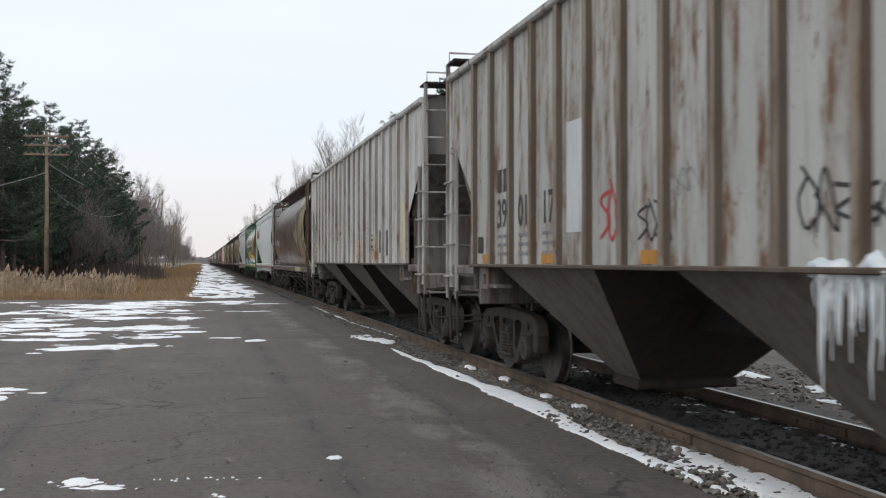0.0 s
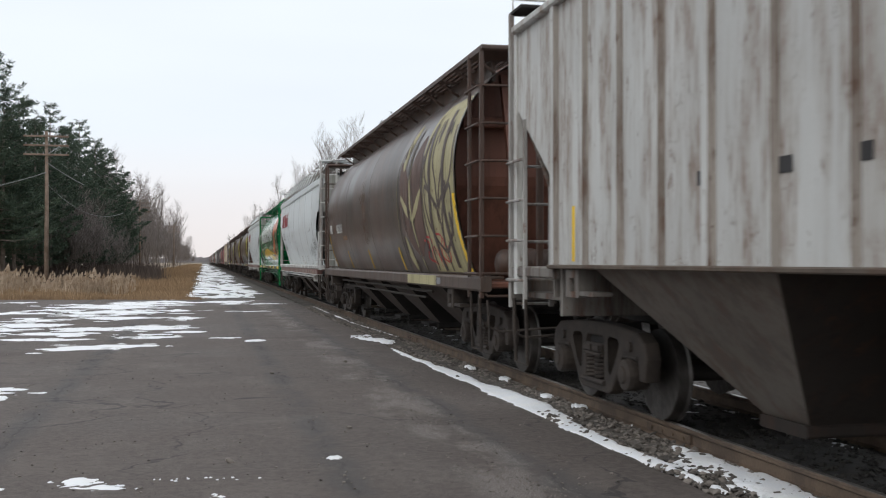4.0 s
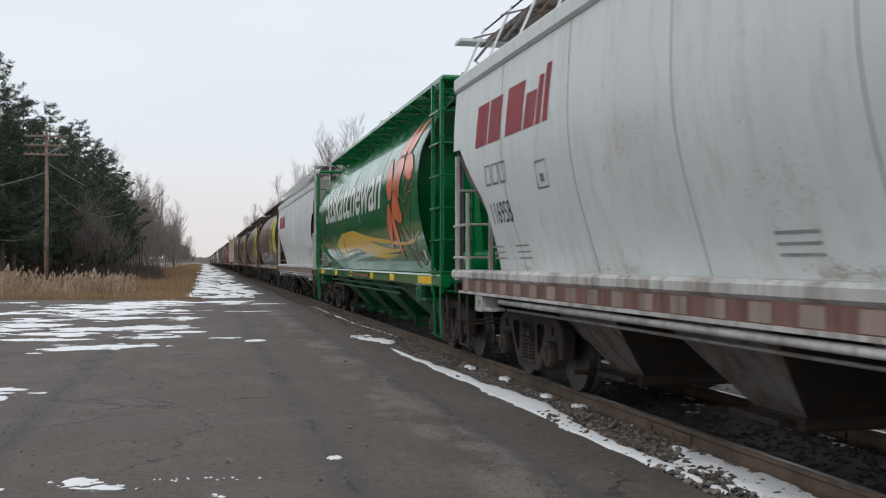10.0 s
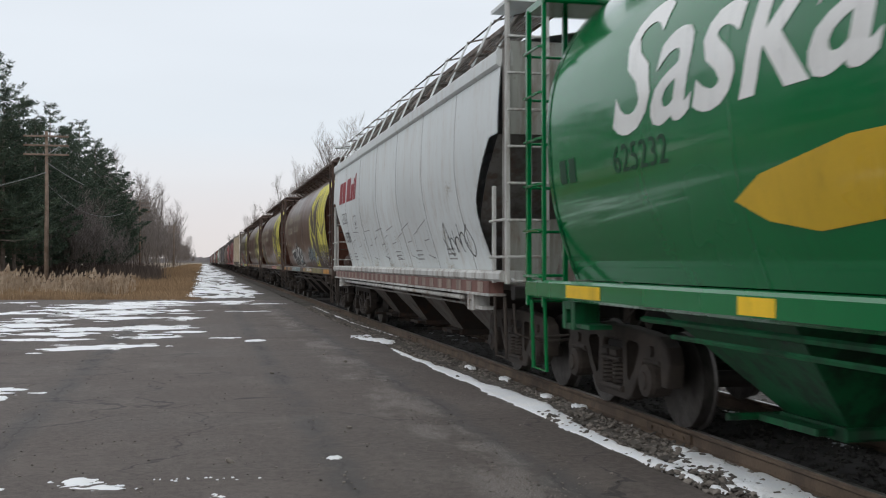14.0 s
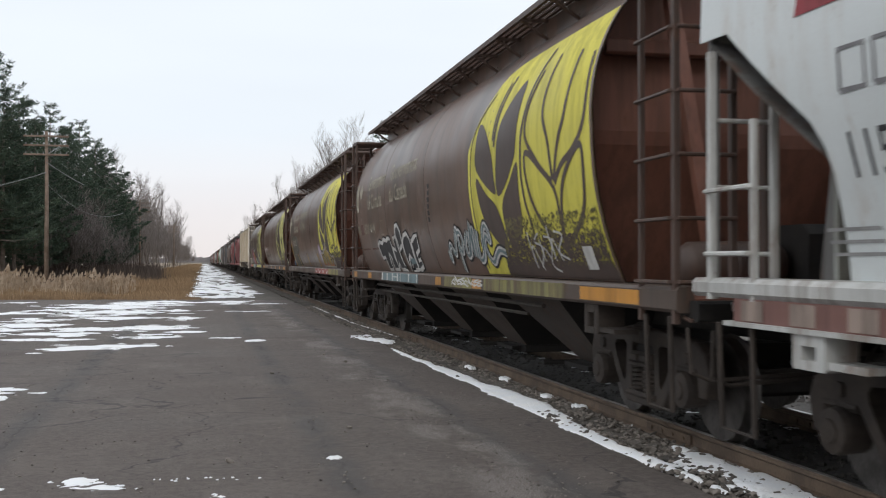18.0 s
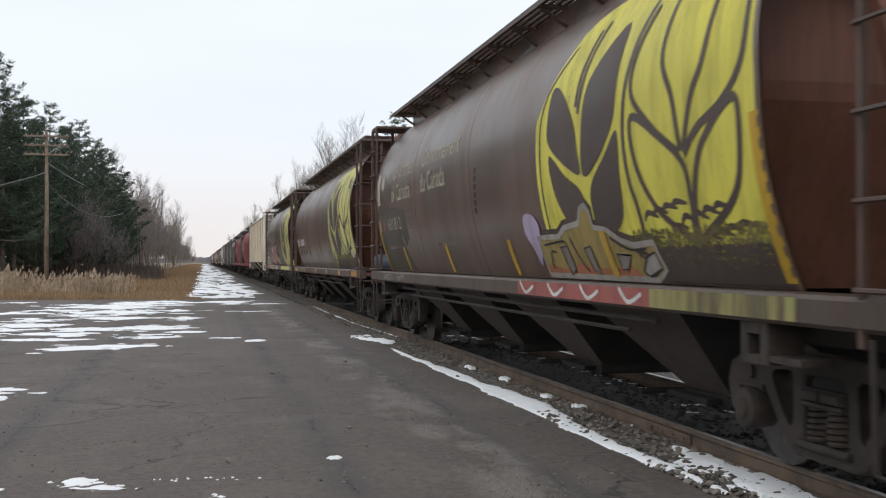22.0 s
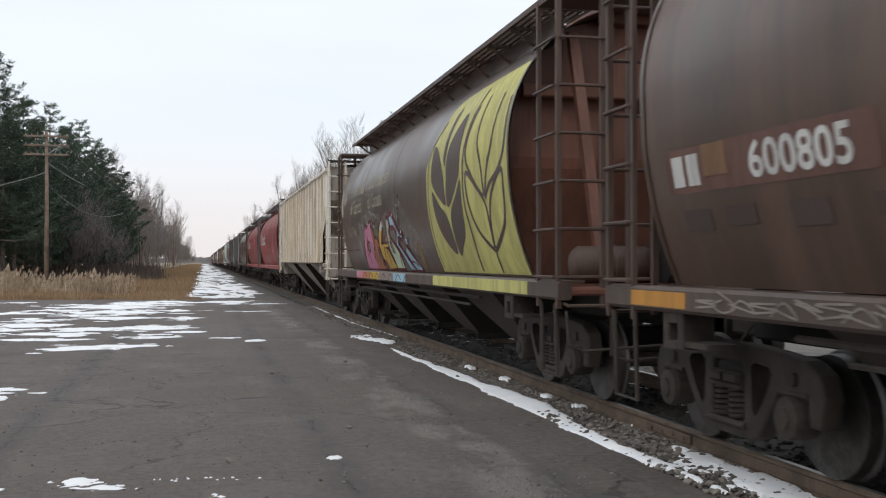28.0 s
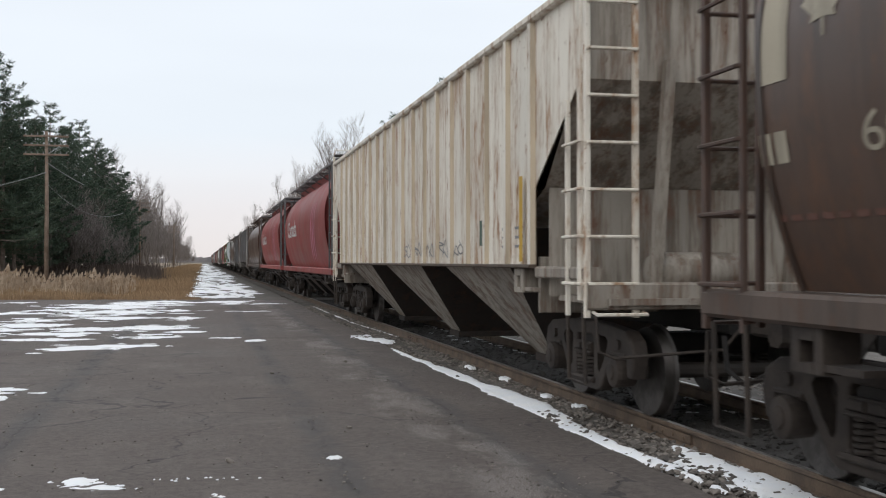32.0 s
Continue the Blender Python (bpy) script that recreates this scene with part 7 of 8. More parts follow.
decal("number", letters("625232", -5.7, 0.95, 0.32, 1.1), round_skin, plain("dark_green_number", (0.004, 0.05, 0.02)), c5)
for u in (-7.0, -6.76):
    decal("reporting_block", rect(u, u + 0.17, 0.95, 1.17), round_skin, plain("dark_green_mark", (0.004, 0.05, 0.02)), c5)

c6 = tear_car("smooth grey-white hopper car with faint block outlines sprayed on", 94.2, M_GREYWHITE)
tear_paint(c6, "115389", 2)
for k, u in enumerate((-5.2, -3.6, -2.1, -0.9, 0.6, 2.0)):
    o = [(u, 1.48), (u + 0.1, 1.9), (u + 0.5, 1.95), (u + 0.5, 2.12 - 0.03 * k), (u + 1.25, 2.1), (u + 1.2, 1.8), (u + 0.8, 1.78), (u + 0.85, 1.55), (u + 1.3, 1.5), (u + 1.25, 1.42)]
    decal("graffiti", stroke(o, 0.013), tear_skin, P_GREY, c6, "thin grey block outline")
decal("graffiti", scribble(61, 4.2, 5.8, 1.5, 2.05, 0.02, 5), tear_skin, P_BLACK, c6, "black sprayed scrawl")

c7 = cyl_car("brown cylindrical hopper car with yellow wheat and white tags", 110.95, M_BROWN, M_BROWN_END)
wheat(c7, P_YELLOW, P_WHEATDARK)
government(c7, "601464", P_FADED)
for pts in ([(-5.02, 0.54), (-4.81, 0.60), (-4.53, 0.57), (-4.31, 0.64), (-4.01, 0.61), (-3.86, 0.65), (-3.63, 0.64), (-3.58, 0.47), (-3.62, 0.26), (-3.57, 0.04), (-4.01, 0.04), (-3.96, 0.29), (-4.09, 0.36), (-4.21, 0.16), (-4.23, 0.03), (-4.58, 0.03), (-4.61, 0.29), (-4.92, 0.27), (-4.98, 0.38)],
            [(-3.54, 0.47), (-3.26, 0.41), (-3.27, 0.64), (-3.02, 0.67), (-2.97, 0.39), (-2.95, 0.16), (-2.77, 0.04), (-3.33, 0.04), (-3.35, 0.18), (-3.59, 0.04), (-3.56, 0.26)]):
    spray_shape(c7, pts, P_BLACK, P_WHITE, P_BLACK, 0.075)
for pts in ([(-2.98, 0.69), (-2.86, 0.85), (-2.64, 0.87), (-2.48, 0.75), (-2.50, 0.51), (-2.67, 0.47), (-2.86, 0.42), (-2.89, 0.55)],
            [(-2.47, 0.50), (-2.39, 0.60), (-2.20, 0.67), (-1.94, 0.70), (-1.79, 0.61), (-1.75, 0.48), (-1.79, 0.24), (-1.78, 0.05), (-2.29, 0.04), (-2.11, 0.20), (-1.92, 0.21), (-2.04, 0.25), (-2.12, 0.31), (-2.30, 0.23), (-2.44, 0.04), (-2.48, 0.17), (-2.49, 0.33)],
            [(-1.68, 0.55), (-1.52, 0.57), (-1.37, 0.62), (-1.10, 0.65), (-1.18, 0.40), (-1.50, 0.33), (-1.51, 0.21), (-1.29, 0.24), (-1.31, 0.11), (-1.59, 0.05), (-1.75, 0.05), (-1.73, 0.24), (-1.69, 0.43)]):
    spray_shape(c7, pts, P_BLACK, P_WHITE, P_BLACK, 0.075)
decal("grey_bar", stroke([(-2.2, 0.20), (-1.78, 0.21)], 0.10), round_skin, P_TEAL, c7, lift=0.016)
sill_panel(c7, -3.95, -0.55, P_TEAL)
for u, wd in ((-3.94, 0.14), (-3.40, 0.13), (-2.84, 0.10), (-2.36, 0.10), (-2.06, 0.04), (-1.36, 0.09), (-0.66, 0.05)):
    decal("white_drip", rect(u, u + wd, 1.108, 1.243), sill_skin, P_WHITE, c7, lift=0.006)
decal("white_bar", rect(-2.72, -2.36, 1.17, 1.19), sill_skin, P_WHITE, c7, lift=0.006)
tag = ([(0.85, 0.36), (0.91, 0.21), (0.99, 0.39), (1.12, 0.44), (1.26, 0.31), (1.59, 0.65), (1.62, 0.54), (1.54, 0.25), (1.50, 0.04)], [(1.62, 0.60), (1.77, 0.61), (1.84, 0.49), (1.68, 0.33), (1.60, 0.42)],
       [(2.13, 0.58), (1.98, 0.46), (1.93, 0.29), (2.09, 0.32), (2.16, 0.55)], [(2.22, 0.62), (2.10, 0.29), (2.30, 0.55), (2.38, 0.70), (2.30, 0.28), (2.42, 0.57), (2.51, 0.61), (2.42, 0.24)],
       [(2.67, 0.62), (2.51, 0.24), (2.74, 0.27), (2.92, 0.51)])
wave = [(2.79, 0.35), (2.95, 0.57), (3.11, 0.66), (3.22, 0.58), (3.19, 0.46), (3.07, 0.53), (2.94, 0.44), (2.97, 0.27), (3.10, 0.19), (3.32, 0.28), (3.52, 0.34), (3.75, 0.30)]
for pts in tag + (wave,):
    line = curve(pts)
    decal("spray_shadow", stroke(line, 0.17), round_skin, P_BLACK, c7, lift=0.010)
    decal("spray_line", stroke(line, 0.105), round_skin, P_WHITE, c7, "pale sprayed line", 0.0135)
    decal("spray_core", stroke(line, 0.045), round_skin, P_TEAL, c7, lift=0.017)
decal("white_scrawl", scribble(75, 1.75, 3.3, 1.13, 1.235, 0.02, 9), sill_skin, P_WHITE, c7, lift=0.006)
decal("graffiti", scribble(73, 4.75, 5.8, 0.1, 0.60, 0.024, 6), round_skin, P_WHITE, c7, "pale sprayed scrawl", 0.015)
foot_fade(c7, 3.6, 6.9, 0.5, 71)
decal("notice", rect(6.3, 6.55, 0.12, 0.35, 0.0), round_skin, P_WHITE, c7, lift=0.016)
sill_marks(c7, ((-7.6, 0.42), (-5.6, 0.4), (0.72, 0.36), (2.85, 0.42), (6.7, 1.3)), P_ORANGE)
sill_panel(c7, 1.3, 2.8, P_SILLOLIVE)
sill_panel(c7, 3.4, 6.3, P_SILLOLIVE)

c8 = cyl_car("brown cylindrical hopper car with yellow wheat and orange graffiti", 128.95, M_BROWN, M_BROWN_END)
wheat(c8, P_YELLOW, P_WHEATDARK)
government(c8, "601812", P_FADED)
stripes(c8, (-5.35, -2.1, 1.1))
decal("repainted_field", fill([(-7.0, 0.04), (-7.05, 0.55), (-6.9, 1.12), (-5.6, 1.18), (-4.7, 1.10), (-4.55, 0.62), (-5.0, 0.45), (-4.6, 0.04)]), round_skin, P_OLIVEGREY, c8, "dark olive repainted field", 0.003)
decal("pale_run", stroke([(-5.15, 0.66), (-4.9, 0.35), (-4.62, 0.05)], 0.05), round_skin, P_HAZE, c8, lift=0.006)
decal("white_scrawl", scribble(85, -6.5, -5.6, 1.12, 1.23, 0.022, 5) + scribble(86, -5.2, -4.5, 1.12, 1.23, 0.022, 4), sill_skin, P_HAZE, c8, "pale scrawl on the sill", 0.006)
for u, n in ((-6.6, 4), (-3.6, 3), (-2.2, 5)):
    decal("small_print", [q for k in range(n) for q in rect(u + 0.16 * k, u + 0.16 * k + 0.12, 0.44, 0.49)], round_skin, P_HAZE, c8, lift=0.006)
decal("end_stripe", rect(-7.26, -7.16, 0.03, 0.95), round_skin, P_STRIPE, c8, lift=0.012)
outline = [(2.30, 0.05), (2.28, 0.46), (2.54, 0.46), (2.94, 0.46), (3.16, 0.54), (3.57, 0.57), (3.69, 0.70), (3.82, 0.73), (3.90, 0.67), (3.92, 0.52), (4.21, 0.49), (4.46, 0.39), (4.71, 0.34), (5.10, 0.36), (5.18, 0.13), (4.98, 0.04)]
spray_shape(c8, outline, P_DULLAMBER, P_SPECK, P_WHEATDARK, 0.055, 0.16)
decal("spray_fade", fill([(2.32, 0.05), (2.36, 0.17), (2.84, 0.12), (3.30, 0.18), (3.67, 0.14), (4.12, 0.13), (4.50, 0.17), (4.74, 0.05)]), round_skin, P_RUSTRED, c8, "rusty red lower fade", 0.013)
for pts in ([(2.92, 0.35), (3.13, 0.36), (3.16, 0.12), (3.0, 0.06)], [(3.57, 0.33), (3.73, 0.35), (3.77, 0.08), (3.63, 0.12)], [(4.31, 0.27), (4.60, 0.26), (4.44, 0.13), (4.32, 0.13)]):
    spray_shape(c8, pts, P_HAZE, P_SPECK, None, 0.025, lift=0.016)
    decal("spray_line", stroke(pts + pts[:1], 0.018), round_skin, P_BLACK, c8, lift=0.022)
spray_shape(c8, [(4.75, 0.11), (4.90, 0.24), (5.08, 0.28), (5.12, 0.14), (4.85, 0.07)], P_SPECK, P_BLACK, None, 0.02, lift=0.016)
decal("amber_arrow", fill([(4.03, 0.48), (4.17, 0.49), (4.21, 0.06), (4.07, 0.05)]), round_skin, P_AMBER, c8, lift=0.019)
for pts in ([(2.45, 0.38), (3.05, 0.41), (3.1, 0.35)], [(2.5, 0.12), (2.6, 0.3), (2.75, 0.3)], [(3.25, 0.45), (3.4, 0.2), (3.5, 0.1)], [(4.25, 0.42), (4.6, 0.31), (4.95, 0.31)]):
    decal("spray_line", stroke(curve(pts), 0.022), round_skin, P_BLACK, c8, lift=0.021)
for k in range(26):
    u, w = 4.6 + 1.9 * ((k * 0.618) % 1), 0.08 + 0.55 * ((k * 0.41) % 1)
    decal("dark_brush_stroke", stroke(curve([(u, w), (u + 0.1, w + 0.04 + 0.05 * ((k * 0.77) % 1)), (u + 0.28, w + 0.02)]), 0.05, True), round_skin, P_WHEATDARK, c8, lift=0.005)
foot_fade(c8, 4.3, 6.9, 0.32, 81)
decal("lilac_blob", fill(curve([(1.9, 0.5), (1.95, 0.7), (2.2, 0.72), (2.4, 0.6), (2.3, 0.35), (2.15, 0.15), (2.05, 0.35)], True, 4)), round_skin, P_LILAC, c8, lift=0.012)
sill_panel(c8, 2.0, 5.4, plain("dull_red_spray", (0.30, 0.09, 0.075)))
for k in range(4):
    decal("white_drip", stroke(curve([(2.1 + 0.9 * k, 1.24), (2.3 + 0.9 * k, 1.13), (2.55 + 0.9 * k, 1.2)]), 0.035), sill_skin, P_WHITE, c8, lift=0.006)
sill_panel(c8, 5.4, 7.4, P_SILLOLIVE)
decal("end_stripe", rect(6.86, 6.98, 0.05, 1.15), round_skin, P_STRIPE, c8, lift=0.012)

c9 = cyl_car("brown cylindrical hopper car with worn olive wheat and a blue tank", 147.2, M_BROWN, M_BROWN_END, tank=M_TANK, nose=7.16)
wheat(c9, P_OLDYELLOW, P_WHEATDARK, worn=9)
decal("number", letters("600805", -5.78, 0.75, 0.32, 1.15, bold=0.02), round_skin, P_WHITE, c9)
decal("number_patch", rect(-6.95, -4.45, 0.70, 1.02), round_skin, P_PATCH, c9, lift=0.003)
for u in (-6.85, -6.62):
    decal("reporting_block", rect(u, u + 0.17, 0.75, 0.97), round_skin, P_WHITE, c9)
decal("primer_patch", rect(-6.38, -6.05, 0.80, 1.02), round_skin, P_PRIMER, c9, lift=0.007)
for k, u in enumerate((-6.8, -6.2, -5.4, -4.6, -3.5)):
    decal("grey_patch", rect(u, u + 0.4, 0.42 + 0.03 * (k % 2), 0.58), round_skin, P_WHEATDARK, c9)
decal("graffiti", scribble(91, -2.9, -1.6, 0.15, 0.85, 0.03, 5), round_skin, P_FADED, c9, "pale sprayed scrawl")
decal("graffiti", scribble(92, 0.9, 2.0, 0.1, 0.75, 0.03, 5), round_skin, P_FADED, c9, "pale sprayed scrawl")
decal("graffiti", scribble(93, 2.7, 6.2, 0.1, 0.60, 0.022, 11), round_skin, P_WHEATDARK, c9, "black sprayed scrawl over the wheat")
foot_fade(c9, 3.0, 6.9, 0.26, 91)
decal("notice", rect(6.4, 6.65, 0.3, 0.5), round_skin, P_WHITE, c9, lift=0.016)
sill_marks(c9, ((-7.5, 0.95), (-4.2, 0.3), (-0.6, 0.3), (2.2, 0.34), (4.9, 0.4), (7.3, 0.9)), P_ORANGE)
decal("white_scrawl", scribble(95, -6.4, -4.2, 1.12, 1.23, 0.014, 9), sill_skin, P_HAZE, c9, "pale scrawl on the sill", 0.006)

c10 = cyl_car("brown cylindrical hopper car with olive wheat and bright graffiti", 165.1, M_BROWN_DARK, M_BROWN_END, sill=M_SILL, gear=M_GEAR)
wheat(c10, P_OLDYELLOW, P_WHEATDARK)
government(c10, "601346", P_FADED, False)
sill_panel(c10, 3.1, 7.7, P_OLDYELLOW)
r_g = random.Random(10)
specks = []
for k in range(2400):
    u = r_g.uniform(-4.95, 1.75)
    edge = 1.12 + 0.12 * math.sin(u * 1.9 + 1) - max(0.0, u - 0.1) * 0.30
    w = edge * (1 - 0.75 * r_g.random() ** 1.6) + r_g.gauss(0, 0.04)
    s = r_g.uniform(0.005, 0.020)
    specks += fan([(u + s * r_g.uniform(0.5, 1.4) * math.cos(a * 0.785), w + s * r_g.uniform(0.6, 1.3) * math.sin(a * 0.785)) for a in range(8)])
tagged(decal("overspray", specks, c10_skin, P_SPECK, c10, "pale speckled overspray", 0.004), "pale speckled overspray round the graffiti", kind="stuff")
spray_shape(c10, [(-4.81, 0.02), (-4.59, 0.33), (-4.28, 0.61), (-4.06, 0.85), (-3.78, 0.99), (-3.67, 0.89), (-3.35, 1.0), (-3.08, 1.02), (-3.10, 0.79), (-3.12, 0.52), (-3.45, 0.26), (-3.36, 0.02)], P_PINK, P_MAROON, P_MAROON, 0.04, 0.12, skin=c10_skin)
spray_shape(c10, [(-3.36, 0.02), (-3.45, 0.26), (-3.12, 0.52), (-3.07, 0.98), (-2.89, 0.84), (-2.92, 0.65), (-2.72, 0.70), (-2.53, 0.64), (-2.43, 0.45), (-2.54, 0.26), (-2.41, 0.03)], P_RUSTRED, P_MAROON, P_MAROON, 0.04, 0.12, skin=c10_skin)
spray_shape(c10, [(-2.54, 0.40), (-2.30, 0.76), (-2.10, 0.87), (-1.72, 1.03), (-1.70, 0.88), (-1.98, 0.69), (-2.20, 0.55), (-1.88, 0.52), (-1.57, 0.42), (-1.41, 0.25), (-1.24, 0.05), (-2.11, 0.03), (-2.16, 0.16), (-2.43, 0.26)], P_AMBER, P_MAROON, P_MAROON, 0.04, 0.12, skin=c10_skin)
spray_shape(c10, [(-2.08, 0.87), (-1.71, 1.03), (-1.66, 0.95), (-1.80, 0.80), (-2.0, 0.81)], P_MINT, None, None, lift=0.0125, skin=c10_skin)
spray_shape(c10, [(-1.27, 0.89), (-1.22, 1.02), (-0.99, 1.0), (-0.96, 0.86), (-1.07, 0.78), (-1.04, 0.64), (-0.75, 0.51), (-0.59, 0.41), (-0.47, 0.28), (-0.53, 0.05), (-1.24, 0.05), (-1.27, 0.25), (-1.37, 0.46), (-1.35, 0.66)], P_MINT, P_MAROON, P_MAROON, 0.045, 0.14, skin=c10_skin)
spray_shape(c10, [(-0.91, 1.0), (-0.83, 1.06), (-0.62, 1.06), (-0.44, 0.96), (-0.23, 0.83), (-0.10, 0.71), (0.22, 0.66), (0.04, 0.61), (-0.16, 0.66), (-0.30, 0.62), (-0.41, 0.52), (-0.17, 0.41), (0.07, 0.25), (0.40, 0.03), (-0.02, 0.03), (-0.24, 0.28), (-0.40, 0.42), (-0.60, 0.52), (-0.43, 0.66), (-0.36, 0.76), (-0.53, 0.85), (-0.70, 0.87), (-0.80, 0.84)], P_BLUE, P_MAROON, P_MAROON, 0.045, 0.16, skin=c10_skin)
spray_shape(c10, [(0.20, 0.50), (0.42, 0.40), (0.72, 0.22), (1.02, 0.03), (0.52, 0.03), (0.30, 0.20), (0.12, 0.36)], P_BLUE, P_MAROON, P_MAROON, 0.04, 0.14, skin=c10_skin)
for pts in ([(-1.75, 0.64), (-1.45, 0.72), (-1.32, 0.60), (-1.6, 0.55)], [(-1.2, 0.57), (-1.02, 0.58), (-0.96, 0.36), (-1.15, 0.40)], [(-2.62, 0.10), (-2.72, 0.40), (-2.60, 0.50), (-2.50, 0.25)], [(-4.0, 0.55), (-3.75, 0.62), (-3.6, 0.48), (-3.85, 0.40)]):
    spray_shape(c10, pts, P_HAZE, P_MAROON, None, 0.05, lift=0.0145, skin=c10_skin)
decal("yellow_edge", stroke(curve([(-2.02, 0.53), (-1.55, 0.52), (-1.36, 0.60), (-1.42, 0.74)]), 0.05), c10_skin, P_AMBER, c10, lift=0.018)
r_h = random.Random(3)
crest = [(-4.8 + 0.12 * k, (0.98 + 0.12 * math.sin(0.23 * k + 1) - max(0.0, 0.12 * k - 4.9) * 0.75) * r_h.uniform(0.82, 1.08)) for k in range(49)]
decal("spray_haze", fill([(-4.8, 0.03)] + crest + [(1.0, 0.03)]), c10_skin, P_DIM, c10, lift=0.0055)
inner = [[(-4.1, 0.15), (-3.95, 0.5), (-3.6, 0.85)], [(-4.3, 0.3), (-3.8, 0.62), (-3.45, 0.58)], [(-3.2, 0.2), (-2.95, 0.62), (-2.75, 0.85)], [(-3.0, 0.1), (-2.75, 0.42), (-2.6, 0.6)], [(-2.2, 0.15), (-2.0, 0.45), (-1.75, 0.8)], [(-1.8, 0.1), (-1.7, 0.3), (-1.95, 0.5)],
         [(-1.15, 0.85), (-1.1, 0.6), (-1.05, 0.5)], [(-0.7, 0.1), (-0.55, 0.3), (-0.45, 0.42)], [(-0.55, 1.02), (-0.3, 0.8), (-0.3, 0.6), (0.1, 0.25)], [(0.2, 0.15), (0.5, 0.2), (0.8, 0.1)], [(-2.9, 1.08), (-2.6, 0.95), (-2.3, 1.05)], [(-1.5, 1.05), (-1.3, 0.8), (-1.45, 0.55)]]
for pts in inner:
    decal("spray_line", stroke(curve(pts), 0.04, True), c10_skin, P_MAROON, c10, lift=0.015)
for u, w in ((-3.4, 1.0), (-2.6, 0.93), (-1.62, 0.9), (-1.05, 0.93), (-0.5, 1.06), (0.1, 0.74)):
    decal("highlight", fill(leaf((u - 0.07, w - 0.03), (u + 0.06, w + 0.03), 0.02)), c10_skin, P_WHITE, c10, lift=0.017)
star = [(0.40 + (0.07 if k % 2 else 0.17) * math.sin(k * 0.628), 0.57 + (0.045 if k % 2 else 0.11) * math.cos(k * 0.628)) for k in range(10)]
decal("star", fill(star), c10_skin, P_BLUE, c10, lift=0.014)
decal("star_rim", stroke(star + star[:1], 0.02), c10_skin, P_MAROON, c10, lift=0.016)
decal("amber_slash", stroke([(1.30, 0.52), (1.38, 0.3), (1.45, 0.04)], 0.14), round_skin, plain("brown_amber_spray", (0.26, 0.15, 0.045)), c10)
decal("graffiti", scribble(101, 1.8, 2.45, 0.18, 0.55, 0.016, 3), round_skin, P_GREY, c10, "faint grey scrawl")
for u0, u1, mat in ((-4.7, -3.9, P_PINK), (-3.9, -2.85, P_RUSTRED), (-2.85, -1.75, P_AMBER), (-1.75, -0.2, P_HAZE), (-0.2, 0.95, P_BLUE)):
    sill_panel(c10, u0, u1, mat)
for k in range(7):
    decal("scrawl", stroke(curve([(-3.7 + 0.75 * k, 1.11), (-3.5 + 0.75 * k, 1.22), (-3.2 + 0.75 * k, 1.14)]), 0.025), sill_skin, P_MAROON, c10, lift=0.006)

c11 = rib_car("cream ribbed hopper car with orange rust runs", 184.6, M_CREAM, 7.72, 1.3, 18, (-7.9, 7.9), flank=plain("shaded_rusty_cream_flank", (0.50, 0.42, 0.31)))
decal("yellow_bar", rect(7.32, 7.44, 1.45, 2.35), rib_skin, P_STRIPE, c11)
decal("placard", rect(5.5, 5.76, 1.64, 1.95), flat_skin, plain("dark_green_placard", (0.05, 0.09, 0.07)), c11)
for u in (6.5, 7.0):
    for z in (1.6, 1.7, 1.8):
        decal("small_print", rect(u, u + 0.3, z, z + 0.03), flat_skin, P_GREY, c11)
for u in (0.5, 1.4, 2.3, 3.2, 4.1):
    decal("graffiti", scribble(int(u * 10), u, u + 0.5, 1.5, 1.75, 0.02, 2), flat_skin, P_GREY, c11)

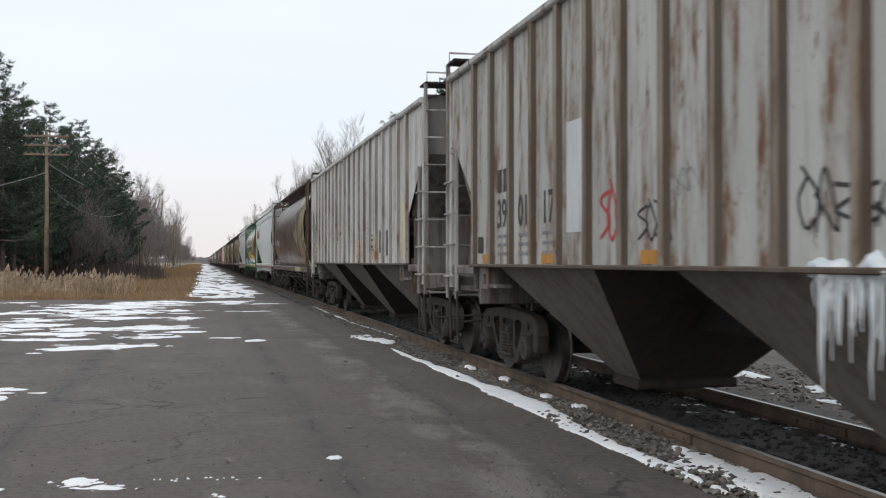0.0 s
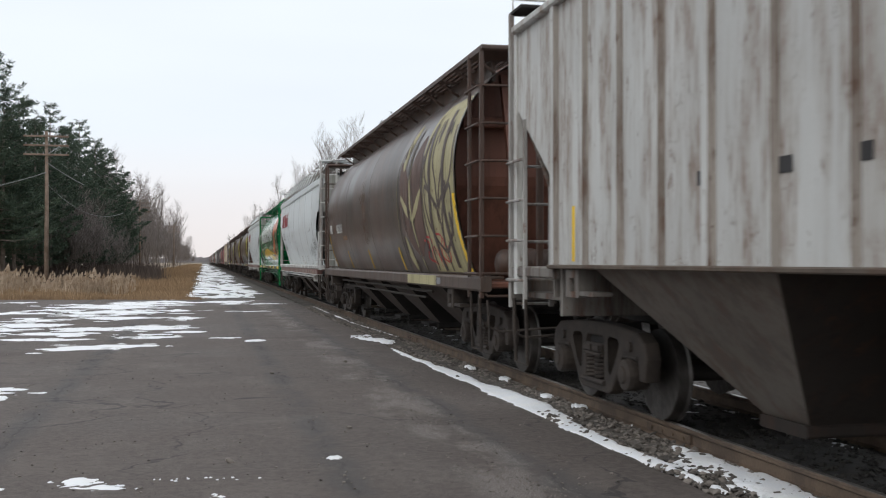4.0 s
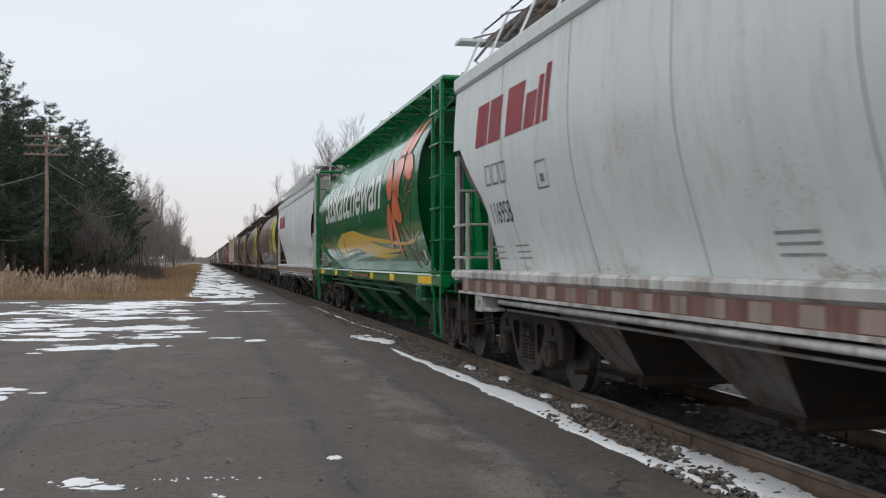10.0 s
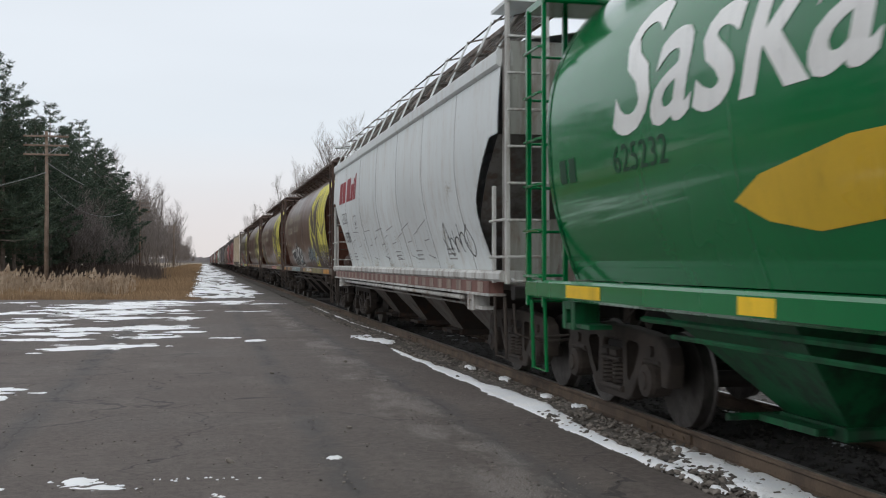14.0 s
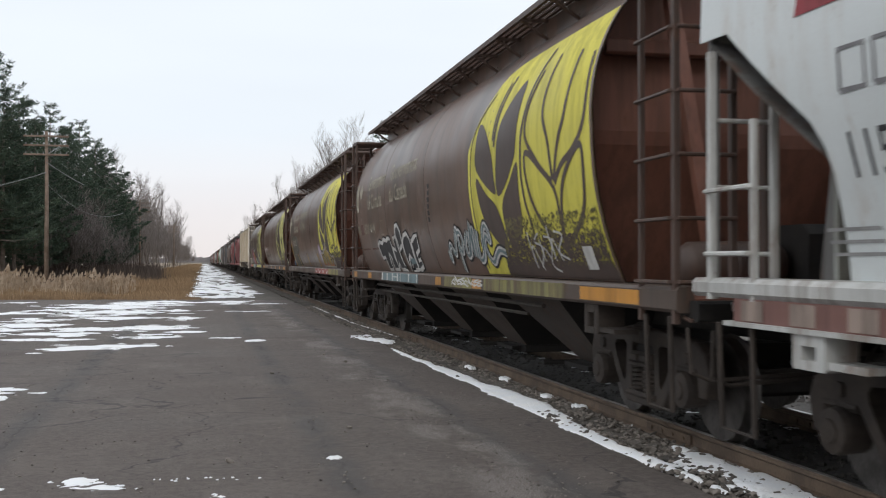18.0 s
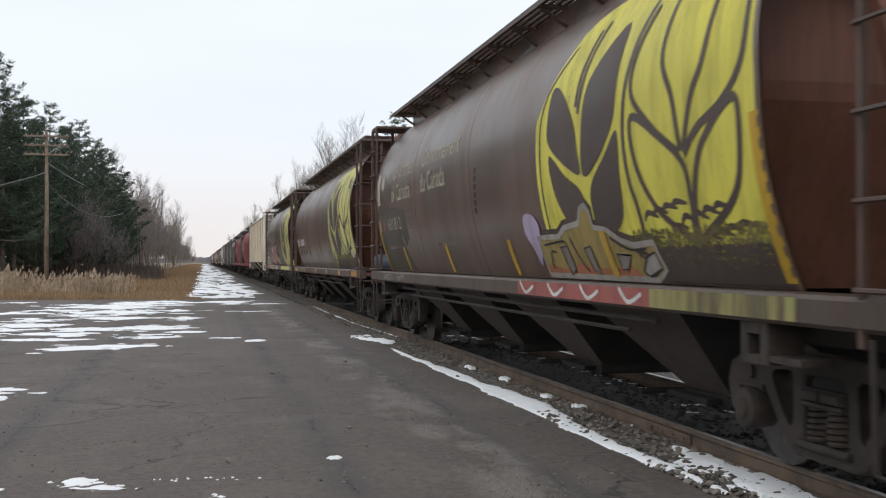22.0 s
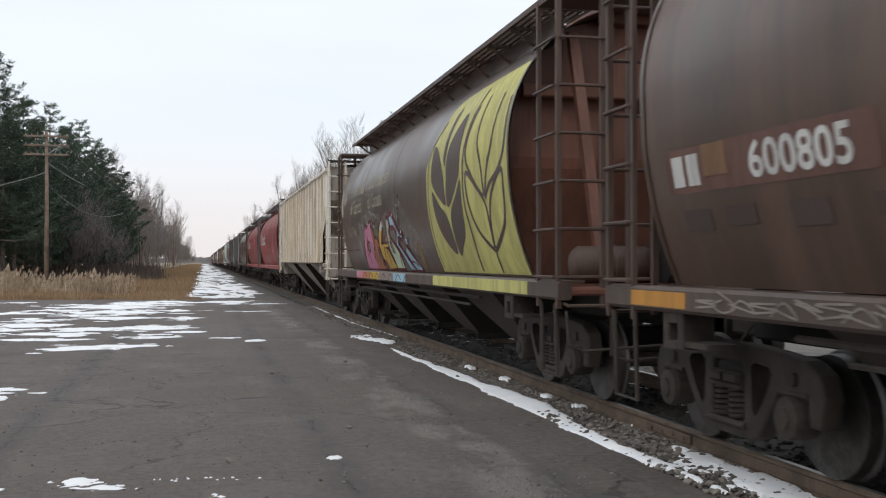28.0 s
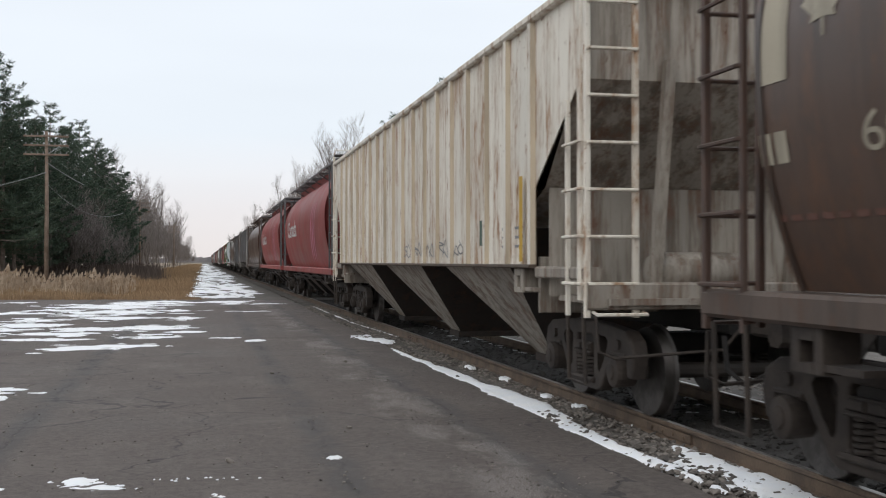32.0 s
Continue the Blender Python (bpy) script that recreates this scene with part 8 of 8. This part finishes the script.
for i, (centre, text) in enumerate(((202.8, "Canada"), (221.2, "Canada"))):
    c = cyl_car("red cylindrical hopper car with a white wordmark", centre, M_RED, M_RED, gear=M_DARKGREY, fine=False)
    decal("wordmark", letters(text, -5.9, 1.15, 0.85, 1.5, bold=0.01), round_skin, P_WHITE, c)
    for k in range(3):
        decal("wheat_line", stroke(curve([(2.2 + 0.5 * k, 0.2), (3.0 + 0.5 * k, 1.0), (3.4 + 0.5 * k, 2.0)]), 0.12, True), round_skin, P_PINK, c)
FAR = [("c", M_BROWN, "brown cylindrical hopper car, dusty"), ("r", M_DARKGREY, "dark grey ribbed hopper car"), ("r", M_DARKGREY, "dark grey ribbed hopper car"), ("t", M_GREYWHITE, "grey-white smooth hopper car"),
       ("c", M_TAN, "tan cylindrical hopper car"), ("c", M_GREEN, "green cylindrical hopper car"), ("c", M_RED, "red cylindrical hopper car")]
MODELS = {}
kinds = [0, 1, 2, 0, 3, 5, 6, 0, 1, 3, 4, 0, 6, 1, 0, 3, 2, 0, 4, 6, 0, 1]
at = 239.4
for k in kinds:
    kind, mat, label = FAR[k]
    key = (kind, mat.name)
    if key not in MODELS:
        MODELS[key] = {"c": cyl_car, "r": rib_car, "t": tear_car}[kind](label, at, mat, *((M_BROWN_END if mat is M_BROWN else mat,) if kind == "c" else ()), fine=False)
    else:
        CARS.append((copy_thing(MODELS[key], pose(TRACK, at, TOP)), at))
    at += 18.1


# ---- what moves ----
SPEED = (5.408, 5.471, 5.413, 5.145, 5.103, 5.214, 5.199, 5.001, 4.811)


def gone(t):
    """Metres the train has rolled by t seconds; SPEED holds its pace every four seconds."""
    way, i = 0.0, 0
    while t > 4 and i < 7:
        way += 2 * (SPEED[i] + SPEED[i + 1])
        t, i = t - 4, i + 1
    return way + t * SPEED[i] + t * t / 8 * (SPEED[i + 1] - SPEED[i])


def motions():
    for car, centre in CARS:
        walk(car, [(t, pose(TRACK, centre - gone(t), TOP)) for t in range(0, 33, 2)])
    for axle, y, fine in WHEELS:
        if fine:
            walk(axle, [(0.1 * k, pose(0, y, 0.42, math.degrees(gone(0.1 * k) / 0.42))) for k in range(321)])


motions()
